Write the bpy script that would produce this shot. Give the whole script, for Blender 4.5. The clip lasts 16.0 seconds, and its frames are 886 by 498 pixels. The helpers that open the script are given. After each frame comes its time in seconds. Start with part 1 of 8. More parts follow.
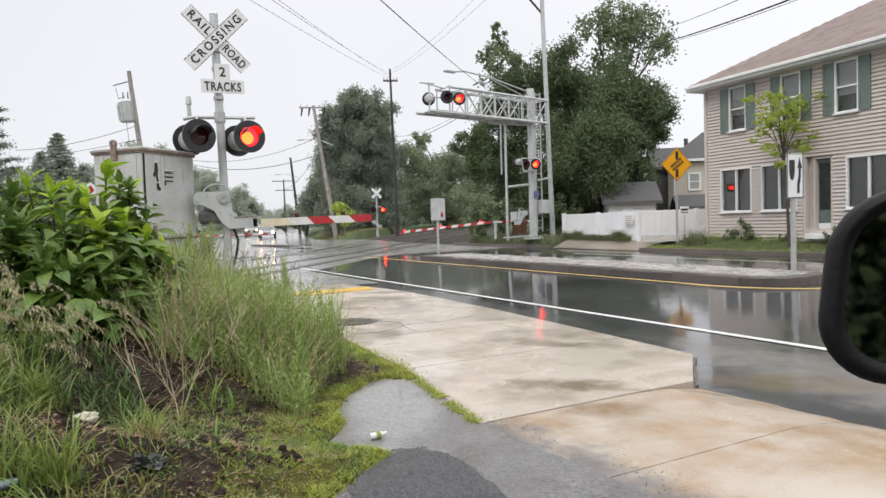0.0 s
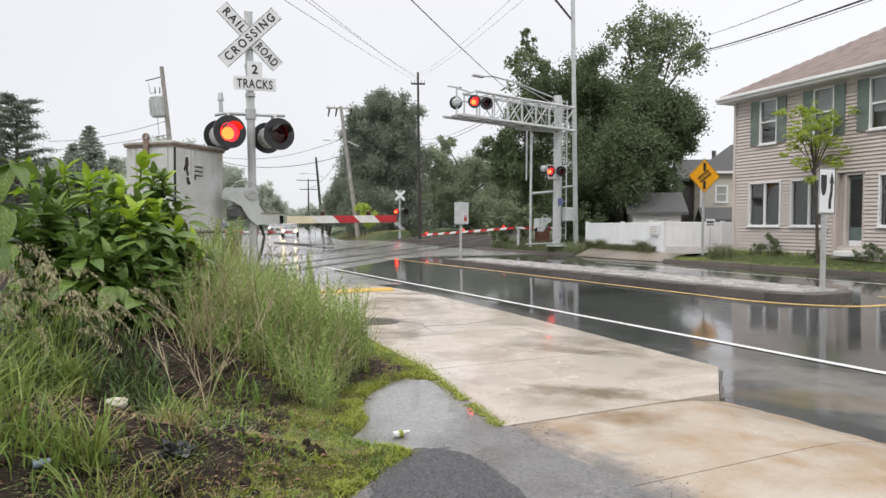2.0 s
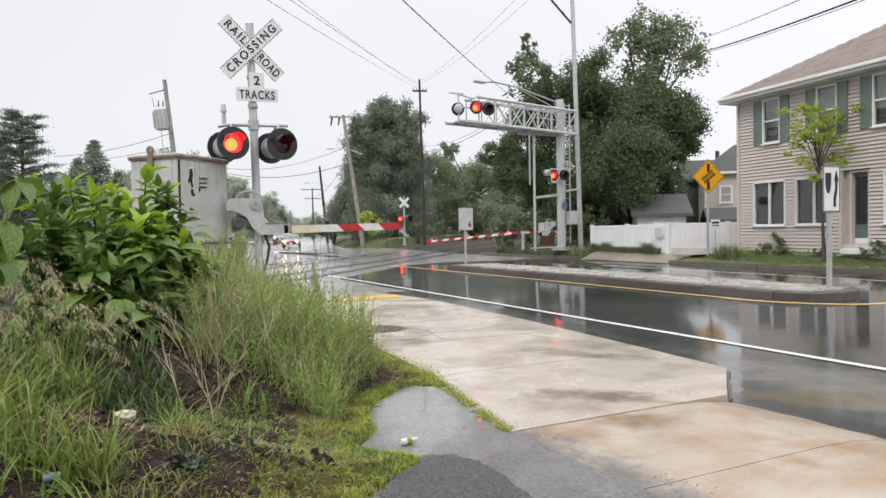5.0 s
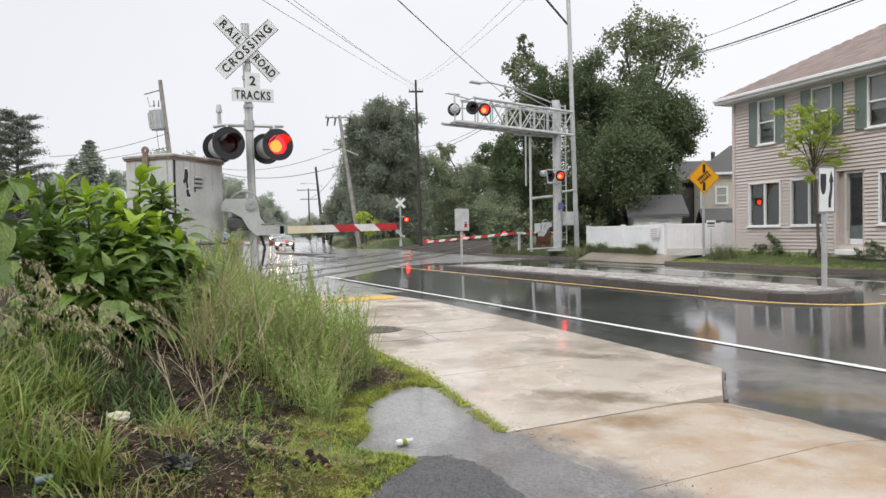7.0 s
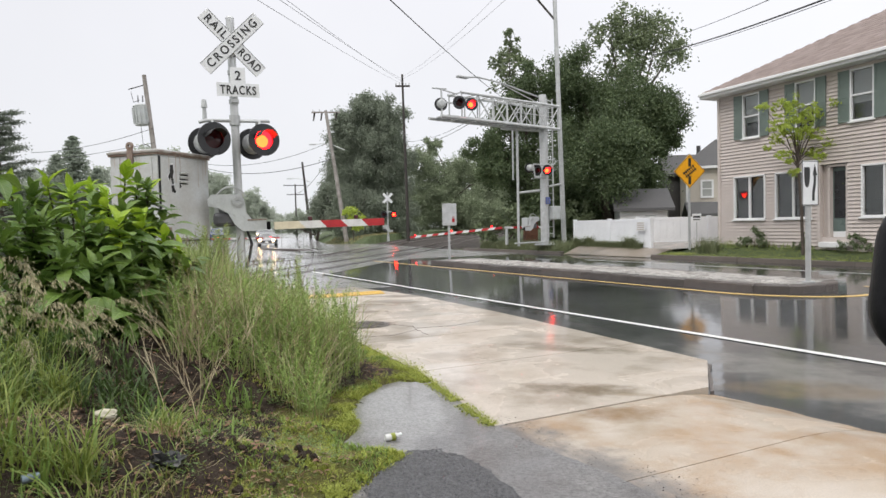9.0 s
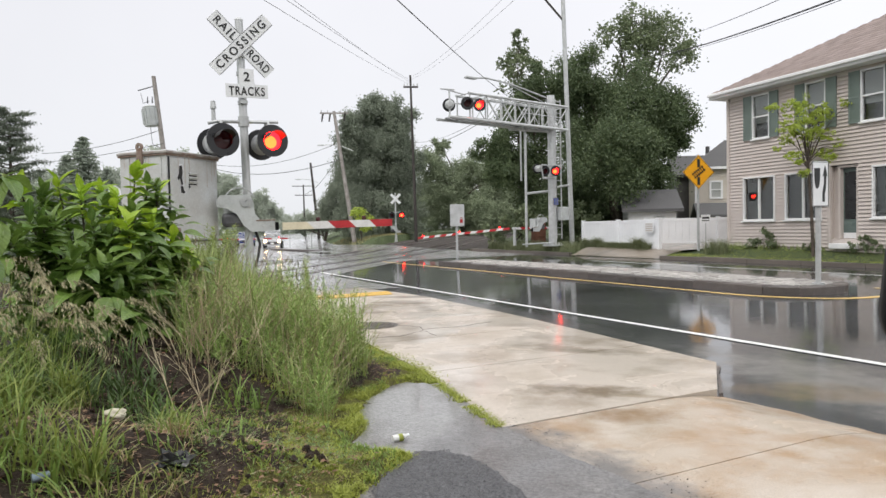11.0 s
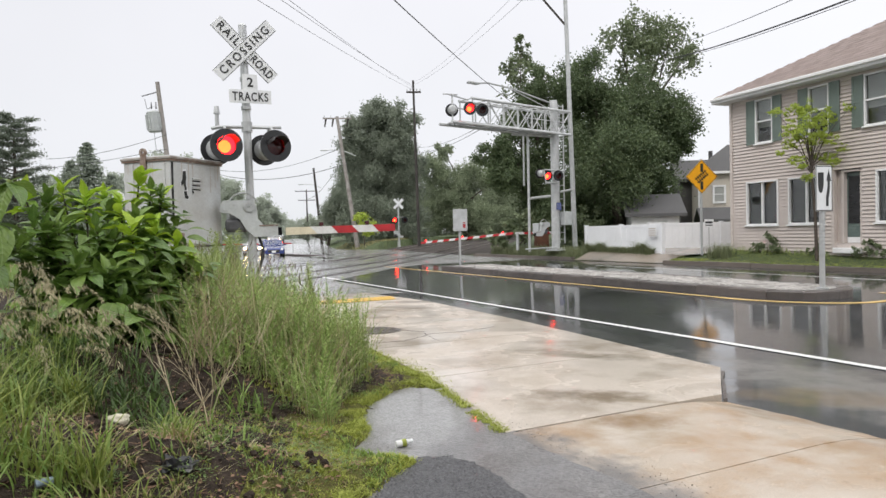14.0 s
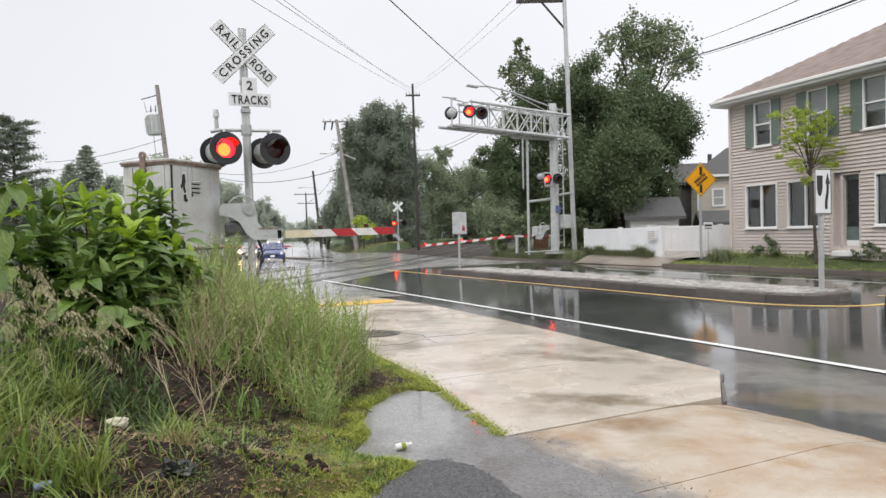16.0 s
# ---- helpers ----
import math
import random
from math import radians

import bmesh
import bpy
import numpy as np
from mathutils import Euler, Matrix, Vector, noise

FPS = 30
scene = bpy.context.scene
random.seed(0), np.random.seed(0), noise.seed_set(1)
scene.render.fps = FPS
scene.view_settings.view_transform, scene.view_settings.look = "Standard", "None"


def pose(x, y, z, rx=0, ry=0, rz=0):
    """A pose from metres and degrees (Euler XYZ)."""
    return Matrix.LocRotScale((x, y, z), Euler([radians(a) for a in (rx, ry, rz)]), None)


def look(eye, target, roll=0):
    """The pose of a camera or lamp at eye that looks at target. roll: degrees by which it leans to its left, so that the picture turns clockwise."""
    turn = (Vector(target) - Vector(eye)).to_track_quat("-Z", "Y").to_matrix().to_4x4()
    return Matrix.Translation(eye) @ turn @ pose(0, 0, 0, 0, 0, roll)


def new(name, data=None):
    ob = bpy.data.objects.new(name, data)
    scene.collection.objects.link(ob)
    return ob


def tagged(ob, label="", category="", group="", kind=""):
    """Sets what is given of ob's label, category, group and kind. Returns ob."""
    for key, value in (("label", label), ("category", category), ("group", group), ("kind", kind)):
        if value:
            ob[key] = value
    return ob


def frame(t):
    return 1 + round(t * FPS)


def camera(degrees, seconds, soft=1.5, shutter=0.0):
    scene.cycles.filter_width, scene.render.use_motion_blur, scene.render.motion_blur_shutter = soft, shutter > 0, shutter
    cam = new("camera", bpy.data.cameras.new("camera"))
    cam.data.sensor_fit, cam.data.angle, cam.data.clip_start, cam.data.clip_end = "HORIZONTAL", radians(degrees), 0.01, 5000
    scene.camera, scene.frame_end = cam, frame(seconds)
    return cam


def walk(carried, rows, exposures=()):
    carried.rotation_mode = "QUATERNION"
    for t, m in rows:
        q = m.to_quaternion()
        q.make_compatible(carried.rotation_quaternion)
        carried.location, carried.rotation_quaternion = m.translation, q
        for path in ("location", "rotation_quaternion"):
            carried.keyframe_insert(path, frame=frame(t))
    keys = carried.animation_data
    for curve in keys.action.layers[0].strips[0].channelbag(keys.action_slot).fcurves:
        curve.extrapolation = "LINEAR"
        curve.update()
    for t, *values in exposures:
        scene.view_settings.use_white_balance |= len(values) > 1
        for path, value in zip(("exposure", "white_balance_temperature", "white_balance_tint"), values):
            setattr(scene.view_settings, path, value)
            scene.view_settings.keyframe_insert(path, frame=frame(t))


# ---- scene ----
cam = camera(66.0, 16.0)
PATH = [
    (0, (0.045, -0.21, 1.26), (0.067, 1.789, 1.179), -1.7),
    (0.5, (0.03, -0.224, 1.268), (0.051, 1.773, 1.169), -0.7),
    (1, (-0.006, -0.213, 1.254), (-0.001, 1.785, 1.156), 0.2),
    (1.5, (-0.005, -0.216, 1.243), (-0.025, 1.782, 1.157), 0.5),
    (2, (-0.002, -0.213, 1.241), (-0.041, 1.785, 1.173), 0.3),
    (2.5, (0.001, -0.22, 1.242), (-0.045, 1.779, 1.185), -0.2),
    (3, (0.0, -0.22, 1.243), (-0.049, 1.779, 1.193), -0.7),
    (3.5, (0.0, -0.221, 1.242), (-0.047, 1.777, 1.194), -1.0),
    (4, (0.001, -0.219, 1.243), (-0.047, 1.78, 1.194), -1.0),
    (6.5, (0.008, -0.223, 1.241), (-0.054, 1.775, 1.191), -0.8),
    (7, (0.009, -0.213, 1.242), (-0.034, 1.785, 1.194), -0.9),
    (7.5, (0.008, -0.214, 1.244), (-0.016, 1.785, 1.193), -1.0),
    (8, (0.007, -0.212, 1.242), (-0.003, 1.787, 1.187), -1.1),
    (8.5, (0.009, -0.211, 1.241), (0.003, 1.788, 1.181), -1.1),
    (9, (0.008, -0.218, 1.242), (0.001, 1.781, 1.178), -1.2),
    (11.5, (0.008, -0.218, 1.243), (-0.026, 1.781, 1.183), -1.1),
    (12, (0.009, -0.213, 1.242), (-0.027, 1.786, 1.184), -1.1),
    (12.5, (0.006, -0.215, 1.242), (-0.031, 1.784, 1.187), -1.1),
    (13, (0.005, -0.214, 1.242), (-0.031, 1.785, 1.188), -1.1),
    (13.5, (0.004, -0.214, 1.242), (-0.033, 1.785, 1.192), -1.2),
    (14, (0.006, -0.217, 1.244), (-0.032, 1.782, 1.197), -1.2),
    (14.5, (0.005, -0.216, 1.242), (-0.032, 1.783, 1.198), -1.2),
    (15, (0.005, -0.214, 1.241), (-0.031, 1.785, 1.2), -1.2),
    (15.5, (0.008, -0.213, 1.242), (-0.029, 1.786, 1.203), -1.2),
    (16, (0.007, -0.218, 1.244), (-0.029, 1.781, 1.206), -1.2),
]
walk(cam, [(t, look(eye, target, roll)) for t, eye, target, roll in PATH])

# ---- world and light ----
ROAD = 28.0                      # bearing of the road, degrees to the left of +y
RX, RY = math.cos(radians(ROAD)), math.sin(radians(ROAD))


def rd(c, s, z=0.0):
    """Across the road and along it, to the world."""
    return Vector((RX * c - RY * s, RY * c + RX * s, z))


def nd(nt, kind, **vals):
    n = nt.nodes.new(kind)
    for k, v in vals.items():
        n.inputs[k].default_value = v
    return n


world = bpy.data.worlds.new("overcast_sky")
scene.world = world
world.use_nodes = True
wt = world.node_tree
bg = wt.nodes["Background"]
sky = wt.nodes.new("ShaderNodeTexSky")
sky.sky_type = "NISHITA"
sky.sun_disc = False
sky.sun_elevation = radians(50)
sky.sun_rotation = radians(150)
hs = nd(wt, "ShaderNodeHueSaturation", Saturation=0.12, Value=0.16)
wt.links.new(sky.outputs[0], hs.inputs["Color"])
co = wt.nodes.new("ShaderNodeTexCoord")
sep = wt.nodes.new("ShaderNodeSeparateXYZ")
wt.links.new(co.outputs["Generated"], sep.inputs[0])
ramp = wt.nodes.new("ShaderNodeValToRGB")
ramp.color_ramp.elements[0].position = 0.0
ramp.color_ramp.elements[0].color = (0.75, 0.765, 0.80, 1)
ramp.color_ramp.elements[1].position = 1.0
ramp.color_ramp.elements[1].color = (1.95, 1.95, 1.95, 1)
e = ramp.color_ramp.elements.new(0.4)
e.color = (0.83, 0.83, 0.88, 1)
wt.links.new(sep.outputs["Z"], ramp.inputs[0])
cl = nd(wt, "ShaderNodeTexNoise", Scale=2.2, Detail=4.0)
wt.links.new(co.outputs["Generated"], cl.inputs["Vector"])
clr = wt.nodes.new("ShaderNodeMapRange")
clr.inputs["To Min"].default_value = 0.9
clr.inputs["To Max"].default_value = 1.08
wt.links.new(cl.outputs["Fac"], clr.inputs["Value"])
mul = wt.nodes.new("ShaderNodeMix")
mul.data_type = "RGBA"
mul.blend_type = "MULTIPLY"
mul.inputs["Factor"].default_value = 1.0
wt.links.new(ramp.outputs["Color"], mul.inputs["A"])
wt.links.new(clr.outputs["Result"], mul.inputs["B"])
side = wt.nodes.new("ShaderNodeMapRange")
side.inputs["From Min"].default_value = -0.7
side.inputs["From Max"].default_value = 0.7
side.inputs["To Min"].default_value = 0.90
side.inputs["To Max"].default_value = 1.08
wt.links.new(sep.outputs["X"], side.inputs["Value"])
mul2 = wt.nodes.new("ShaderNodeMix")
mul2.data_type = "RGBA"
mul2.blend_type = "MULTIPLY"
mul2.inputs["Factor"].default_value = 1.0
wt.links.new(mul.outputs["Result"], mul2.inputs["A"])
wt.links.new(side.outputs["Result"], mul2.inputs["B"])
mixs = wt.nodes.new("ShaderNodeMix")
mixs.data_type = "RGBA"
mixs.inputs["Factor"].default_value = 0.9
wt.links.new(hs.outputs["Color"], mixs.inputs["A"])
wt.links.new(mul2.outputs["Result"], mixs.inputs["B"])
wt.links.new(mixs.outputs["Result"], bg.inputs["Color"])
bg.inputs["Strength"].default_value = 1.17

sun = new("sun", bpy.data.lights.new("sun", "SUN"))
sun.data.energy = 1.45
sun.data.angle = radians(25)
sun.data.color = (1.0, 0.97, 0.92)
sun.matrix_world = look((0, 0, 30), (12, 26, 0))

# ---- materials ----


def mat(name, a, b=None, rough=0.6, scale=8.0, fine=60.0, bump=0.15, metal=0.0, island=False, coat=0.0,
        rough_var=0.15, obj=False, dist=0.02, spec=0.5, trans=0.0, grain=0.1):
    """A two-scale procedural surface: colours a to b by coarse noise, fine grain, bump and uneven gloss."""
    m = bpy.data.materials.new(name)
    m.use_nodes = True
    nt = m.node_tree
    p = nt.nodes["Principled BSDF"]
    b = b or tuple(v * 0.75 for v in a)
    tc = nt.nodes.new("ShaderNodeTexCoord")
    n1 = nd(nt, "ShaderNodeTexNoise", Scale=scale, Detail=5.0, Roughness=0.6)
    n2 = nd(nt, "ShaderNodeTexNoise", Scale=fine, Detail=3.0, Roughness=0.7)
    src = tc.outputs["Object"]
    nt.links.new(src, n1.inputs["Vector"])
    nt.links.new(src, n2.inputs["Vector"])
    fac = nt.nodes.new("ShaderNodeMapRange")
    fac.inputs["From Min"].default_value = 0.32
    fac.inputs["From Max"].default_value = 0.68
    nt.links.new(n1.outputs["Fac"], fac.inputs["Value"])
    drive = fac.outputs["Result"]
    if island or obj:
        if island:
            g = nt.nodes.new("ShaderNodeNewGeometry")
            rnd = g.outputs["Random Per Island"]
        else:
            g = nt.nodes.new("ShaderNodeObjectInfo")
            rnd = g.outputs["Random"]
        av = nt.nodes.new("ShaderNodeMath")
        av.operation = "MULTIPLY_ADD"
        av.inputs[1].default_value = 0.65
        nt.links.new(rnd, av.inputs[0])
        sc = nt.nodes.new("ShaderNodeMath")
        sc.operation = "MULTIPLY"
        sc.inputs[1].default_value = 0.35
        nt.links.new(drive, sc.inputs[0])
        nt.links.new(sc.outputs[0], av.inputs[2])
        drive = av.outputs[0]
    mx = nt.nodes.new("ShaderNodeMix")
    mx.data_type = "RGBA"
    mx.inputs["A"].default_value = (*a, 1)
    mx.inputs["B"].default_value = (*b, 1)
    nt.links.new(drive, mx.inputs["Factor"])
    gr = nt.nodes.new("ShaderNodeMapRange")
    gr.inputs["From Min"].default_value = 0.3
    gr.inputs["From Max"].default_value = 0.7
    gr.inputs["To Min"].default_value = 1 - grain
    gr.inputs["To Max"].default_value = 1 + grain * 0.8
    nt.links.new(n2.outputs["Fac"], gr.inputs["Value"])
    m2 = nt.nodes.new("ShaderNodeMix")
    m2.data_type = "RGBA"
    m2.blend_type = "MULTIPLY"
    m2.inputs["Factor"].default_value = 1.0
    nt.links.new(mx.outputs["Result"], m2.inputs["A"])
    nt.links.new(gr.outputs["Result"], m2.inputs["B"])
    nt.links.new(m2.outputs["Result"], p.inputs["Base Color"])
    rr = nt.nodes.new("ShaderNodeMapRange")
    rr.inputs["To Min"].default_value = max(0.02, rough - rough_var)
    rr.inputs["To Max"].default_value = min(1.0, rough + rough_var)
    nt.links.new(n1.outputs["Fac"], rr.inputs["Value"])
    nt.links.new(rr.outputs["Result"], p.inputs["Roughness"])
    p.inputs["Metallic"].default_value = metal
    p.inputs["Coat Weight"].default_value = coat
    p.inputs["Coat Roughness"].default_value = 0.08
    p.inputs["Specular IOR Level"].default_value = spec
    if bump:
        bn = nt.nodes.new("ShaderNodeBump")
        bn.inputs["Strength"].default_value = bump
        bn.inputs["Distance"].default_value = dist
        nt.links.new(n2.outputs["Fac"], bn.inputs["Height"])
        nt.links.new(bn.outputs["Normal"], p.inputs["Normal"])
    if trans:
        tl = nt.nodes.new("ShaderNodeBsdfTranslucent")
        nt.links.new(m2.outputs["Result"], tl.inputs["Color"])
        ms = nt.nodes.new("ShaderNodeMixShader")
        ms.inputs[0].default_value = trans
        nt.links.new(p.outputs[0], ms.inputs[1])
        nt.links.new(tl.outputs[0], ms.inputs[2])
        nt.links.new(ms.outputs[0], nt.nodes["Material Output"].inputs["Surface"])
    return m


def glow(name, colour, strength):
    m = bpy.data.materials.new(name)
    m.use_nodes = True
    p = m.node_tree.nodes["Principled BSDF"]
    p.inputs["Base Color"].default_value = (*colour, 1)
    p.inputs["Emission Color"].default_value = (*colour, 1)
    p.inputs["Emission Strength"].default_value = strength
    return m


def glass(name, tint, rough=0.03):
    m = bpy.data.materials.new(name)
    m.use_nodes = True
    p = m.node_tree.nodes["Principled BSDF"]
    p.inputs["Base Color"].default_value = (*tint, 1)
    p.inputs["Roughness"].default_value = rough
    p.inputs["Specular IOR Level"].default_value = 0.5
    return m


def stain_mask(nt, where, c, s, long, short, turn, strength, soft):
    """A ragged oval on the ground, round a place across and along the road, turned by degrees from across."""
    q = rd(c, s)
    off = nt.nodes.new("ShaderNodeVectorMath")
    off.operation = "SUBTRACT"
    off.inputs[1].default_value = (q.x, q.y, 0)
    nt.links.new(where, off.inputs[0])
    a = radians(ROAD + turn)
    squares = []
    for ax, ay, half in ((math.cos(a), math.sin(a), long), (-math.sin(a), math.cos(a), short)):
        d = nt.nodes.new("ShaderNodeVectorMath")
        d.operation = "DOT_PRODUCT"
        d.inputs[1].default_value = (ax / half, ay / half, 0)
        nt.links.new(off.outputs[0], d.inputs[0])
        sq = nt.nodes.new("ShaderNodeMath")
        sq.operation = "MULTIPLY"
        nt.links.new(d.outputs["Value"], sq.inputs[0])
        nt.links.new(d.outputs["Value"], sq.inputs[1])
        squares.append(sq.outputs[0])
    total = nt.nodes.new("ShaderNodeMath")
    total.operation = "ADD"
    nt.links.new(squares[0], total.inputs[0])
    nt.links.new(squares[1], total.inputs[1])
    rag = nd(nt, "ShaderNodeTexNoise", Scale=2.2 / short ** 0.6, Detail=6.0, Roughness=0.68)
    nt.links.new(where, rag.inputs["Vector"])
    jag = nt.nodes.new("ShaderNodeMath")
    jag.operation = "MULTIPLY_ADD"
    jag.inputs[1].default_value = 2.4
    nt.links.new(rag.outputs["Fac"], jag.inputs[0])
    nt.links.new(total.outputs[0], jag.inputs[2])
    out = nt.nodes.new("ShaderNodeMapRange")
    out.interpolation_type = "SMOOTHSTEP"
    out.inputs["From Min"].default_value = 2.2
    out.inputs["From Max"].default_value = 2.2 - 2.0 * soft
    out.inputs["To Min"].default_value = 0.0
    out.inputs["To Max"].default_value = strength
    nt.links.new(jag.outputs[0], out.inputs["Value"])
    return out.outputs["Result"]


def wet_ground(name, a, b, rough_lo, rough_hi, pool=1.0, fine=120.0, bump=0.12, stain=None, coarse=0.45, film=0.035, ripple=0.06, dist=0.006, damp=0.06, grain=(0.75, 1.2), patch_scale=4.0, spec=0.5, swell=0.01, crown=0.0, thin=0.45, spots=()):
    """Wet paving: grain and stains under a film of water that pools smooth in hollows.
    spots: stains and puddles as across, along, half length, half width, turn, colour, strength, wetness (-1 dull to 1 pooled), softness."""
    m = bpy.data.materials.new(name)
    m.use_nodes = True
    nt = m.node_tree
    p = nt.nodes["Principled BSDF"]
    tc = nt.nodes.new("ShaderNodeTexCoord")
    n1 = nd(nt, "ShaderNodeTexNoise", Scale=coarse, Detail=6.0, Roughness=0.6, Distortion=0.6)
    n2 = nd(nt, "ShaderNodeTexNoise", Scale=fine, Detail=3.0, Roughness=0.7)
    n3 = nd(nt, "ShaderNodeTexNoise", Scale=patch_scale, Detail=5.0, Roughness=0.65)
    for n in (n1, n2, n3):
        nt.links.new(tc.outputs["Object"], n.inputs["Vector"])
    f1 = nt.nodes.new("ShaderNodeMapRange")
    f1.inputs["From Min"].default_value = 0.36
    f1.inputs["From Max"].default_value = 0.62
    nt.links.new(n1.outputs["Fac"], f1.inputs["Value"])
    mx = nt.nodes.new("ShaderNodeMix")
    mx.data_type = "RGBA"
    mx.inputs["A"].default_value = (*a, 1)
    mx.inputs["B"].default_value = (*b, 1)
    nt.links.new(f1.outputs["Result"], mx.inputs["Factor"])
    last = mx.outputs["Result"]
    if stain:
        f3 = nt.nodes.new("ShaderNodeMapRange")
        f3.inputs["From Min"].default_value = 0.46
        f3.inputs["From Max"].default_value = 0.64
        f3.inputs["To Max"].default_value = 0.85
        nt.links.new(n3.outputs["Fac"], f3.inputs["Value"])
        m3 = nt.nodes.new("ShaderNodeMix")
        m3.data_type = "RGBA"
        m3.inputs["B"].default_value = (*stain, 1)
        nt.links.new(f3.outputs["Result"], m3.inputs["Factor"])
        nt.links.new(last, m3.inputs["A"])
        last = m3.outputs["Result"]
    masks = []
    for c, s, long, short, turn, colour, strength, wet, soft in spots:
        k = stain_mask(nt, tc.outputs["Object"], c, s, long, short, turn, strength, soft)
        masks.append((k, wet))
        m4 = nt.nodes.new("ShaderNodeMix")
        m4.data_type = "RGBA"
        m4.inputs["B"].default_value = (*colour, 1)
        nt.links.new(k, m4.inputs["Factor"])
        nt.links.new(last, m4.inputs["A"])
        last = m4.outputs["Result"]
    gr = nt.nodes.new("ShaderNodeMapRange")
    gr.inputs["From Min"].default_value = 0.3
    gr.inputs["From Max"].default_value = 0.7
    gr.inputs["To Min"].default_value = grain[0]
    gr.inputs["To Max"].default_value = grain[1]
    nt.links.new(n2.outputs["Fac"], gr.inputs["Value"])
    m2 = nt.nodes.new("ShaderNodeMix")
    m2.data_type = "RGBA"
    m2.blend_type = "MULTIPLY"
    m2.inputs["Factor"].default_value = 1.0
    nt.links.new(last, m2.inputs["A"])
    nt.links.new(gr.outputs["Result"], m2.inputs["B"])
    nt.links.new(m2.outputs["Result"], p.inputs["Base Color"])
    rr = nt.nodes.new("ShaderNodeMapRange")
    rr.inputs["From Min"].default_value = 0.35
    rr.inputs["From Max"].default_value = 0.65
    rr.inputs["To Min"].default_value = rough_lo
    rr.inputs["To Max"].default_value = rough_hi
    nt.links.new(n1.outputs["Fac"], rr.inputs["Value"])
    nt.links.new(rr.outputs["Result"], p.inputs["Roughness"])
    p.inputs["Specular IOR Level"].default_value = spec
    cw = nt.nodes.new("ShaderNodeMapRange")
    cw.inputs["From Min"].default_value = 0.40
    cw.inputs["From Max"].default_value = 0.60
    cw.inputs["To Min"].default_value = pool
    cw.inputs["To Max"].default_value = pool * thin
    nt.links.new(n1.outputs["Fac"], cw.inputs["Value"])
    weight = cw.outputs["Result"]
    fr = nt.nodes.new("ShaderNodeMapRange")
    fr.inputs["From Min"].default_value = 0.42
    fr.inputs["From Max"].default_value = 0.64
    fr.inputs["To Min"].default_value = film
    fr.inputs["To Max"].default_value = film + damp
    nt.links.new(n3.outputs["Fac"] if damp < 0.2 else n1.outputs["Fac"], fr.inputs["Value"])
    sheen = fr.outputs["Result"]
    for k, wet in masks:
        for which, goal in (("w", 1.0 if wet > 0 else 0.25), ("r", 0.025 if wet > 0 else 0.32)):
            mf = nt.nodes.new("ShaderNodeMix")
            sc = nt.nodes.new("ShaderNodeMath")
            sc.operation = "MULTIPLY"
            sc.inputs[1].default_value = abs(wet)
            nt.links.new(k, sc.inputs[0])
            nt.links.new(sc.outputs[0], mf.inputs[0])
            nt.links.new(weight if which == "w" else sheen, mf.inputs[2])
            mf.inputs[3].default_value = goal
            if which == "w":
                weight = mf.outputs[0]
            else:
                sheen = mf.outputs[0]
    nt.links.new(weight, p.inputs["Coat Weight"])
    nt.links.new(sheen, p.inputs["Coat Roughness"])
    p.inputs["Coat IOR"].default_value = 1.36 if thin < 0.8 else 1.5
    wv = nd(nt, "ShaderNodeTexNoise", Scale=6.0, Detail=5.0, Roughness=0.55)
    nt.links.new(tc.outputs["Object"], wv.inputs["Vector"])
    wb = nt.nodes.new("ShaderNodeBump")
    wb.inputs["Strength"].default_value = ripple
    wb.inputs["Distance"].default_value = swell
    nt.links.new(wv.outputs["Fac"], wb.inputs["Height"])
    if crown:
        dot = nt.nodes.new("ShaderNodeVectorMath")
        dot.operation = "DOT_PRODUCT"
        dot.inputs[1].default_value = (RX * crown, RY * crown, 0)
        nt.links.new(tc.outputs["Object"], dot.inputs[0])
        cb = nt.nodes.new("ShaderNodeBump")
        cb.inputs["Strength"].default_value = 1.0
        cb.inputs["Distance"].default_value = 1.0
        nt.links.new(dot.outputs["Value"], cb.inputs["Height"])
        nt.links.new(cb.outputs["Normal"], wb.inputs["Normal"])
    nt.links.new(wb.outputs["Normal"], p.inputs["Coat Normal"])
    bn = nt.nodes.new("ShaderNodeBump")
    bn.inputs["Strength"].default_value = bump
    bn.inputs["Distance"].default_value = dist
    nt.links.new(n2.outputs["Fac"], bn.inputs["Height"])
    nt.links.new(bn.outputs["Normal"], p.inputs["Normal"])
    return m


ASPHALT = wet_ground("wet_asphalt", (0.018, 0.019, 0.021), (0.048, 0.049, 0.052), 0.28, 0.42, bump=0.3, film=0.018, ripple=0.11, damp=0.05, coarse=0.5, swell=0.013, spec=0.2, patch_scale=2.0, crown=0.023, thin=0.92,
                     spots=((4.95, 2.6, 2.6, 0.75, 82, (0.18, 0.17, 0.155), 0.85, -0.75, 0.55), (4.55, 2.95, 0.85, 0.36, -45, (0.16, 0.115, 0.07), 0.8, 0.15, 0.6),
                            (5.25, 9.0, 4.5, 0.42, 88, (0.075, 0.075, 0.075), 0.7, -0.6, 0.6)))
DRIVE_SIDE = wet_ground("wet_brown_drive", (0.15, 0.125, 0.10), (0.26, 0.22, 0.18), 0.3, 0.45, bump=0.4, film=0.03, ripple=0.25, damp=0.15, coarse=0.5)
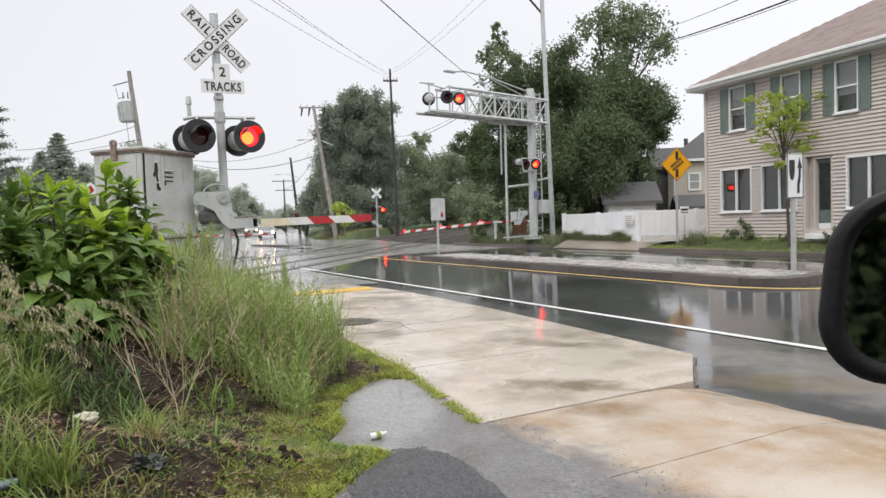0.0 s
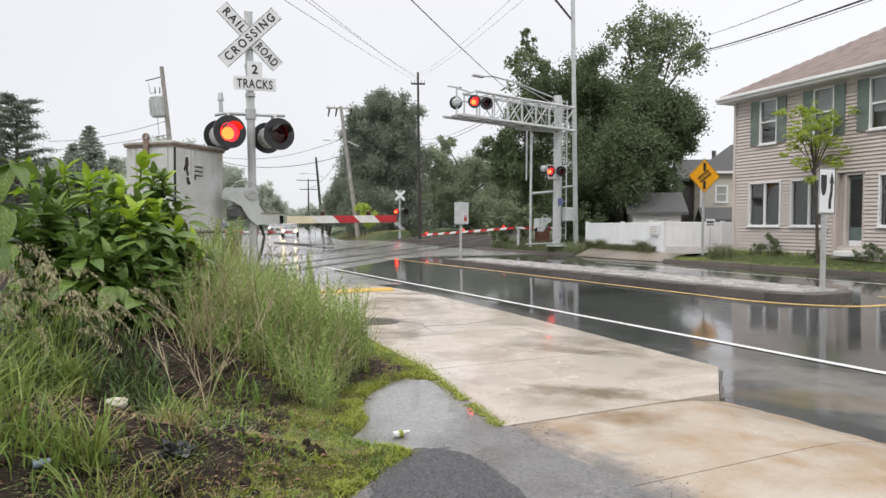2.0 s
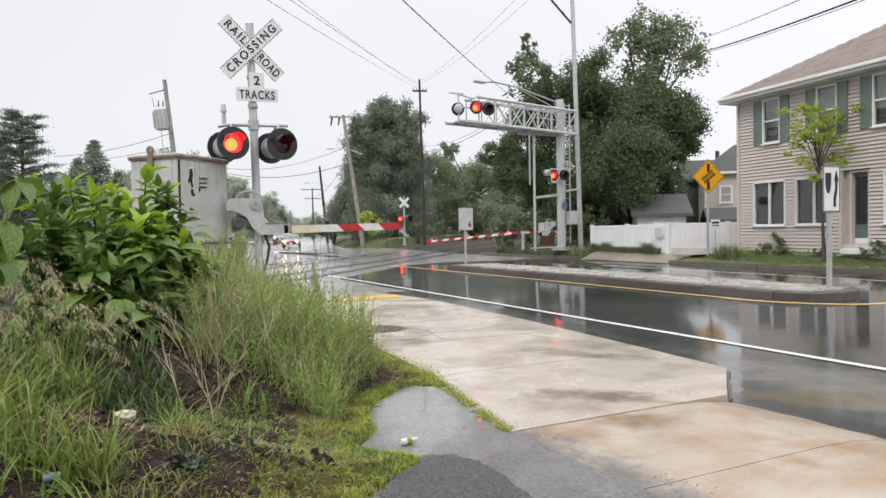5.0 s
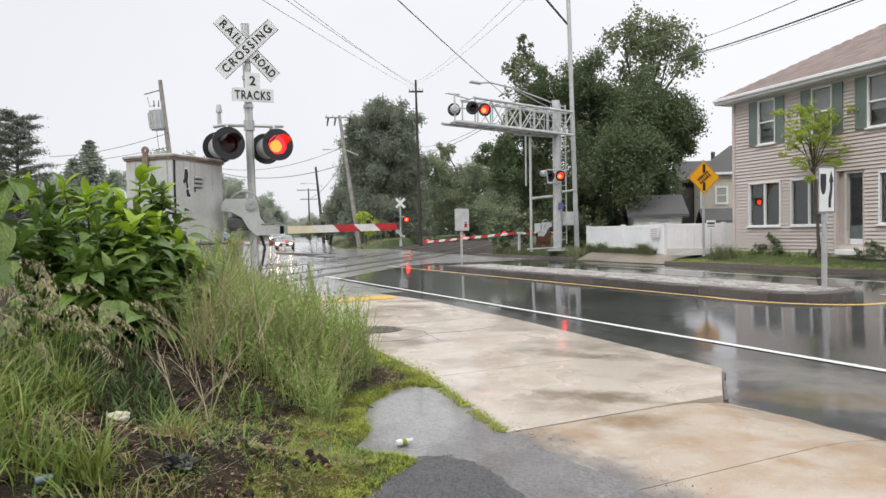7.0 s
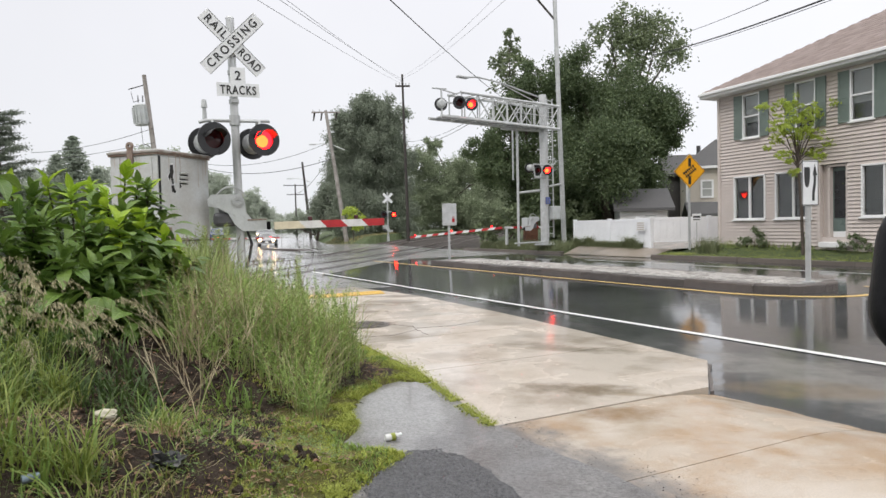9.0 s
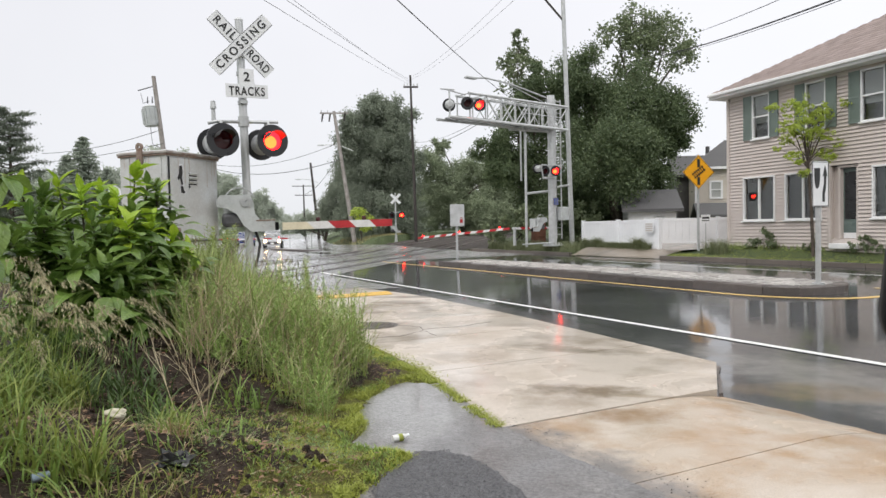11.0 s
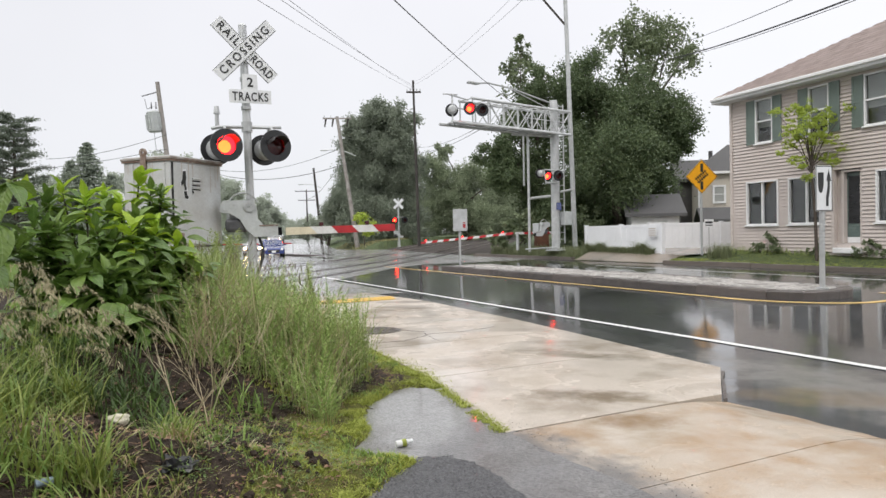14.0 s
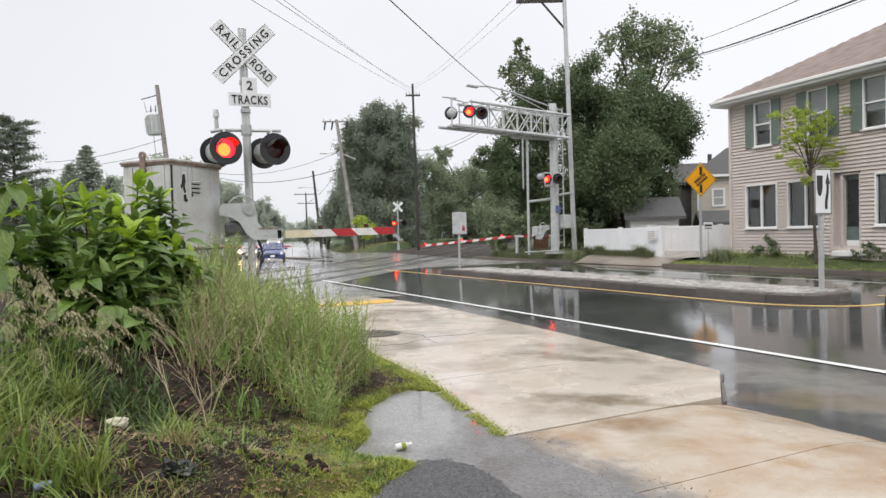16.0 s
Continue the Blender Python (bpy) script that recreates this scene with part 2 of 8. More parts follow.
# worn and pale; part of the sky's sheen is put into the colour
CROSSING = wet_ground("worn_sheen_asphalt", (0.33, 0.325, 0.325), (0.50, 0.49, 0.49), 0.25, 0.4, bump=0.3, film=0.045, crown=0.023, ripple=0.75, damp=0.12, coarse=0.5, swell=0.03, thin=0.95)
# the puddle spot is coloured paler to carry some of the sky's reflection
DRIVE = wet_ground("wet_drive_asphalt", (0.12, 0.115, 0.115), (0.19, 0.182, 0.178), 0.3, 0.5, bump=1.0, dist=0.012, coarse=1.5, fine=60, pool=0.8, ripple=0.10, damp=0.3, stain=(0.095, 0.083, 0.08), grain=(0.5, 1.5), patch_scale=2.5,
                   spots=((1.68, 3.8, 0.98, 0.46, 64, (0.25, 0.247, 0.242), 0.85, 1.0, 0.4),))
TARMAC = wet_ground("dark_tarmac", (0.055, 0.056, 0.06), (0.085, 0.085, 0.09), 0.4, 0.6, pool=0.3, fine=70, bump=1.0, dist=0.03, film=0.25, grain=(0.3, 2.2))
CONCRETE = wet_ground("wet_concrete", (0.58, 0.51, 0.44), (0.46, 0.40, 0.335), 0.3, 0.5, bump=0.12,
                      stain=(0.31, 0.25, 0.185), coarse=1.1, ripple=0.13, film=0.11, damp=0.3, grain=(0.82, 1.12), patch_scale=1.3, pool=0.85,
                      spots=((3.0, 3.66, 0.55, 0.26, -41, (0.16, 0.105, 0.05), 0.9, 0.6, 0.6), (3.25, 3.3, 0.3, 0.08, -41, (0.24, 0.17, 0.09), 0.7, 0.4, 0.8),
                             (3.95, 5.05, 0.8, 0.26, -58, (0.19, 0.15, 0.10), 0.85, 0.5, 0.6), (3.9, 6.9, 0.5, 0.2, -50, (0.28, 0.235, 0.18), 0.6, 0.4, 0.8),
                             (2.2, 4.2, 1.6, 0.07, 82, (0.17, 0.14, 0.09), 0.6, -0.3, 0.9)))
CONCRETE_OLD = wet_ground("wet_brown_concrete", (0.53, 0.46, 0.385), (0.40, 0.325, 0.25), 0.3, 0.5, bump=0.25,
                          stain=(0.33, 0.205, 0.10), coarse=1.6, ripple=0.09, film=0.08, damp=0.3, grain=(0.78, 1.18), patch_scale=1.5, pool=0.85,
                          spots=((2.85, 3.0, 0.38, 0.22, -37, (0.25, 0.135, 0.045), 0.9, 0.5, 0.6), (3.5, 2.05, 0.55, 0.2, -35, (0.36, 0.215, 0.10), 0.8, 0.5, 0.7),
                                 (3.7, 3.1, 0.4, 0.1, -52, (0.25, 0.165, 0.075), 0.75, 0.4, 0.7), (2.9, 1.5, 0.6, 0.3, -20, (0.50, 0.42, 0.33), 0.6, 0.3, 0.8),
                                 (1.95, -1.0, 9.0, 0.46, 90, (0.115, 0.105, 0.10), 0.95, -0.2, 0.5)))
GRANITE = mat("granite_kerb", (0.26, 0.24, 0.24), (0.13, 0.125, 0.13), 0.4, 6, 90, 0.4, obj=True)
KERB_DARK = mat("dark_kerb", (0.135, 0.115, 0.105), (0.062, 0.054, 0.05), 0.35, 5, 90, 0.4, obj=True)
KERB_BROWN = mat("brown_kerb", (0.15, 0.125, 0.105), (0.08, 0.07, 0.06), 0.4, 5, 90, 0.4, obj=True)
WHITE_LINE = mat("white_road_paint", (0.82, 0.82, 0.80), (0.68, 0.68, 0.67), 0.3, 5, 80, 0.1)
YELLOW_LINE = mat("yellow_road_paint", (0.84, 0.59, 0.22), (0.70, 0.46, 0.14), 0.3, 5, 80, 0.1)
YELLOW_PAD = mat("yellow_tactile_pad", (0.72, 0.46, 0.06), (0.6, 0.36, 0.05), 0.35, 5, 80, 0.1)
SOIL = mat("dark_wet_soil", (0.024, 0.018, 0.014), (0.075, 0.055, 0.042), 0.85, 11, 45, 1.0, dist=0.04, spec=0.2, grain=0.4)
MOSS_GROUND = mat("mossy_ground", (0.17, 0.17, 0.04), (0.05, 0.04, 0.022), 0.85, 7, 70, 1.0, dist=0.03, spec=0.2, grain=0.35)
TURF = mat("turf_ground", (0.07, 0.10, 0.03), (0.05, 0.07, 0.025), 0.8, 3, 50, 0.8, dist=0.05)
GRASS = mat("grass_blades", (0.14, 0.23, 0.05), (0.25, 0.36, 0.08), 0.5, 2, 20, 0, island=True, trans=0.3)
MOSS = mat("moss_tufts", (0.25, 0.30, 0.05), (0.42, 0.45, 0.09), 0.6, 3, 20, 0, island=True, trans=0.3)
GRASS_LONG = mat("long_bright_grass", (0.125, 0.185, 0.035), (0.34, 0.385, 0.095), 0.5, 2, 20, 0, island=True, trans=0.35)
WEED = mat("weed_blades", (0.15, 0.22, 0.06), (0.44, 0.50, 0.18), 0.5, 2, 20, 0, island=True, trans=0.3)
STRAW = mat("dry_stems", (0.56, 0.49, 0.33), (0.36, 0.29, 0.18), 0.6, 4, 30, 0, island=True)
TREE_LEAF = mat("tree_foliage", (0.062, 0.098, 0.045), (0.155, 0.20, 0.09), 0.55, 1, 10, 0, island=True, trans=0.25)
TREE_LEAF_B = mat("tree_foliage_light", (0.12, 0.16, 0.08), (0.225, 0.265, 0.145), 0.55, 1, 10, 0, island=True, trans=0.25)
# distant trees: rain haze is put into these three pale colours
TREE_HAZE = mat("haze_grey_foliage", (0.19, 0.225, 0.17), (0.30, 0.335, 0.255), 0.6, 1, 10, 0, island=True, trans=0.35)
TREE_FAR = mat("haze_pale_foliage", (0.22, 0.27, 0.165), (0.34, 0.385, 0.255), 0.6, 1, 10, 0, island=True, trans=0.35)
TREE_MIST = mat("mist_pale_foliage", (0.41, 0.45, 0.38), (0.53, 0.57, 0.48), 0.6, 1, 10, 0, island=True, trans=0.5)
TREE_LEAF_C = mat("young_foliage", (0.33, 0.43, 0.06), (0.52, 0.60, 0.12), 0.5, 1, 10, 0, island=True, trans=0.35)
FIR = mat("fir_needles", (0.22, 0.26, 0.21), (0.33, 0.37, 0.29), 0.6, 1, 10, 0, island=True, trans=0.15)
BARK = mat("bark", (0.11, 0.085, 0.065), (0.05, 0.04, 0.033), 0.8, 6, 40, 0.8)
POLE_WOOD = mat("weathered_pole_wood", (0.33, 0.305, 0.285), (0.20, 0.18, 0.165), 0.8, 3, 60, 0.4)
DARK_POLE = mat("dark_creosoted_pole", (0.055, 0.046, 0.04), (0.03, 0.026, 0.024), 0.8, 3, 60, 0.4)
STEEL = mat("galvanised_steel", (0.52, 0.53, 0.53), (0.40, 0.41, 0.41), 0.42, 6, 70, 0.1, metal=0.35)
ALU = mat("dull_aluminium", (0.60, 0.61, 0.61), (0.47, 0.48, 0.48), 0.4, 5, 60, 0.1, metal=0.45)
GREY_PAINT = mat("grey_cabinet_paint", (0.50, 0.52, 0.52), (0.40, 0.415, 0.41), 0.42, 3, 40, 0.15)
CAB_PAINT = mat("weathered_cabinet_paint", (0.60, 0.62, 0.625), (0.47, 0.46, 0.44), 0.42, 2.2, 40, 0.12)
LID = mat("rust_stained_grey", (0.42, 0.41, 0.39), (0.19, 0.125, 0.09), 0.55, 5, 40, 0.3)
RUST_RUN = mat("thin_rust_stain", (0.42, 0.35, 0.29), (0.50, 0.46, 0.42), 0.5, 12, 60, 0.1)
RUST = mat("rusty_steel", (0.30, 0.24, 0.20), (0.17, 0.10, 0.07), 0.65, 9, 60, 0.5)
BLACK = mat("black_enamel", (0.012, 0.012, 0.013), (0.02, 0.02, 0.022), 0.3, 5, 60, 0.05)
HOOD = mat("weathered_black_hood", (0.035, 0.035, 0.035), (0.05, 0.05, 0.05), 0.5, 8, 80, 0.05)
FLAT_BLACK = mat("matt_black", (0.006, 0.006, 0.007), (0.012, 0.012, 0.012), 0.85, 8, 80, 0, spec=0.1)
RUBBER = mat("black_rubber", (0.02, 0.02, 0.02), (0.03, 0.03, 0.03), 0.7, 8, 80, 0.2)
SIGN_WHITE = mat("sign_white_sheeting", (0.78, 0.79, 0.80), (0.70, 0.71, 0.72), 0.35, 3, 50, 0.03)
SIGN_BLACK = mat("sign_black", (0.015, 0.015, 0.016), (0.03, 0.03, 0.03), 0.4, 5, 50, 0.03)
SIGN_YELLOW = mat("sign_amber_sheeting", (0.85, 0.40, 0.01), (0.75, 0.34, 0.01), 0.35, 3, 50, 0.03)
ARM_RED = mat("red_reflective", (0.45, 0.02, 0.025), (0.33, 0.015, 0.02), 0.35, 6, 60, 0.05)
ARM_WHITE = mat("white_reflective", (0.70, 0.70, 0.69), (0.55, 0.55, 0.54), 0.4, 6, 60, 0.05)
ARM_CREAM = mat("yellowed_reflective", (0.68, 0.62, 0.46), (0.58, 0.52, 0.38), 0.45, 6, 60, 0.05)
SIDING = mat("taupe_vinyl_siding", (0.59, 0.525, 0.485), (0.53, 0.47, 0.435), 0.5, 0.8, 40, 0.05)
SIDING_TAN = mat("tan_vinyl_siding", (0.60, 0.55, 0.48), (0.52, 0.475, 0.41), 0.5, 0.8, 40, 0.05)
TRIM_WHITE = mat("white_vinyl_trim", (0.80, 0.80, 0.80), (0.72, 0.72, 0.72), 0.4, 2, 40, 0.03)
SHUTTER = mat("green_grey_shutter", (0.17, 0.215, 0.19), (0.14, 0.18, 0.16), 0.5, 2, 40, 0.05)
SHINGLE = mat("brown_shingles", (0.19, 0.145, 0.13), (0.31, 0.245, 0.225), 0.8, 1.2, 30, 0.4, island=True)
SHINGLE_GREY = mat("grey_shingles", (0.07, 0.068, 0.07), (0.12, 0.118, 0.12), 0.8, 1.2, 30, 0.4, island=True)
PANE = glass("window_glass", (0.9, 0.93, 0.92), 0.0)
PANE.node_tree.nodes["Principled BSDF"].inputs["Transmission Weight"].default_value = 1.0
BLIND = mat("grey_window_blind", (0.35, 0.36, 0.34), (0.28, 0.29, 0.28), 0.7, 2, 40, 0.05, obj=True)
WEIGHT = mat("dark_grey_casting", (0.10, 0.10, 0.105), (0.06, 0.06, 0.065), 0.45, 6, 60, 0.2)
DARK_WOOD = mat("dark_weathered_boards", (0.10, 0.095, 0.095), (0.06, 0.058, 0.06), 0.7, 3, 40, 0.2)
DOOR_GREEN = mat("green_grey_door", (0.13, 0.17, 0.155), (0.10, 0.135, 0.125), 0.3, 2, 40, 0.03)
VINYL_FENCE = mat("white_vinyl_fence", (0.82, 0.83, 0.85), (0.74, 0.75, 0.77), 0.35, 1, 40, 0.02)
RAIL_STEEL = mat("rail_steel", (0.30, 0.26, 0.24), (0.16, 0.12, 0.10), 0.3, 4, 50, 0.2, metal=0.7)
BALLAST = mat("ballast", (0.095, 0.083, 0.075), (0.045, 0.04, 0.036), 0.9, 14, 60, 1.0, dist=0.05, spec=0.15, grain=0.3)
IRON = mat("cast_iron", (0.17, 0.15, 0.135), (0.08, 0.068, 0.06), 0.35, 20, 80, 0.5, metal=0.5)
CABLE = mat("black_cable", (0.02, 0.02, 0.022), (0.03, 0.03, 0.03), 0.6, 5, 50, 0)
RED_LIT = glow("lit_red_lens", (1.0, 0.006, 0.010), 10.0)
AMBER_LIT = glow("lit_lens_core", (1.0, 0.034, 0.006), 17.0)
RED_DARK = glass("dark_red_lens", (0.05, 0.006, 0.007), 0.2)
HEAD_LIT = glow("lit_headlamp", (1.0, 0.62, 0.26), 22.0)
CAR_BLUE = mat("blue_car_paint", (0.012, 0.03, 0.17), (0.01, 0.025, 0.15), 0.2, 2, 30, 0, coat=1.0)
CAR_SILVER = mat("silver_car_paint", (0.30, 0.30, 0.31), (0.27, 0.27, 0.28), 0.3, 2, 30, 0, coat=1.0)
SHELL = mat("black_plastic", (0.006, 0.006, 0.007), (0.010, 0.010, 0.012), 0.5, 5, 60, 0.1)
SHELL.node_tree.nodes["Principled BSDF"].inputs["Specular IOR Level"].default_value = 0.22
MIRROR = bpy.data.materials.new("mirror_glass")
MIRROR.use_nodes = True
MIRROR.node_tree.nodes["Principled BSDF"].inputs["Metallic"].default_value = 1.0
MIRROR.node_tree.nodes["Principled BSDF"].inputs["Roughness"].default_value = 0.03
MIRROR.node_tree.nodes["Principled BSDF"].inputs["Base Color"].default_value = (0.75, 0.77, 0.78, 1)

# ---- mesh helpers ----


def thing(name, x, y, z, rz=0.0, label="", category="", group="", rx=0.0, ry=0.0, kind=""):
    ob = new(name)
    ob.empty_display_size = 0.2
    ob.matrix_basis = pose(x, y, z, rx, ry, rz)
    return tagged(ob, label, category, group, kind)


def mesh_of(name, bm, material, smooth=False):
    me = bpy.data.meshes.new(name)
    bm.to_mesh(me)
    bm.free()
    me.materials.append(material)
    if smooth:
        for p in me.polygons:
            p.use_smooth = True
    return me


def part(name, bm, material, parent=None, label="", at=None, smooth=False, kind=""):
    """Links a bmesh, or a mesh that is ready, as one object under its thing or part."""
    me = bm if isinstance(bm, bpy.types.Mesh) else mesh_of(name, bm, material, smooth)
    ob = new(name, me)
    if at is not None:
        ob.matrix_basis = at
    if parent is not None:
        ob.parent = parent
    return tagged(ob, label, kind=kind)


def from_lists(name, verts, faces, material):
    me = bpy.data.meshes.new(name)
    me.from_pydata([tuple(v) for v in verts], [], faces)
    me.materials.append(material)
    me.update()
    return me


def B():
    return bmesh.new()


def box(bm, c, s, rz=0.0, bevel=0.0, m=None):
    """A box with centre c and size s; bevelled edges if wanted."""
    r = bmesh.ops.create_cube(bm, size=1.0)["verts"]
    bmesh.ops.scale(bm, vec=s, verts=r)
    if bevel:
        es = list({e for v in r for e in v.link_edges})
        out = bmesh.ops.bevel(bm, geom=es, offset=bevel, segments=2, affect="EDGES", profile=0.5)
        r = list({v for f in out["faces"] for v in f.verts} | {v for v in r if v.is_valid})
    mt = Matrix.Translation(c) @ Matrix.Rotation(radians(rz), 4, "Z")
    if m is not None:
        mt = Matrix.Translation(c) @ m
    bmesh.ops.transform(bm, matrix=mt, verts=r)
    return bm


def tube(bm, p0, p1, r0, r1=None, n=10, caps=True):
    """A tapered round bar from p0 to p1."""
    p0, p1 = Vector(p0), Vector(p1)
    d = p1 - p0
    if d.length < 1e-5:
        return bm
    mt = Matrix.Translation((p0 + p1) / 2) @ d.to_track_quat("Z", "Y").to_matrix().to_4x4()
    bmesh.ops.create_cone(bm, cap_ends=caps, segments=n, radius1=r0, radius2=r0 if r1 is None else r1,
                          depth=d.length, matrix=mt)
    return bm


def pipe(bm, pts, r, n=8):
    for a, b in zip(pts, pts[1:]):
        tube(bm, a, b, r, n=n)
    return bm


def prism(bm, outline, depth, m=None):
    """An outline in the xz plane, given depth along y (from 0 to depth)."""
    a = [bm.verts.new((x, 0, z)) for x, z in outline]
    b = [bm.verts.new((x, depth, z)) for x, z in outline]
    n = len(a)
    bm.faces.new(a)
    bm.faces.new(b[::-1])
    for i in range(n):
        bm.faces.new((a[(i + 1) % n], a[i], b[i], b[(i + 1) % n]))
    if m is not None:
        bmesh.ops.transform(bm, matrix=m, verts=a + b)
    bmesh.ops.recalc_face_normals(bm, faces=bm.faces)
    return bm


def slab(bm, outline, z0, z1):
    """A flat outline in the plan, from z0 up to z1."""
    a = [bm.verts.new((p[0], p[1], z0)) for p in outline]
    b = [bm.verts.new((p[0], p[1], z1)) for p in outline]
    n = len(a)
    bm.faces.new(a[::-1])
    bm.faces.new(b)
    for i in range(n):
        bm.faces.new((a[i], a[(i + 1) % n], b[(i + 1) % n], b[i]))
    bmesh.ops.recalc_face_normals(bm, faces=bm.faces)
    return bm


def rough_block(outline, z0, z1, rng, b=0.02, j=0.007):
    """A weathered stone block on an outline in the plan, with broken, rounded upper edges."""
    pts = []
    for p, q in zip(outline, outline[1:] + outline[:1]):
        k = max(1, round((q - p).length / 0.22))
        pts += [p + (q - p) * i / k for i in range(k)]
    mid = sum(pts, Vector()) / len(pts)
    bm = B()
    rings = [[bm.verts.new((p.x, p.y, z0)) for p in pts],
             [bm.verts.new((p.x + rng.uniform(-j, j), p.y + rng.uniform(-j, j), z1 - b + rng.uniform(-j, j))) for p in pts]]
    top = []
    for p in pts:
        d = (mid - p).normalized() * b * rng.uniform(0.6, 1.7)
        top.append(bm.verts.new((p.x + d.x, p.y + d.y, z1 + rng.uniform(-j, j) * 0.6)))
    rings.append(top)
    n = len(pts)
    for lo, hi in zip(rings, rings[1:]):
        for i in range(n):
            bm.faces.new((lo[i], lo[(i + 1) % n], hi[(i + 1) % n], hi[i]))
    bm.faces.new(top)
    bmesh.ops.recalc_face_normals(bm, faces=bm.faces)
    return bm


def lettering(name, text, size, material, parent, m, label="", width=None, spread=1.0):
    """Raised letters, turned into a mesh."""
    cu = bpy.data.curves.new(name, "FONT")
    cu.body, cu.size, cu.extrude, cu.align_x, cu.align_y = text, size, 0.002, "CENTER", "CENTER"
    cu.offset = 0.003 * size / 0.15
    cu.space_character = spread
    tmp = new(name + "_curve", cu)
    me = bpy.data.meshes.new_from_object(tmp.evaluated_get(bpy.context.evaluated_depsgraph_get()))
    bpy.data.objects.remove(tmp)
    if width:
        xs = [v.co.x for v in me.vertices]
        k = width / (max(xs) - min(xs))
        for v in me.vertices:
            v.co.x *= k
    me.materials.clear()
    me.materials.append(material)
    ob = new(name, me)
    ob.matrix_basis = m
    ob.parent = parent
    return tagged(ob, label)


def smooth_step(v):
    v = min(1.0, max(0.0, v))
    return v * v * (3 - 2 * v)

# ---- ground ----


def cs(x, y):
    return RX * x + RY * y, -RY * x + RX * y


def bank_edge(s):
    """Where the weedy bank begins, across the road, along it."""
    pts = ((-30, -3.2), (0.6, -3.2), (1.5, -0.4), (2.0, 0.45), (2.35, 0.78), (2.66, 1.10), (2.83, 1.30), (2.99, 1.52), (3.12, 1.46), (3.34, 1.29), (3.67, 1.50), (3.94, 1.56), (4.24, 1.73), (4.5, 1.98), (4.66, 2.26), (4.9, 2.42), (5.4, 2.45), (8.0, 2.5), (11.0, 2.35), (14.0, 2.6), (18.0, 2.6), (60.0, 2.6))
    for (a, b), (c, d) in zip(pts, pts[1:]):
        if s <= c:
            return b + (d - b) * max(0.0, min(1.0, (s - a) / (c - a)))
    return pts[-1][1]


def weed_front(c):
    """How near the tall weeds come, along the road."""
    return 4.15 - 0.45 * smooth_step((c - 0.8) / 0.3) + 0.6 * max(0.0, c - 1.25)


def bend(c):
    """The road's line beyond the crossing: it swings to the right."""
    return lambda s: c + 0.0028 * max(0.0, s - 30) ** 2 if s < 90 else c + 0.0028 * 3600 + 0.336 * (s - 90)


def far_z(x, y):
    """The lie of the land beyond the crossing."""
    left = smooth_step((-x / max(y, 1.0) - 0.07) / 0.17)
    return (-0.42 * smooth_step((y - 26) / 22) + 0.68 * smooth_step((y - 62) / 24)) * left + 0.32 * smooth_step((y - 34) / 24) * (1 - left)


TB = 11.0                        # bearing of the railway, degrees to the right of +y


def drive_z(c):
    """Height of the side drive, rising from the road to the fence."""
    return 0.02 + 0.30 * smooth_step((c - 17.5) / 1.0) + 0.15 * smooth_step((c - 18.4) / 1.8)


def drive_start(c):
    return 17.75 - 0.9 * smooth_step((c - 17.7) / 1.2) - 0.55 * smooth_step((c - 18.9) / 1.0)


def ground_z(x, y):
    c, s = cs(x, y)
    z = far_z(x, y)
    c -= bend(0.0)(s)
    if s < 17:
        e = bank_edge(s)
        if c < e + 0.3:
            k = smooth_step((17 - s) / 4)
            rise = 0.10 * smooth_step((e - c) / 0.25) + 0.36 * smooth_step((e - 0.35 - c) / 1.5)
            lump = noise.noise((x * 1.7, y * 1.7, 0)) * 0.06 + noise.noise((x * 6, y * 6, 3)) * 0.025
            rise += 0.11 * smooth_step((s - weed_front(c) + 0.12 - 0.3 * noise.noise((c * 2.5, 0, 3))) / 0.2) * (1 - smooth_step((s - weed_front(c) - 0.3) / 2.2)) * smooth_step((e - 0.45 - c) / 0.2)
            return z + k * (rise + lump * smooth_step((e - c) / 0.5)) - 0.01
    ta = -math.cos(radians(TB)) * (x + 3.3) + math.sin(radians(TB)) * (y - 24.2)
    if -3.0 < ta < 8.4 and c > 17.55:
        return z - 0.3
    if c > 17.55:
        if drive_start(c) < s < 22.6 and c < 20.5:
            return z + drive_z(c) - 0.04
        return z - 0.06 - 0.25 * smooth_step((s - 33) / 5) * (1 - smooth_step((c - 17.7) / 1.0)) + 0.20 * smooth_step((c - 17.62) / 0.22) + 0.30 * smooth_step((c - 18.0) / 1.8)
    return z - 0.06 - 0.25 * smooth_step((s - 33) / 5)


def axis(spans):
    out = []
    for a, b, d in spans:
        n = max(1, round((b - a) / d))
        out += [a + (b - a) * i / n for i in range(n)]
    return out + [spans[-1][1]]


GX = axis(((-900, -200, 70), (-200, -40, 10), (-40, -8, 1.0), (-8, 1.6, 0.12), (1.6, 16, 0.25), (16, 60, 4), (60, 200, 20), (200, 900, 70)))
GY = axis(((-300, -40, 20), (-40, -4, 4), (-4, 1.5, 0.16), (1.5, 11, 0.12), (11, 34, 0.25), (34, 90, 1.0), (90, 300, 15), (300, 1500, 100)))
verts, faces = [], []
for y in GY:
    for x in GX:
        verts.append((x, y, ground_z(x, y)))
w = len(GX)
for j in range(len(GY) - 1):
    for i in range(w - 1):
        a = j * w + i
        faces.append((a, a + 1, a + w + 1, a + w))
me = from_lists("ground", verts, faces, TURF)
me.materials.append(SOIL)
me.materials.append(MOSS_GROUND)
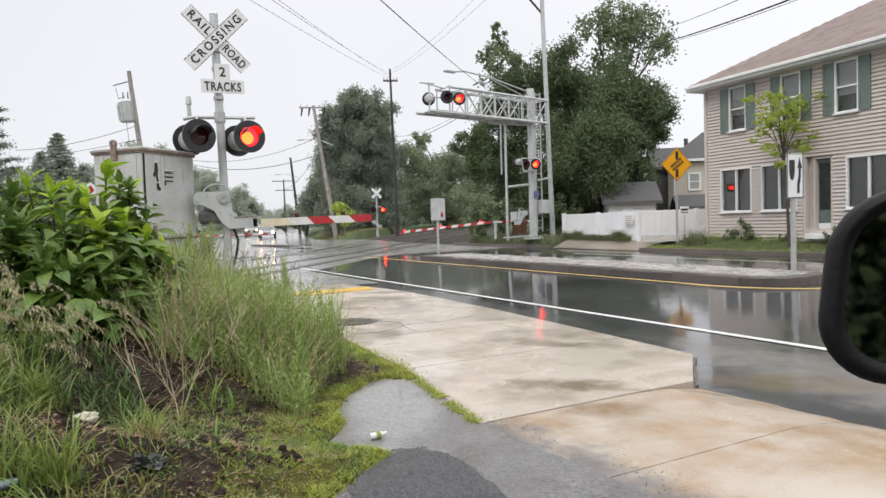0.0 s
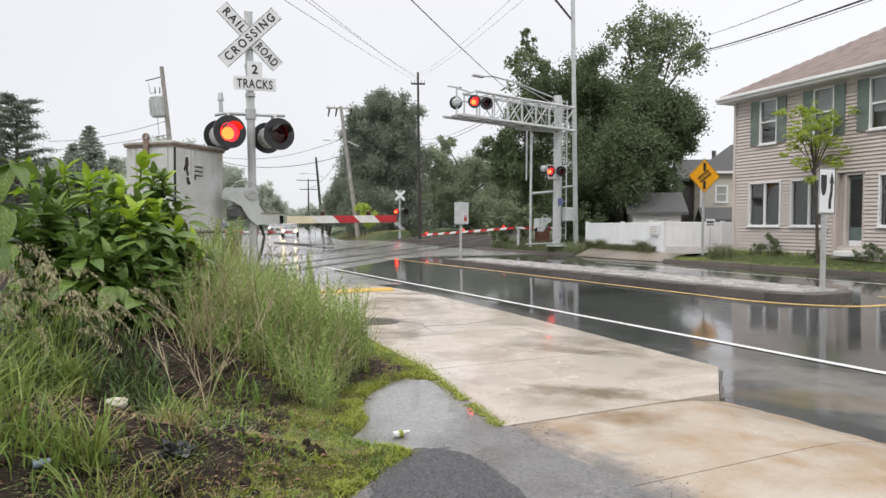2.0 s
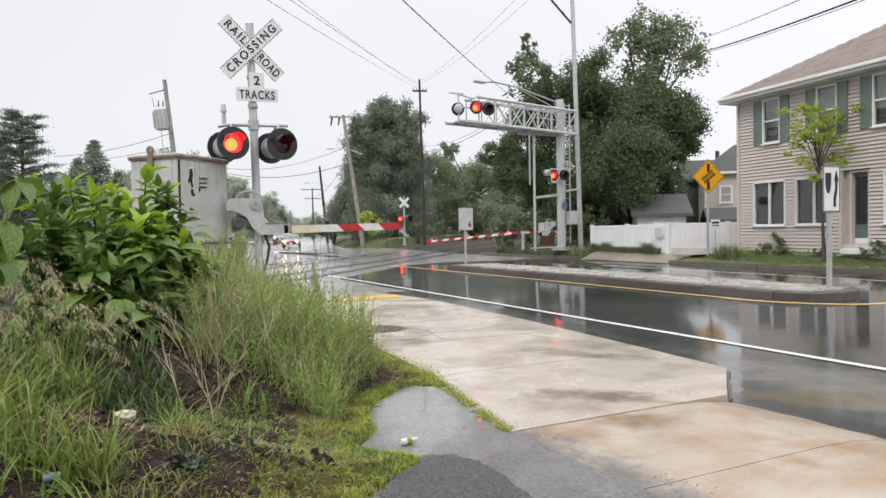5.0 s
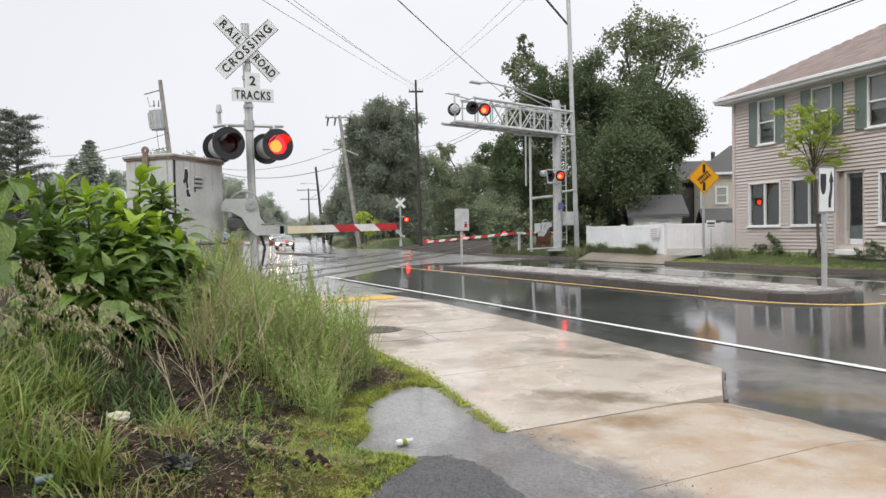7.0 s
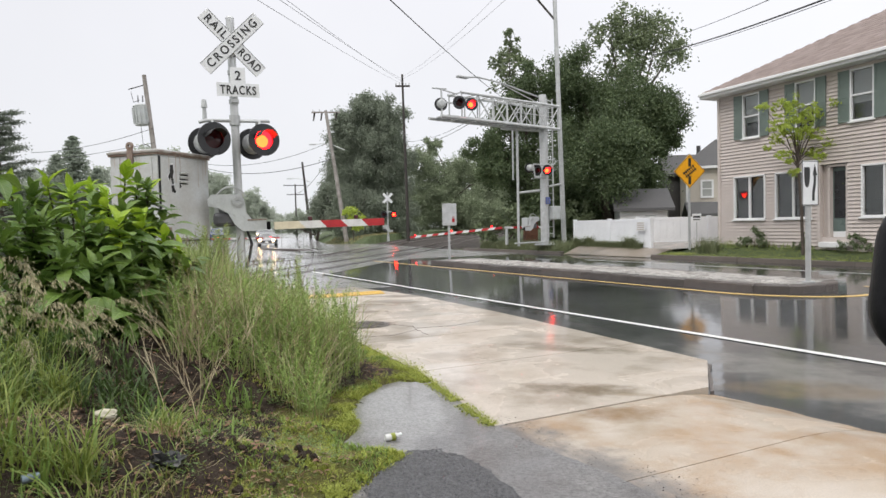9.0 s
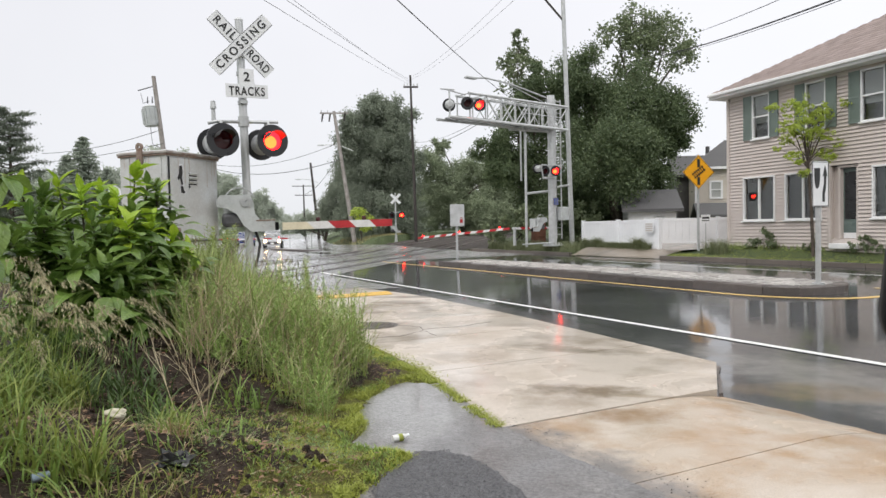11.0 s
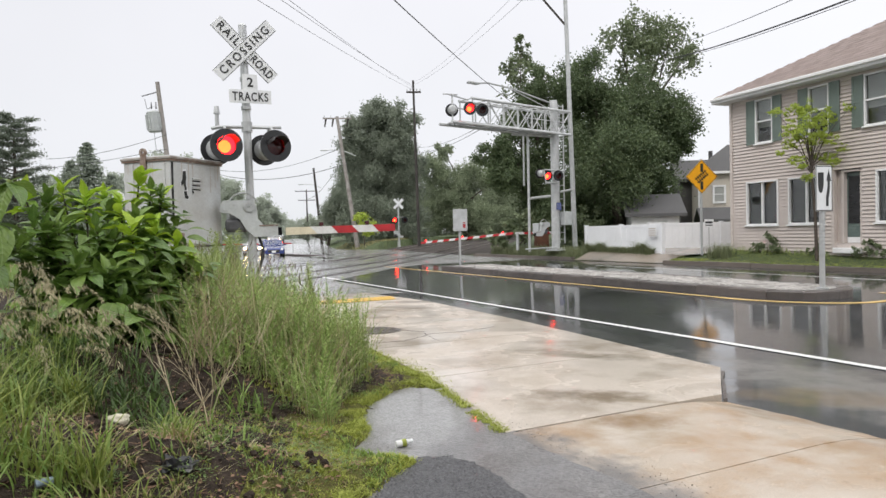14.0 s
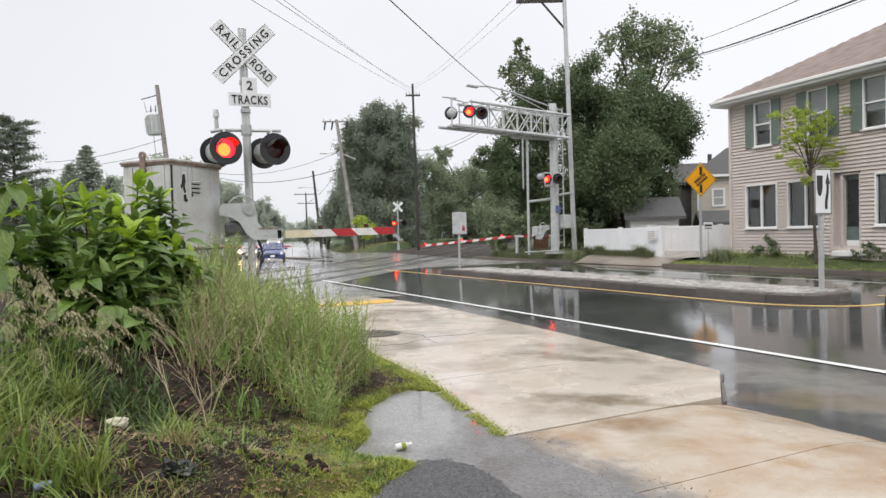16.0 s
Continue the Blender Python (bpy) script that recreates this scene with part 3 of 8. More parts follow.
for p in me.polygons:
    p.use_smooth = True
    c, s = cs(p.center.x, p.center.y)
    if s < 16 and -3.5 < c < bank_edge(s) + 0.2:
        p.material_index = 2 if c > bank_edge(s) - 0.32 - 0.45 * smooth_step((4.4 - s) / 1.2) + 0.4 * noise.noise((p.center.x * 2.2, p.center.y * 2.2, 5)) else 1
tagged(new("ground", me), "soil and turf ground beside the wet road", "ground", kind="structure")


def sheet(name, c0, c1, s0, s1, z, material, label, step=1.0, curve=None):
    """A strip of paving along the road that follows the land. c0 and c1 may be functions of s."""
    f0 = c0 if callable(c0) else (lambda s: c0)
    f1 = c1 if callable(c1) else (lambda s: c1)
    n = max(1, round((s1 - s0) / step))
    vs, fs = [], []
    k = 8
    for i in range(n + 1):
        s = s0 + (s1 - s0) * i / n
        for j in range(k + 1):
            c = f0(s) + (f1(s) - f0(s)) * j / k
            p = rd(c, s)
            vs.append((p.x, p.y, z + far_z(p.x, p.y)))
    for i in range(n):
        for j in range(k):
            a = i * (k + 1) + j
            fs.append((a, a + 1, a + k + 2, a + k + 1))
    me = from_lists(name, vs, fs, material)
    return tagged(new(name, me), label, name.split("_")[0] if name[-1].isdigit() else name, kind="structure")


# the road along the street and over the crossing

sheet("road", bend(2.6), bend(17.62), -40, 260, 0.0, ASPHALT, "wet black asphalt road mirroring the sky", 2.0)

# worn paler paving over the tracks and beyond, from the first rail on; sky sheen adds to its pale colour
vs, fs = [], []
N, K = 60, 10
for i in range(N + 1):
    for j in range(K + 1):
        f = j / K
        # starts nearer on the far lanes, its paleness standing in for mirrored sky
        s0 = min(21.3 + (2.6 + 15.0 * f - 8.45) * 1.233, 24.5)
        s = s0 + (255 - s0) * (i / N) ** 1.6
        p = rd(bend(2.62)(s) + 14.98 * f, s)
        vs.append((p.x, p.y, 0.004 + far_z(p.x, p.y)))
for i in range(N):
    for j in range(K):
        a = i * (K + 1) + j
        fs.append((a, a + 1, a + K + 2, a + K + 1))
tagged(new("road_crossing", from_lists("road_crossing", vs, fs, CROSSING)), "worn wet paving over the railway crossing, paled for sky sheen", "road", kind="structure")

sheet("pavement_edge", 2.7, 5.62, 12.95, 18.0, 0.0085, CROSSING, "pale wet paving at the walk's end", 1.0)

# painted lines
for c0, s0, s1, wd, mt, lab in ((5.87, -40, 19.6, 0.105, WHITE_LINE, "white edge line on wet asphalt"),
                                (15.33, 2.0, 18.5, 0.11, WHITE_LINE, "white edge line on wet asphalt"),
                                (9.68, 8.2, 24.0, 0.115, YELLOW_LINE, "yellow line beside the median"),
                                (12.45, -20, 7.2, 0.11, YELLOW_LINE, "yellow line on wet asphalt")):
    sheet("road_marking", c0 - wd / 2, c0 + wd / 2, s0, s1, 0.009, mt, lab, 1.0)
bm = B()
pts = []
for i in range(15):
    a = -0.1 + i * (math.pi * 0.5 + 0.1) / 14
    pts.append((10.98 - 1.30 * math.cos(a), 8.2 - 1.85 * math.sin(a)))
pts += [(11.4, 6.32), (12.4, 6.25), (13.0, 6.2)]
for (a, b), (c, d) in zip(pts, pts[1:]):
    q = Vector((c - a, d - b)).normalized().orthogonal() * 0.065
    slab(bm, [rd(a - q.x, b - q.y), rd(c - q.x, d - q.y), rd(c + q.x, d + q.y), rd(a + q.x, b + q.y)], 0.004, 0.007)
part("road_marking", bm, YELLOW_LINE, label="yellow line round the end of the median", kind="structure")["category"] = "road marking"


# concrete walk in slabs between joints
def walk_edge(s):
    pts = ((3.0, 4.45), (3.87, 4.57), (5.75, 4.75), (7.75, 4.92), (10.7, 5.03), (14.0, 4.6))
    for (a, b), (c, d) in zip(pts, pts[1:]):
        if s <= c:
            return b + (d - b) * (s - a) / (c - a)
    return 4.6


pavement = tagged(new("pavement"), "wet concrete pavement in jointed slabs", "pavement", kind="structure")
cuts = [3.203, 4.82, 6.40, 8.0, 9.6, 11.2, 12.9]
for a, b in zip(cuts, cuts[1:]):
    g = 0.006
    e0, e1 = max(2.28, bank_edge(a) - 0.06), max(2.3, bank_edge(b) - 0.06)
    if a < 3.5:
        e0 = 2.02
    o0, o1 = walk_edge(a), walk_edge(b)
    pts = [rd(e0, a + g), rd(o0, a + g)] + ([rd(4.57, 3.87)] if a < 3.5 else []) + [rd(walk_edge((a + b) / 2), (a + b) / 2), rd(o1, b - g), rd(e1, b - g)]
    if a < 3.5:
        pts[1] = rd(3.82, a + g)
    part("slab", slab(B(), pts, -0.1, 0.062), CONCRETE, pavement)
part("bedding", slab(B(), [rd(2.15, 3.3), rd(3.8, 3.3), rd(4.5, 4.0), rd(4.7, 6), rd(4.6, 12.8), rd(2.45, 12.8), rd(2.6, 8), rd(2.4, 5.2)], -0.1, 0.04), SOIL, pavement, "dark dirt in the joints")
bm = slab(B(), [rd(1.9, 11.2), rd(4.7, 11.2), rd(4.85, 11.75), rd(2.0, 11.75)], 0.02, 0.072)
for i in range(38):
    for j in range(6):
        p = rd(2.1 + i * 0.07, 11.27 + j * 0.075, 0.074)
        bmesh.ops.create_cone(bm, cap_ends=True, segments=6, radius1=0.018, radius2=0.011, depth=0.006, matrix=Matrix.Translation(p))
part("tactile_pad", bm, YELLOW_PAD, pavement, "yellow tactile paving pad")
apron = tagged(new("apron"), "stained brown wet concrete driveway apron", "driveway", kind="structure")
for a, b, m0 in ((2.161, 3.2, CONCRETE_OLD), (0.592, 2.16, CONCRETE_OLD), (-2.508, 0.59, CONCRETE_OLD), (-8, -2.51, CONCRETE_OLD)):
    o0, o1 = 3.84 + (3.2 - a) * 0.06, 3.84 + (3.2 - b) * 0.06
    bm = B()
    rows_ = []
    ns = max(4, round((b - a) / 0.12))
    for i in range(ns + 1):
        s = a + (b - 0.006 - a) * i / ns
        oe = o0 + (o1 - o0) * i / ns
        out_ = oe + 0.03 + 0.02 * noise.noise((s * 2.0, 3, 1)) + 0.025 * noise.noise((s * 9.0, 3, 1))
        cols = [(2.02, -0.1), (2.02, 0.0585), (oe - 0.55, 0.0585), (oe - 0.3, 0.047), (oe - 0.1, 0.022), (out_, 0.003), (out_, -0.1)]
        rows_.append([bm.verts.new(rd(c, s, z)) for c, z in cols])
    for p, q in zip(rows_, rows_[1:]):
        for j in range(6):
            bm.faces.new((p[j], p[j + 1], q[j + 1], q[j]))
    bm.faces.new(rows_[0])
    bm.faces.new(rows_[-1])
    bmesh.ops.recalc_face_normals(bm, faces=bm.faces)
    part("slab", bm, m0, apron)
part("kerb_stub", slab(B(), [rd(3.83, 3.2), rd(3.87, 3.2), rd(4.05, 3.37), rd(4.16, 3.46), rd(4.38, 3.68), rd(4.60, 3.85), rd(4.585, 3.885)], -0.1, 0.03), KERB_DARK, apron, "broken dark kerb edge")
# asphalt drive beside the walk
rng = random.Random(14)
edge = [rd(-3.9, -6)] + [rd(2.05 + rng.uniform(-0.012, 0.012) + 0.02 * math.sin(i * 0.31), -6 + i * 0.0765) for i in range(121)]
shore = [(2.32, 3.3), (2.40, 4.35), (2.14, 4.48), (1.98, 4.60), (1.80, 4.68), (1.66, 4.54), (1.58, 4.24), (1.40, 3.94), (1.34, 3.67), (1.12, 3.34), (1.16, 3.22), (1.30, 3.08),
         (1.36, 2.99), (1.13, 2.81), (0.93, 2.66), (0.6, 2.35), (-0.1, 1.75), (-3.9, 1.1)]
for (a, b), (c, d) in zip(shore, shore[1:]):
    k = max(1, round(math.dist((a, b), (c, d)) / 0.03)) if b < 5.2 and a > 0.3 else 1
    edge += [rd(a + (c - a) * i / k + (rng.gauss(0, 0.014) if k > 1 else 0), b + (d - b) * i / k + (rng.gauss(0, 0.014) if k > 1 else 0)) for i in range(k)]
edge.append(rd(-3.9, 1.1))
bm = slab(B(), edge, -0.08, 0.0605)
part("drive", bm, DRIVE, label="wet grey asphalt drive with shallow puddle", kind="structure")["category"] = "driveway"
rng = random.Random(4)
ctrl = [(-3.7, -6), (1.35, -6), (1.42, 1.4), (1.60, 2.55), (1.60, 2.82), (1.52, 3.0), (1.40, 3.06), (1.26, 3.0), (1.08, 2.78), (0.9, 2.5), (0.7, 2.3), (0.0, 1.6), (-3.7, 0.9)]
edge = []
for (a, b), (c, d) in zip(ctrl, ctrl[1:]):
    k = 1 if b < 1 and d < 1 else 12
    for i in range(k):
        f = i / k
        edge.append(rd(a + (c - a) * f + rng.uniform(-0.014, 0.014), b + (d - b) * f + rng.uniform(-0.008, 0.008)))
bm = slab(B(), edge, -0.08, 0.066)
part("tarmac_patch", bm, TARMAC, label="coarse dark tarmac patch on the drive", kind="structure")["category"] = "driveway"

# hairline cracks in the walk
rng = random.Random(30)
for pts in (((3.22, 7.5), (3.36, 7.2), (3.3, 6.95), (3.2, 6.45)), ((3.34, 7.0), (3.8, 6.95), (4.3, 7.1)), ((2.6, 6.75), (2.9, 6.7), (3.3, 6.95))):
    bm = B()
    for (a, b), (c, d) in zip(pts, pts[1:]):
        prev = Vector((a, b))
        for i in range(1, 7):
            f = i / 6
            cur = Vector((a + (c - a) * f + rng.uniform(-0.02, 0.02), b + (d - b) * f + rng.uniform(-0.02, 0.02)))
            q = (cur - prev).normalized().orthogonal() * rng.uniform(0.0008, 0.0026)
            slab(bm, [rd(prev.x - q.x, prev.y - q.y), rd(cur.x - q.x, cur.y - q.y), rd(cur.x + q.x, cur.y + q.y), rd(prev.x + q.x, prev.y + q.y)], 0.055, 0.0645)
            prev = cur
    part("crack", bm, KERB_DARK, pavement)

# manhole in the walk
mh = thing("manhole_cover", *rd(2.93, 7.64, 0.062), ROAD, "round cast iron manhole cover in the concrete", "manhole")
bm = B()
tube(bm, (0, 0, -0.03), (0, 0, 0.004), 0.315, n=40)
part("frame", bm, IRON, mh)
bm = B()
tube(bm, (0, 0, 0), (0, 0, 0.010), 0.275, n=40)
for i in range(-5, 6):
    for j in range(-5, 6):
        if i * i + j * j < 20:
            box(bm, (i * 0.055, j * 0.055, 0.011), (0.03, 0.03, 0.005))
part("lid", bm, IRON, mh)

# median of granite kerbs with a concrete top
median = tagged(new("median"), "raised traffic median with granite kerb", "median", kind="structure")


def stadium(c0, c1, s0, s1, inset=0.0):
    r = (c1 - c0) / 2 - inset
    mc = (c0 + c1) / 2
    out = []
    for i in range(13):
        a = math.pi + math.pi * i / 12
        out.append((mc + r * math.cos(a), s0 + (c1 - c0) / 2 + 0.75 * r * math.sin(a)))
    out += [(c1 - inset, s1 - inset), (c0 + inset, s1 - inset)]
    return out


part("median_core", slab(B(), [rd(*p) for p in stadium(10.08, 11.95, 6.75, 20.0, 0.1)], -0.05, 0.13), KERB_DARK, median)
part("median_top", slab(B(), [rd(*p) for p in stadium(10.08, 11.95, 6.75, 20.0, 0.3)], 0.1, 0.152),
     mat("pale_median_concrete", (0.55, 0.53, 0.51), (0.26, 0.25, 0.24), 0.35, 9, 60, 1.0, grain=0.35), median, "rough pale concrete median top")
ring = stadium(10.08, 11.95, 6.75, 20.0)
ins = stadium(10.08, 11.95, 6.75, 20.0, 0.3)
n = len(ring)
for i in (0, 3, 6, 9):
    part("kerb_stone", rough_block([rd(*p) for p in ring[i:i + 4] + ins[i:i + 4][::-1]], -0.05, 0.146 + random.uniform(-0.006, 0.008), random, 0.024, 0.006), KERB_DARK, median)
for i in range(12, n):
    a, b, c, d = ring[i], ring[(i + 1) % n], ins[(i + 1) % n], ins[i]
    L = math.dist(a, b)
    k = max(1, round(L / 1.5))
    for j in range(k):
        f0, f1 = j / k + 0.004 / L, (j + 1) / k - 0.004 / L
        q = [(a[0] + (b[0] - a[0]) * f, a[1] + (b[1] - a[1]) * f) for f in (f0, f1)] + [(d[0] + (c[0] - d[0]) * f, d[1] + (c[1] - d[1]) * f) for f in (f1, f0)]
        part("kerb_stone", rough_block([rd(*p) for p in q], -0.05, 0.146 + random.uniform(-0.012, 0.014), random, 0.024, 0.011), KERB_DARK, median)

# rough stones set in the median's top
rng = random.Random(19)
mv, mf = [], []
s = 7.35
while s < 19.6:
    c = 10.42
    while c < 11.62:
        w, l = rng.uniform(0.10, 0.2), rng.uniform(0.12, 0.24)
        h = 0.152 + rng.uniform(0.003, 0.022)
        k = len(mv)
        o = [(c + rng.uniform(-0.02, 0.02), s + rng.uniform(-0.02, 0.02)), (c + w, s + rng.uniform(-0.03, 0.02)), (c + w, s + l), (c, s + l)]
        mv += [rd(a, b, 0.14) for a, b in o] + [rd(a + (c + w / 2 - a) * 0.2, b + (s + l / 2 - b) * 0.2, h + rng.uniform(-0.006, 0.006)) for a, b in o]
        mf += [(k + 4, k + 5, k + 6, k + 7)] + [(k + i, k + (i + 1) % 4, k + 4 + (i + 1) % 4, k + 4 + i) for i in range(4)]
        c += w + rng.uniform(0.005, 0.03)
    s += 0.21
part("paving_stones", from_lists("paving_stones", mv, mf, mat("pale_rough_stone", (0.56, 0.53, 0.50), (0.25, 0.235, 0.22), 0.45, 9, 60, 1.0, island=True, grain=0.35)), None, median, "pale rough paving stones", kind="stuff")

# far kerb
kerb = tagged(new("kerb"), "dark granite kerb along the far verge", "kerb", kind="structure")
for s0, s1 in ((-20, 17.6), (22.7, 31)):
    k = round((s1 - s0) / 1.8)
    for j in range(k):
        a, b = s0 + (s1 - s0) * j / k + 0.005, s0 + (s1 - s0) * (j + 1) / k - 0.005
        part("kerb_stone", rough_block([rd(17.55, a), rd(17.72, a), rd(17.72, b), rd(17.55, b)], -0.05, 0.125 + random.uniform(-0.01, 0.01), random, 0.02, 0.008), KERB_BROWN, kerb)
vs, fs = [], []
for i in range(45):
    c = 17.5 + 0.06 * i if i < 20 else 18.7 + 0.3 * (i - 20)
    s0, s1 = drive_start(c) - 0.05, 22.6
    for j in range(9):
        p = rd(c, s0 + (s1 - s0) * j / 8)
        vs.append((p.x, p.y, drive_z(c)))
for i in range(44):
    for j in range(8):
        a = i * 9 + j
        fs.append((a, a + 9, a + 10, a + 1))
tagged(new("drive", from_lists("drive", vs, fs, DRIVE_SIDE)), "wet brown side drive rising past the fence", "driveway", kind="structure")

# small kerbed island beyond the tracks
isl = thing("traffic_island", -12.9, 56.4, far_z(-12.9, 56.4), 127.5, "low kerbed traffic island on the wet road", "traffic island", kind="structure")
out = [(5.6 * math.cos(a) * abs(math.cos(a)) ** -0.35, 0.62 * math.sin(a)) for a in [math.pi * 2 * (i + 0.5) / 28 for i in range(28)]]
part("kerb_ring", slab(B(), out, -0.35, 0.13), KERB_DARK, isl)
part("island_top", slab(B(), [(x * 0.97, y * 0.75) for x, y in out], 0.1, 0.136), GRANITE, isl, "pale island top")
for k in (-2.6, 1.6):
    part("marker_post", tube(B(), (k, 0, 0.1), (k, 0, 1.5), 0.03, n=8), STEEL, isl, "thin grey marker post")

# tracks across the road


def tr(a, b, z=0.0):
    """Across the tracks (to the left of the first rail) and along them."""
    x = -3.3 - math.cos(radians(TB)) * a + math.sin(radians(TB)) * b
    y = 24.2 + math.sin(radians(TB)) * a + math.cos(radians(TB)) * b
    return Vector((x, y, z + far_z(x, y)))


for k, a in enumerate((0.0, 1.435, 4.0, 5.435)):
    bm = B()
    for b in range(-60, 260, 10):
        for da, wd, z0, z1 in ((0, 0.075, -0.03, 0.016),):
            q = [tr(a + da - wd / 2, b), tr(a + da - wd / 2, b + 10), tr(a + da + wd / 2, b + 10), tr(a + da + wd / 2, b)]
            lo = [bm.verts.new(p + Vector((0, 0, z0))) for p in q]
            hi = [bm.verts.new(p + Vector((0, 0, z1))) for p in q]
            bm.faces.new(hi)
            for i in range(4):
                bm.faces.new((lo[i], lo[(i + 1) % 4], hi[(i + 1) % 4], hi[i]))
    bmesh.ops.recalc_face_normals(bm, faces=bm.faces)
    part("rail", bm, RAIL_STEEL, label="steel railway rail set in the crossing", kind="structure")["category"] = "rail"
for k, a in enumerate((0.0, 1.435, 4.0, 5.435)):
    bm = B()
    for b in range(-16, 16, 2):
        q = [tr(a + da, bb) for da, bb in ((-0.16, b), (-0.16, b + 2), (0.16, b + 2), (0.16, b))]
        lo = [bm.verts.new(p - Vector((0, 0, 0.03))) for p in q]
        hi = [bm.verts.new(p + Vector((0, 0, 0.0095))) for p in q]
        bm.faces.new(hi)
        for i in range(4):
            bm.faces.new((lo[i], lo[(i + 1) % 4], hi[(i + 1) % 4], hi[i]))
    bmesh.ops.recalc_face_normals(bm, faces=bm.faces)
    part("flangeway", bm, RUBBER, label="black rubber flangeway strip beside the rail", kind="structure")["category"] = "rail"
for name, b0, b1 in (("track_bed", 10.5, 160), ("track_bed", -60, -13)):
    vs, fs = [], []
    N = 30
    for i in range(N + 1):
        b = b0 + (b1 - b0) * i / N
        for a, z in ((-2.2, -0.25), (-1.0, -0.01), (6.4, -0.01), (7.6, -0.25)):
            p = tr(a, b)
            vs.append((p.x, p.y, p.z + z + (0.0 if b0 > 0 else 0)))
    for i in range(N):
        for j in range(3):
            q = i * 4 + j
            fs.append((q, q + 1, q + 5, q + 4))
    tagged(new(name, from_lists(name, vs, fs, BALLAST)), "dark ballast bed of the railway", "track bed", kind="structure")

# ---- the houses ----


def sash_window(house, x, z0, z1, w, y0, mullion="h", shutters=False):
    """A window in the front wall plane y0: frame, two panes, sill, shutters."""
    # a black board behind the panes stands in for the unlit room
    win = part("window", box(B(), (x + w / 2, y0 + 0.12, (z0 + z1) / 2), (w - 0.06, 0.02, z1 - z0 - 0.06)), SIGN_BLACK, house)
    bm = B()
    t = 0.052
    box(bm, (x + t / 2, y0 - 0.012, (z0 + z1) / 2), (t, 0.1, z1 - z0), bevel=0.008)
    box(bm, (x + w - t / 2, y0 - 0.012, (z0 + z1) / 2), (t, 0.1, z1 - z0), bevel=0.008)
    box(bm, (x + w / 2, y0 - 0.013, z1 - t / 2), (w, 0.1, t), bevel=0.008)
    box(bm, (x + w / 2, y0 - 0.013, z0 + t / 2), (w, 0.1, t), bevel=0.008)
    part("frame", bm, TRIM_WHITE, win)
    iw, ih = w - 2 * t, z1 - z0 - 2 * t
    if mullion == "v":
        box_m = ((x + w / 2, y0 - 0.004, (z0 + z1) / 2), (0.055, 0.07, ih))
        panes = [((x + t + iw / 4, y0 + 0.02, (z0 + z1) / 2), (iw / 2 - 0.02, 0.008, ih)),
                 ((x + w - t - iw / 4, y0 + 0.035, (z0 + z1) / 2), (iw / 2 - 0.02, 0.008, ih))]
    else:
        box_m = ((x + w / 2, y0 - 0.004, (z0 + z1) / 2), (iw, 0.07, 0.05))
        panes = [((x + w / 2, y0 + 0.02, z0 + t + ih / 4), (iw, 0.008, ih / 2 - 0.02)),
                 ((x + w / 2, y0 + 0.008, z1 - t - ih / 4), (iw, 0.008, ih / 2 - 0.02))]
    part("mullion", box(B(), *box_m), TRIM_WHITE, win)
    bh = {"v": 0.30, "h": 0.55}[mullion] * ih * (0.75 + 0.5 * ((x * 7.3) % 1.0))
    if mullion == "h":
        part("blind", box(B(), (x + w / 2, y0 + 0.055, z1 - t - bh / 2), (iw, 0.006, bh)), BLIND, win, "drawn grey blind")
    for c, s in panes:
        part("pane", box(B(), c, s), PANE, win)
    part("sill", box(B(), (x + w / 2, y0 - 0.04, z0 - 0.02), (w + 0.06, 0.16, 0.045), bevel=0.008), TRIM_WHITE, win)
    if shutters:
        for sx in (x - 0.345, x + w + 0.005):
            sh = B()
            for px in (sx + 0.025, sx + 0.315):
                box(sh, (px, y0 - 0.062, (z0 + z1) / 2), (0.05, 0.035, z1 - z0))
            for pz in (z0 + 0.04, (z0 + z1) / 2, z1 - 0.04):
                box(sh, (sx + 0.17, y0 - 0.061, pz), (0.34, 0.033, 0.07))
            box(sh, (sx + 0.17, y0 - 0.056, (z0 + z1) / 2), (0.27, 0.016, z1 - z0 - 0.06))
            for i in range(26):
                pz = z0 + 0.1 + (z1 - z0 - 0.2) * i / 25
                box(sh, (sx + 0.17, y0 - 0.066, pz), (0.25, 0.008, 0.03))
            part("shutter", sh, SHUTTER, house)


def siding(house, x0, x1, z0, z1, y0, holes, material, pitch=0.108, label=""):
    """Lapped boards on a front wall, each course cut round the openings."""
    n = int((z1 - z0) / pitch)
    for i in range(n + 1):
        a, b = z0 + i * pitch, min(z1, z0 + (i + 1) * pitch)
        if b - a < 0.01:
            continue
        spans = [(x0, x1)]
        for hx0, hx1, hz0, hz1 in holes:
            if hz0 < b - 0.01 and hz1 > a + 0.01:
                spans = [q for p0, p1 in spans for q in ((p0, min(p1, hx0)), (max(p0, hx1), p1)) if q[1] - q[0] > 0.01]
        for p0, p1 in spans:
            bm = B()
            v = [bm.verts.new(p) for p in ((p0, y0 - 0.048, a), (p1, y0 - 0.048, a), (p1, y0 - 0.006, b), (p0, y0 - 0.006, b),
                                           (p0, y0 + 0.02, a), (p1, y0 + 0.02, a))]
            bm.faces.new(v[:4])
            bm.faces.new((v[4], v[5], v[1], v[0]))
            part("siding_board", bm, material, house)


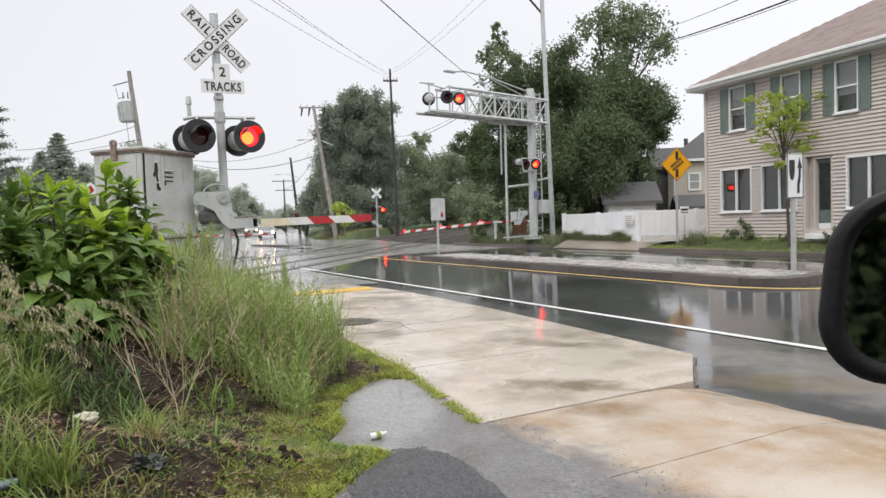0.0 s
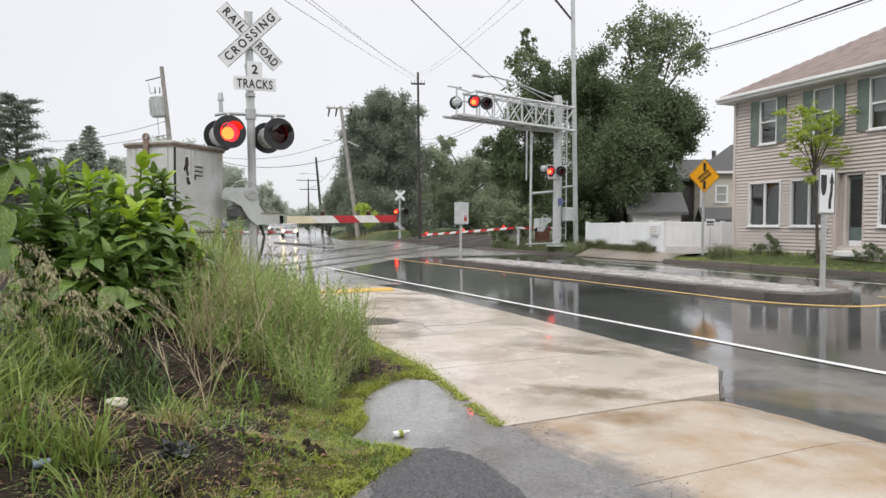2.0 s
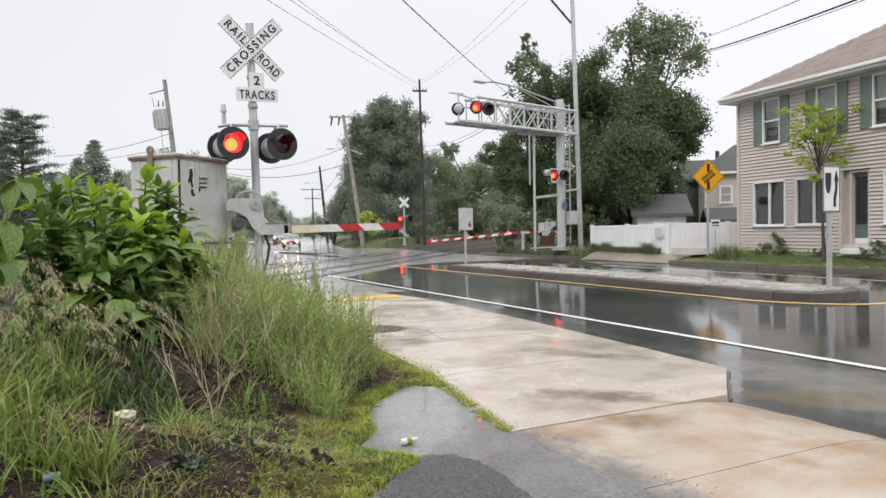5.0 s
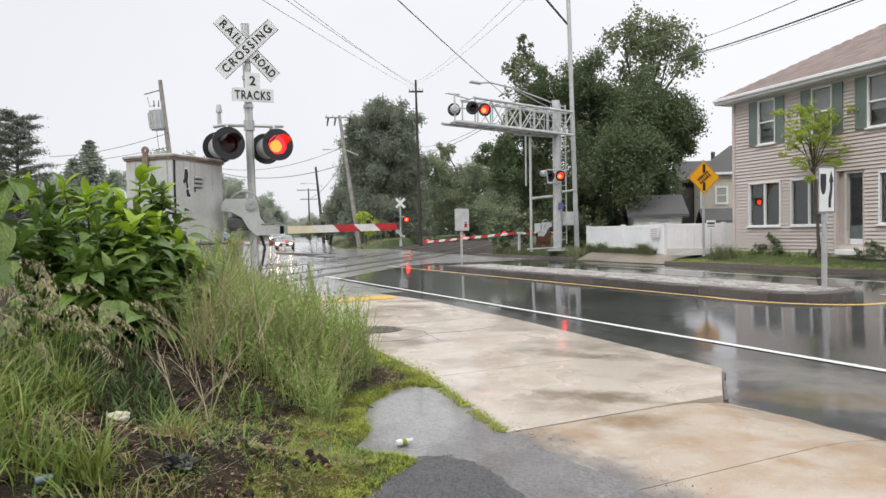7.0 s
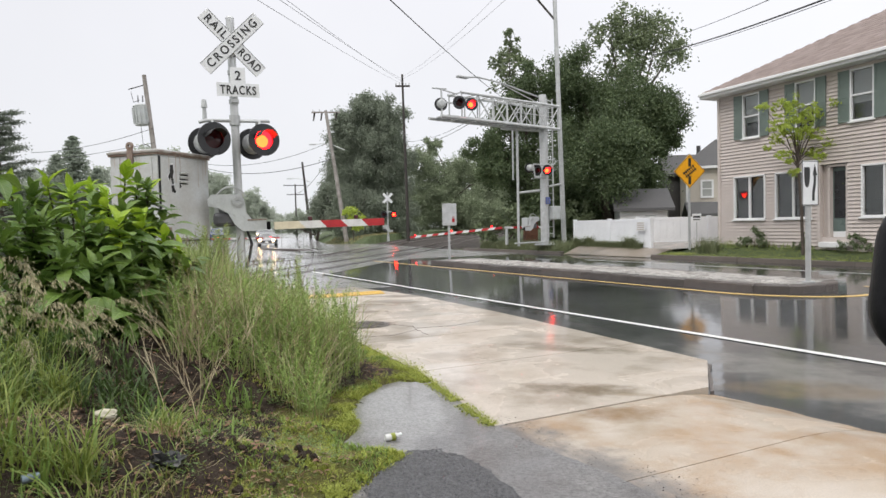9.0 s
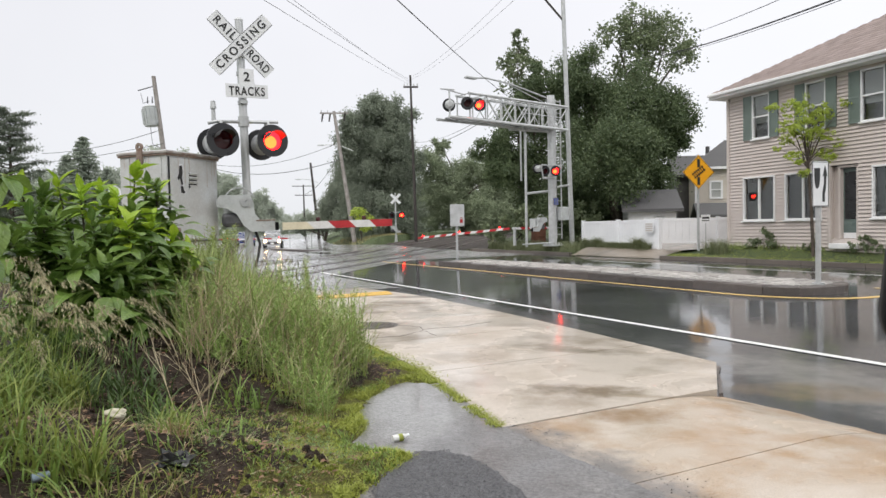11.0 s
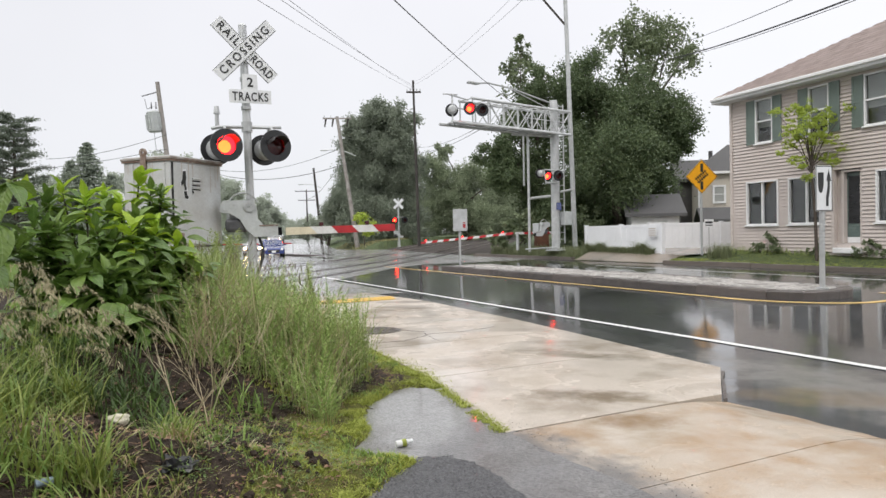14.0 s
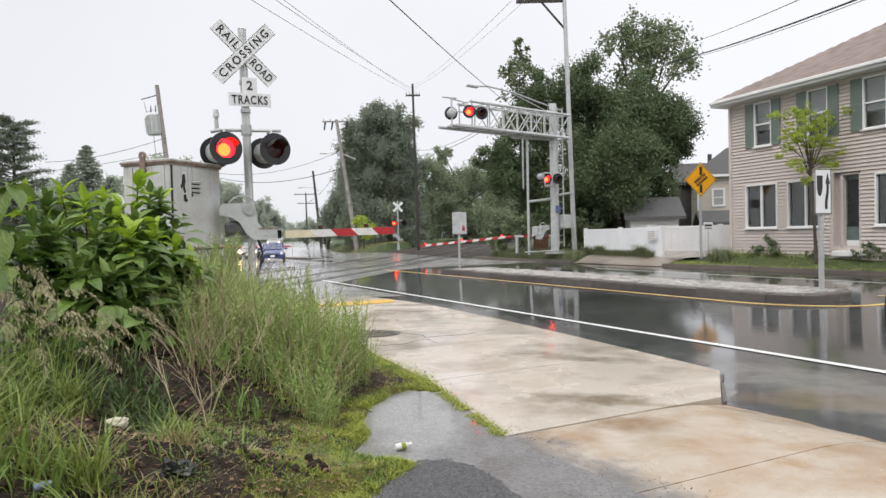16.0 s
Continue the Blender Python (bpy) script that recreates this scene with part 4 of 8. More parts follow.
def main_house():
    h = thing("house", 9.59, 23.6, 0.0, -67.8, "two-storey taupe vinyl-sided house with brown shingle roof", "house")
    W, Dp, z0, ze = 12.0, 9.0, 0.30, 5.50
    low = ((0.68, 1.31), (2.37, 1.31), (5.25, 1.31), (8.2, 1.31))
    up = ((1.08, 0.72), (3.12, 0.72), (4.92, 0.72), (7.0, 0.72), (9.2, 0.72))
    holes = [(x, x + w, 1.28, 2.73) for x, w in low] + [(x, x + w, 3.95, 5.40) for x, w in up] + [(3.95, 4.83, 0.30, 2.84)]
    # wall shell with true openings, in courses between the opening heights
    xs = sorted({0.0, W} | {v for q in holes for v in q[:2]})
    zs = sorted({z0, ze} | {v for q in holes for v in q[2:]})
    bm = B()
    for a, b in zip(xs, xs[1:]):
        for c, d in zip(zs, zs[1:]):
            mx, mz = (a + b) / 2, (c + d) / 2
            if not any(q[0] < mx < q[1] and q[2] < mz < q[3] for q in holes):
                box(bm, (mx, 0.1, mz), (b - a, 0.2, d - c))
    part("front_wall", bm, SIDING, h)
    bm = B()
    box(bm, (0.1, Dp / 2 + 0.1, (z0 + ze) / 2), (0.2, Dp - 0.2, ze - z0))
    box(bm, (W - 0.1, Dp / 2 + 0.1, (z0 + ze) / 2), (0.2, Dp - 0.2, ze - z0))
    box(bm, (W / 2, Dp, (z0 + ze) / 2), (W, 0.2, ze - z0))
    part("rear_wall", bm, SIDING, h)
    part("floor", box(B(), (W / 2, Dp / 2, 3.2), (W - 0.4, Dp - 0.4, 0.2)), POLE_WOOD, h)
    part("foundation", box(B(), (W / 2, Dp / 2, 0.15), (W - 0.1, Dp - 0.1, 0.62)), GRANITE, h)
    siding(h, 0.06, W - 0.06, z0 + 0.16, ze - 0.14, 0.0, holes, SIDING)
    for x in (0.03, W - 0.03):
        part("corner_trim", box(B(), (x, -0.02, (z0 + ze) / 2 + 0.05), (0.1, 0.1, ze - z0 - 0.2), bevel=0.01), SIDING, h)
    for x, w in low:
        sash_window(h, x, 1.28, 2.73, w, 0.0, "v")
    for x, w in up:
        sash_window(h, x, 3.95, 5.40, w, 0.0, "h", True)
    # entrance
    d = part("door", box(B(), (4.50, 0.16, 1.73), (0.50, 0.05, 2.02), bevel=0.01), DOOR_GREEN, h, "green-grey entrance door with white kick plate")
    part("frame", box(box(box(B(), (4.22, 0.1, 1.73), (0.07, 0.2, 2.12)), (4.79, 0.1, 1.73), (0.07, 0.2, 2.12)), (4.50, 0.1, 2.78), (0.64, 0.2, 0.06)), SIDING, d)
    part("side_panel", box(B(), (4.06, 0.15, 1.73), (0.24, 0.06, 2.14)), SIDING, d)
    part("pane", box(B(), (4.50, 0.128, 1.95), (0.38, 0.012, 1.35)), BLACK, d)
    part("kick_plate", box(B(), (4.50, 0.126, 0.80), (0.46, 0.012, 0.16)), TRIM_WHITE, d)
    part("knob", box(B(), (4.70, 0.10, 1.6), (0.03, 0.06, 0.03), bevel=0.008), STEEL, d)
    part("step", box(B(), (4.45, -0.10, 0.50), (0.80, 0.26, 0.16), bevel=0.02), TRIM_WHITE, h, "pale concrete door step")
    part("threshold", box(B(), (4.39, 0.1, 0.5), (0.87, 0.2, 0.42)), SIDING, h)
    part("post", box(B(), (3.94, -0.02, 1.7), (0.09, 0.09, 2.25)), SIDING, h)
    # hip roof in shingle courses
    o, pitch = 0.42, 0.55
    rise = (Dp / 2 + o) * pitch
    bm = B()
    a = [bm.verts.new(p) for p in ((-o, -o, ze + 0.18), (W + o, -o, ze + 0.18), (W + o, Dp + o, ze + 0.18), (-o, Dp + o, ze + 0.18),
                                   (Dp / 2, Dp / 2, ze + 0.18 + rise), (W - Dp / 2, Dp / 2, ze + 0.18 + rise))]
    for f in ((0, 1, 5, 4), (1, 2, 5), (2, 3, 4, 5), (3, 0, 4)):
        bm.faces.new([a[i] for i in f])
    bm.faces.new([a[i] for i in (3, 2, 1, 0)])
    roof = part("roof", bm, SHINGLE, h, "brown asphalt shingle hip roof")
    vs, fs = [], []
    rows = 22
    for r in range(rows):
        f0, f1 = r / rows, (r + 1) / rows + 0.004
        y0, y1 = -o + (Dp / 2 + o) * f0, -o + (Dp / 2 + o) * f1
        zz0, zz1 = ze + 0.2 + rise * f0, ze + 0.186 + rise * f1
        x0, x1 = -o + (Dp / 2 + o) * f0, W + o - (Dp / 2 + o) * f0
        x = x0 + random.uniform(-0.3, 0)
        while x < x1:
            xe = x + random.uniform(0.14, 0.34)
            p0, p1 = max(x, x0), min(xe, x1)
            if p1 - p0 > 0.02:
                k = len(vs)
                vs += [(p0, y0, zz0), (p1 - 0.004, y0, zz0), (p1 - 0.004, y1, zz1), (p0, y1, zz1), (p0, y0, zz0 - 0.006), (p1 - 0.004, y0, zz0 - 0.006)]
                fs += [(k, k + 1, k + 2, k + 3), (k + 4, k + 5, k + 1, k)]
            x = xe
    part("shingles", from_lists("shingles", vs, fs, SHINGLE), SHINGLE, roof, "brown asphalt shingles", kind="stuff")
    bm = B()
    box(bm, (W / 2, -o - 0.012, ze + 0.1), (W + 2 * o + 0.05, 0.03, 0.2), bevel=0.006)
    box(bm, (-o - 0.012, Dp / 2, ze + 0.1), (0.03, Dp + 2 * o, 0.2), bevel=0.006)
    part("fascia", bm, TRIM_WHITE, h)
    part("gutter", box(B(), (W / 2, -o - 0.07, ze + 0.13), (W + 2 * o + 0.04, 0.09, 0.1), bevel=0.02), TRIM_WHITE, h)
    part("soffit", box(B(), (W / 2, Dp / 2, ze + 0.01), (W + 2 * o, Dp + 2 * o, 0.03)), TRIM_WHITE, h)
    bm = B()
    tube(bm, (3.6, 3.0, ze + 1.2), (3.6, 3.0, ze + 1.9), 0.06, n=12)
    part("roof_vent", bm, STEEL, h)


main_house()


def gable_house(name, x, y, z, rz, W, Dp, H, rise, wall, roofm, label, wins, chimney=False):
    """A plain gabled house further back: walls, roof with overhang, windows. The gable faces its own -y."""
    h = thing(name, x, y, z, rz, label, "house")
    bm = B()
    prism(bm, ((-W / 2, -0.5), (W / 2, -0.5), (W / 2, H), (0, H + rise), (-W / 2, H)), Dp)
    part("wall", bm, wall, h)
    o = 0.3
    k = rise / (W / 2)
    for sgn in (-1, 1):
        bm = B()
        prism(bm, [(sgn * (W / 2 + o), H - o * k + 0.02), (0, H + rise + 0.02), (0, H + rise + 0.16), (sgn * (W / 2 + o), H - o * k + 0.16)], Dp + 2 * o,
              Matrix.Translation((0, -o, 0)))
        part("roof", bm, roofm, h)
    n = int(H / 0.16)
    bm = B()
    for i in range(n):
        box(bm, (0, -0.008, 0.16 * i + 0.01), (W, 0.02, 0.02))
        for sgn in (-1, 1):
            box(bm, (sgn * W / 2, Dp / 2, 0.16 * i + 0.01), (0.02, Dp, 0.02))
    part("clapboards", bm, wall, h, kind="stuff")
    for wx, wz, ww, wh, side in wins:
        m = Matrix.Identity(4) if side == 0 else Matrix.Translation((W / 2 * side, Dp / 2, 0)) @ Matrix.Rotation(radians(90 * side), 4, "Z")
        win = part("window", box(B(), (0, 0.0, 0), (ww, 0.05, wh)), PANE, h, at=m @ Matrix.Translation((wx, -0.03, wz)))
        bm = B()
        for c, s in (((-ww / 2, 0, 0), (0.1, 0.09, wh + 0.1)), ((ww / 2, 0, 0), (0.1, 0.09, wh + 0.1)), ((0, 0, wh / 2), (ww + 0.1, 0.092, 0.1)),
                     ((0, 0, -wh / 2), (ww + 0.1, 0.11, 0.1)), ((0, 0, 0), (ww, 0.06, 0.05))):
            box(bm, c, s)
        part("frame", bm, TRIM_WHITE, win)
    if chimney:
        part("chimney", tube(B(), (0.4, Dp * 0.3, H + rise - 0.6), (0.4, Dp * 0.3, H + rise + 0.75), 0.13, n=12), DARK_WOOD, h, "thin dark chimney pipe")
    return h




def hip_house():
    h = thing("house", 14.15, 39.8, 0.4, -12, "tan clapboard house with grey hip roof behind the fence", "house")
    W, Dp, H, rise, o = 7.0, 3.9, 4.05, 1.75, 0.3
    part("wall", box(B(), (W / 2, Dp / 2, H / 2 - 0.2), (W, Dp, H + 0.4)), SIDING_TAN, h)
    bm = B()
    for i in range(int(H / 0.16)):
        box(bm, (W / 2, -0.008, 0.16 * i + 0.01), (W, 0.02, 0.02))
        box(bm, (-0.008, Dp / 2, 0.16 * i + 0.01), (0.02, Dp, 0.02))
    part("clapboards", bm, SIDING_TAN, h, kind="stuff")
    bm = B()
    a = [bm.verts.new(q) for q in ((-o, -o, H), (W + o, -o, H), (W + o, Dp + o, H), (-o, Dp + o, H), (Dp / 2, Dp / 2, H + rise), (W - Dp / 2, Dp / 2, H + rise))]
    for f in ((0, 1, 5, 4), (1, 2, 5), (2, 3, 4, 5), (3, 0, 4), (3, 2, 1, 0)):
        bm.faces.new([a[i] for i in f])
    part("roof", bm, SHINGLE_GREY, h, "grey shingle hip roof")
    part("fascia", box(B(), (W / 2, -o - 0.01, H - 0.06), (W + 2 * o, 0.04, 0.14)), TRIM_WHITE, h)
    part("corner_board", box(B(), (0.05, -0.02, H / 2), (0.12, 0.06, H)), TRIM_WHITE, h)
    for wx, wz, ww, wh in ((1.15, 2.75, 0.62, 0.95), (3.2, 2.75, 0.62, 0.95)):
        win = part("window", box(B(), (wx, -0.01, wz), (ww, 0.05, wh)), BLIND, h, "window with pale blind")
        bm = B()
        for c, s in (((-ww / 2, 0, 0), (0.11, 0.09, wh + 0.1)), ((ww / 2, 0, 0), (0.11, 0.09, wh + 0.1)), ((0, 0, wh / 2), (ww + 0.1, 0.092, 0.11)),
                     ((0, 0, -wh / 2), (ww + 0.1, 0.11, 0.11)), ((0, 0, 0), (ww, 0.06, 0.05))):
            box(bm, (wx + c[0], -0.03 + c[1], wz + c[2]), s)
        part("frame", bm, TRIM_WHITE, win)


hip_house()
gable_house("house", 17.4, 43.6, 0.4, 82, 3.0, 3.2, 3.9, 1.1, DARK_WOOD, SHINGLE_GREY, "dark weathered wooden house with grey roof and chimney",
            ((0.2, 2.8, 0.5, 1.1, -1),), True)
gable_house("shed", 15.7, 38.2, 0.4, 80, 1.7, 1.8, 1.3, 0.5, SIDING_TAN, SHINGLE_GREY, "small tan shed with grey roof behind the fence", ((0.1, 0.7, 0.9, 0.5, -1),))
gable_house("garage", 10.75, 33.6, 0.30, 80, 3.8, 2.15, 1.62, 0.85, TRIM_WHITE, SHINGLE_GREY, "white garage with grey shingle roof behind the fence",
            ((0.3, 1.22, 0.6, 0.28, -1),))


def fence_run(a, b, h, name="fence", label="white vinyl privacy fence"):
    """Panels of upright boards between capped posts."""
    a, b = Vector(a), Vector(b)
    d = (b - a).to_2d()
    L = d.length
    f = thing(name, a.x, a.y, a.z, math.degrees(math.atan2(d.y, d.x)), label, "fence")
    n = max(1, round(L / 2.4))
    for i in range(n + 1):
        bm = B()
        x = L * i / n
        box(bm, (x, 0, h / 2), (0.13, 0.13, h + 0.06), bevel=0.008)
        box(bm, (x, 0, h + 0.04), (0.15, 0.15, 0.03), bevel=0.01)
        part("post", bm, VINYL_FENCE, f)
    for i in range(n):
        x0, x1 = L * i / n + 0.07, L * (i + 1) / n - 0.07
        k = round((x1 - x0) / 0.28)
        for j in range(k):
            w = (x1 - x0) / k
            part("board", box(B(), (x0 + w * (j + 0.5), 0, h / 2), (w - 0.006, 0.035, h - 0.16), bevel=0.004), VINYL_FENCE, f)
        part("rail", box(B(), ((x0 + x1) / 2, 0, h - 0.05), (x1 - x0, 0.055, 0.12), bevel=0.006), VINYL_FENCE, f)
        part("rail", box(B(), ((x0 + x1) / 2, 0, 0.06), (x1 - x0, 0.055, 0.12), bevel=0.006), VINYL_FENCE, f)
    return f


fence_run((5.7, 29.6, 0.33), (7.6, 25.0, 0.33), 1.06)
fence_run((7.75, 27.2, 0.36), (13.6, 27.6, 0.36), 1.08)
sm = thing("small_sign", 9.89, 26.6, 0.3, -15, "small white sign with red and black on a thin post", "sign")
part("post", tube(B(), (0, 0, 0), (0, 0, 1.2), 0.018, n=8), STEEL, sm)
part("plate", box(B(), (0, -0.03, 1.10), (0.34, 0.01, 0.32), bevel=0.004), SIGN_WHITE, sm)
part("printed_bars", box(box(B(), (0, -0.038, 1.14), (0.26, 0.004, 0.08)), (0, -0.038, 1.03), (0.26, 0.004, 0.04)), SIGN_BLACK, sm)
sg = thing("notice_sign", 7.42, 25.35, 1.12, -67.5, "small white notice board on the fence post", "sign")
part("plate", box(B(), (0, -0.11, 0), (0.5, 0.015, 0.36), bevel=0.004), SIGN_WHITE, sg)
bm = B()
for i in range(4):
    box(bm, (0, -0.121, 0.12 - i * 0.08), (0.4, 0.004, 0.035))
part("printed_bars", bm, RUST_RUN, sg, "faded brown print")

# ---- crossing signals ----
LAMPS = []


def ring_disc(bm, r0, r1, y0, y1, n=28):
    """An annulus round the y axis between radii r0 < r1."""
    vs = []
    for r, y in ((r0, y0), (r1, y0), (r1, y1), (r0, y1)):
        vs.append([bm.verts.new((r * math.cos(2 * math.pi * i / n), y, r * math.sin(2 * math.pi * i / n))) for i in range(n)])
    for k in range(4):
        a, b = vs[k], vs[(k + 1) % 4]
        for i in range(n):
            bm.faces.new((a[i], a[(i + 1) % n], b[(i + 1) % n], b[i]))
    bmesh.ops.recalc_face_normals(bm, faces=bm.faces)
    return bm


def disc(bm, r, y, n=28, bulge=0.0):
    c = bm.verts.new((0, y - bulge, 0))
    ring = [bm.verts.new((r * math.cos(2 * math.pi * i / n), y, r * math.sin(2 * math.pi * i / n))) for i in range(n)]
    for i in range(n):
        bm.faces.new((c, ring[i], ring[(i + 1) % n]))
    return bm


def flasher(parent, x, y, z, turn, phase, size=0.51, dark=False):
    """One round flashing lamp: target disc, housing, hood and a turning lamp insert. It looks along its own -y."""
    k = size / 0.51
    at = pose(x, y, z, 0, 0, turn) @ Matrix.Scale(k, 4)
    lamp = part("flasher", ring_disc(B(), 0.147, 0.255, -0.01, 0.012), BLACK, parent, "black round flasher with red lens", at=at)
    bm = ring_disc(B(), 0.158, 0.172, 0.0, 0.22)
    tube(bm, (0, 0.215, 0), (0, 0.28, 0), 0.172, 0.10, n=24)
    part("housing", bm, STEEL if dark else BLACK, lamp, smooth=False)
    bm = B()
    n = 18
    rows = []
    for r in (0.136, 0.143):
        for yy, cut in ((-0.01, 0.0), (-0.25, 0.3)):
            a0 = radians(5) + cut
            a1 = radians(175) - cut
            rows.append([bm.verts.new((r * math.cos(a0 + (a1 - a0) * i / n), yy, r * math.sin(a0 + (a1 - a0) * i / n))) for i in range(n + 1)])
    for a, b in ((0, 1), (2, 3), (0, 2), (1, 3)):
        for i in range(n):
            bm.faces.new((rows[a][i], rows[a][i + 1], rows[b][i + 1], rows[b][i]))
    bmesh.ops.recalc_face_normals(bm, faces=bm.faces)
    part("hood", bm, HOOD, lamp)
    ins = part("lamp_insert", disc(B(), 0.157, -0.004, bulge=0.03), RED_DARK, lamp, at=pose(0, 0.055, 0))
    if phase is not None:
        bm = disc(B(), 0.152, -0.012, bulge=0.02)
        bmesh.ops.rotate(bm, matrix=Matrix.Rotation(math.pi, 3, "Z"), verts=bm.verts)
        part("lit_lens", bm, RED_LIT, ins, "lit red lens")
        bm = disc(B(), 0.098, -0.032, bulge=0.012)
        bmesh.ops.translate(bm, vec=(-0.026, 0, -0.022), verts=bm.verts)
        bmesh.ops.rotate(bm, matrix=Matrix.Rotation(math.pi, 3, "Z"), verts=bm.verts)
        part("lit_core", bm, AMBER_LIT, ins, "bright lamp core")
        LAMPS.append((ins, phase))
    return lamp


def crossbuck(parent, z, y, L=1.22, w=0.23, letters=True):
    for a, text, dy in ((-45, ("RAIL", "ROAD"), 0.0), (45, ("CROSSING",), -0.012)):
        m = pose(0, y + dy, z) @ Matrix.Rotation(radians(-a), 4, "Y")
        bl = part("blade", box(B(), (0, 0, 0), (L, 0.006, w), bevel=0.002), SIGN_WHITE, parent, "white crossbuck blade", at=m)
        if letters:
            bm = B()
            for zz in (-w / 2 + 0.008, w / 2 - 0.008):
                box(bm, (0, -0.0045, zz), (L - 0.02, 0.002, 0.006))
            part("border", bm, SIGN_BLACK, bl)
            face = pose(0, -0.005, 0, 90, 0, 0)
            if len(text) == 1:
                lettering("lettering", text[0], 0.18, SIGN_BLACK, bl, face, width=1.05, spread=1.4)
            else:
                lettering("lettering", text[0], 0.18, SIGN_BLACK, bl, pose(-0.34, -0.005, 0, 90, 0, 0), width=0.41, spread=1.3)
                lettering("lettering", text[1], 0.18, SIGN_BLACK, bl, pose(0.36, -0.005, 0, 90, 0, 0), width=0.41, spread=1.15)


def gate_mechanism(parent, z, side=1):
    """The motor box with its curved side plate and the arm's bracket."""
    mech = part("gate_mechanism", box(B(), (-0.12, 0.16, z + 0.24), (0.42, 0.34, 0.44), bevel=0.03), GREY_PAINT, parent, "grey gate motor box with bolted cover")
    bm = B()
    out = [(-0.46, 0.34), (-0.40, 0.42), (0.16, 0.42), (0.22, 0.30), (0.24, 0.12), (0.34, 0.02), (0.62, 0.0), (0.62, -0.16), (0.16, -0.17), (0.02, -0.06), (-0.10, 0.12), (-0.28, 0.21), (-0.46, 0.24)]
    prism(bm, [(0.824 * x - 0.121, zz + z + 0.08) for x, zz in out], 0.05, Matrix.Translation((0, -0.16, 0)))
    plate = part("side_plate", bm, GREY_PAINT, mech, "curved grey steel side plate")
    for bx, bz in ((-0.44, 0.30), (-0.30, 0.38), (0.0, 0.30), (0.04, 0.08), (0.20, -0.06), (0.33, -0.06), (0.33, 0.02), (-0.12, 0.12)):
        part("bolt", tube(B(), (bx, -0.175, z + bz + 0.06), (bx, -0.155, z + bz + 0.06), 0.014, n=6), STEEL, plate)
    part("top_strap", box(B(), (0.24, -0.12, z + 0.09), (0.30, 0.10, 0.02), bevel=0.004), RUST, mech, "rusty strap over the arm bracket")
    part("terminal", box(B(), (0.42, -0.14, z - 0.01), (0.06, 0.07, 0.13), bevel=0.01), FLAT_BLACK, mech, "dark arm pivot block")
    bm = ring_disc(B(), 0.02, 0.09, -0.02, 0.0)
    for i in range(8):
        a = i * math.pi / 4
        box(bm, (0.065 * math.cos(a), -0.03, 0.065 * math.sin(a)), (0.018, 0.02, 0.018))
    part("hub", bm, STEEL, mech, at=pose(-0.06, -0.16, z + 0.40))
    bm = B()
    pipe(bm, [(0.24 * math.cos(a), -0.02, 0.24 * math.sin(a)) for a in [radians(20 + i * 14) for i in range(11)]], 0.012, 6)
    part("guard_hoop", bm, STEEL, mech, at=pose(-0.14, -0.1, z + 0.38))
    part("counterweight", box(B(), (-0.22, -0.06, z + 0.11), (0.40, 0.12, 0.22), bevel=0.058), WEIGHT, mech, "dark grey counterweight")
    return mech


def gate_arm(parent, x, y, z, L, first, order="wr", h=0.13, stripe=0.406, slope=0.0, lit=False):
    """A flat striped arm along +x from (x, y, z), in slanted red and white panels."""
    arm = part("gate_arm", box(B(), (L / 2, 0.012, 0), (L, 0.014, h - 0.01)), ALU, parent, "red and white striped crossing gate arm", at=pose(x, y, z, 0, slope, 0))
    cuts = [0.0]
    p = first
    while p < L:
        cuts.append(p)
        p += stripe
    cuts.append(L)
    for i, (a, b) in enumerate(zip(cuts, cuts[1:])):
        sl0 = 0.0 if i == 0 else h / 2
        sl1 = 0.0 if b == L else h / 2
        m = {"c": ARM_CREAM, "w": ARM_WHITE, "r": ARM_RED}[order[i % len(order)]]
        bm = B()
        prism(bm, [(a - sl0, h / 2), (b - sl1, h / 2), (b + sl1, -h / 2), (a + sl0, -h / 2)], 0.044, Matrix.Translation((0, -0.010, 0)))
        part("stripe", bm, m, arm)
    k = 0.6
    while k < L:
        lamp = part("arm_lamp", box(B(), (k, 0.01, h / 2 + 0.035), (0.07, 0.05, 0.07), bevel=0.012), RED_LIT if lit else RED_DARK, arm, "small lit red lamp on the arm" if lit else "small red lamp on the arm")
        k += L * 0.42
    return arm


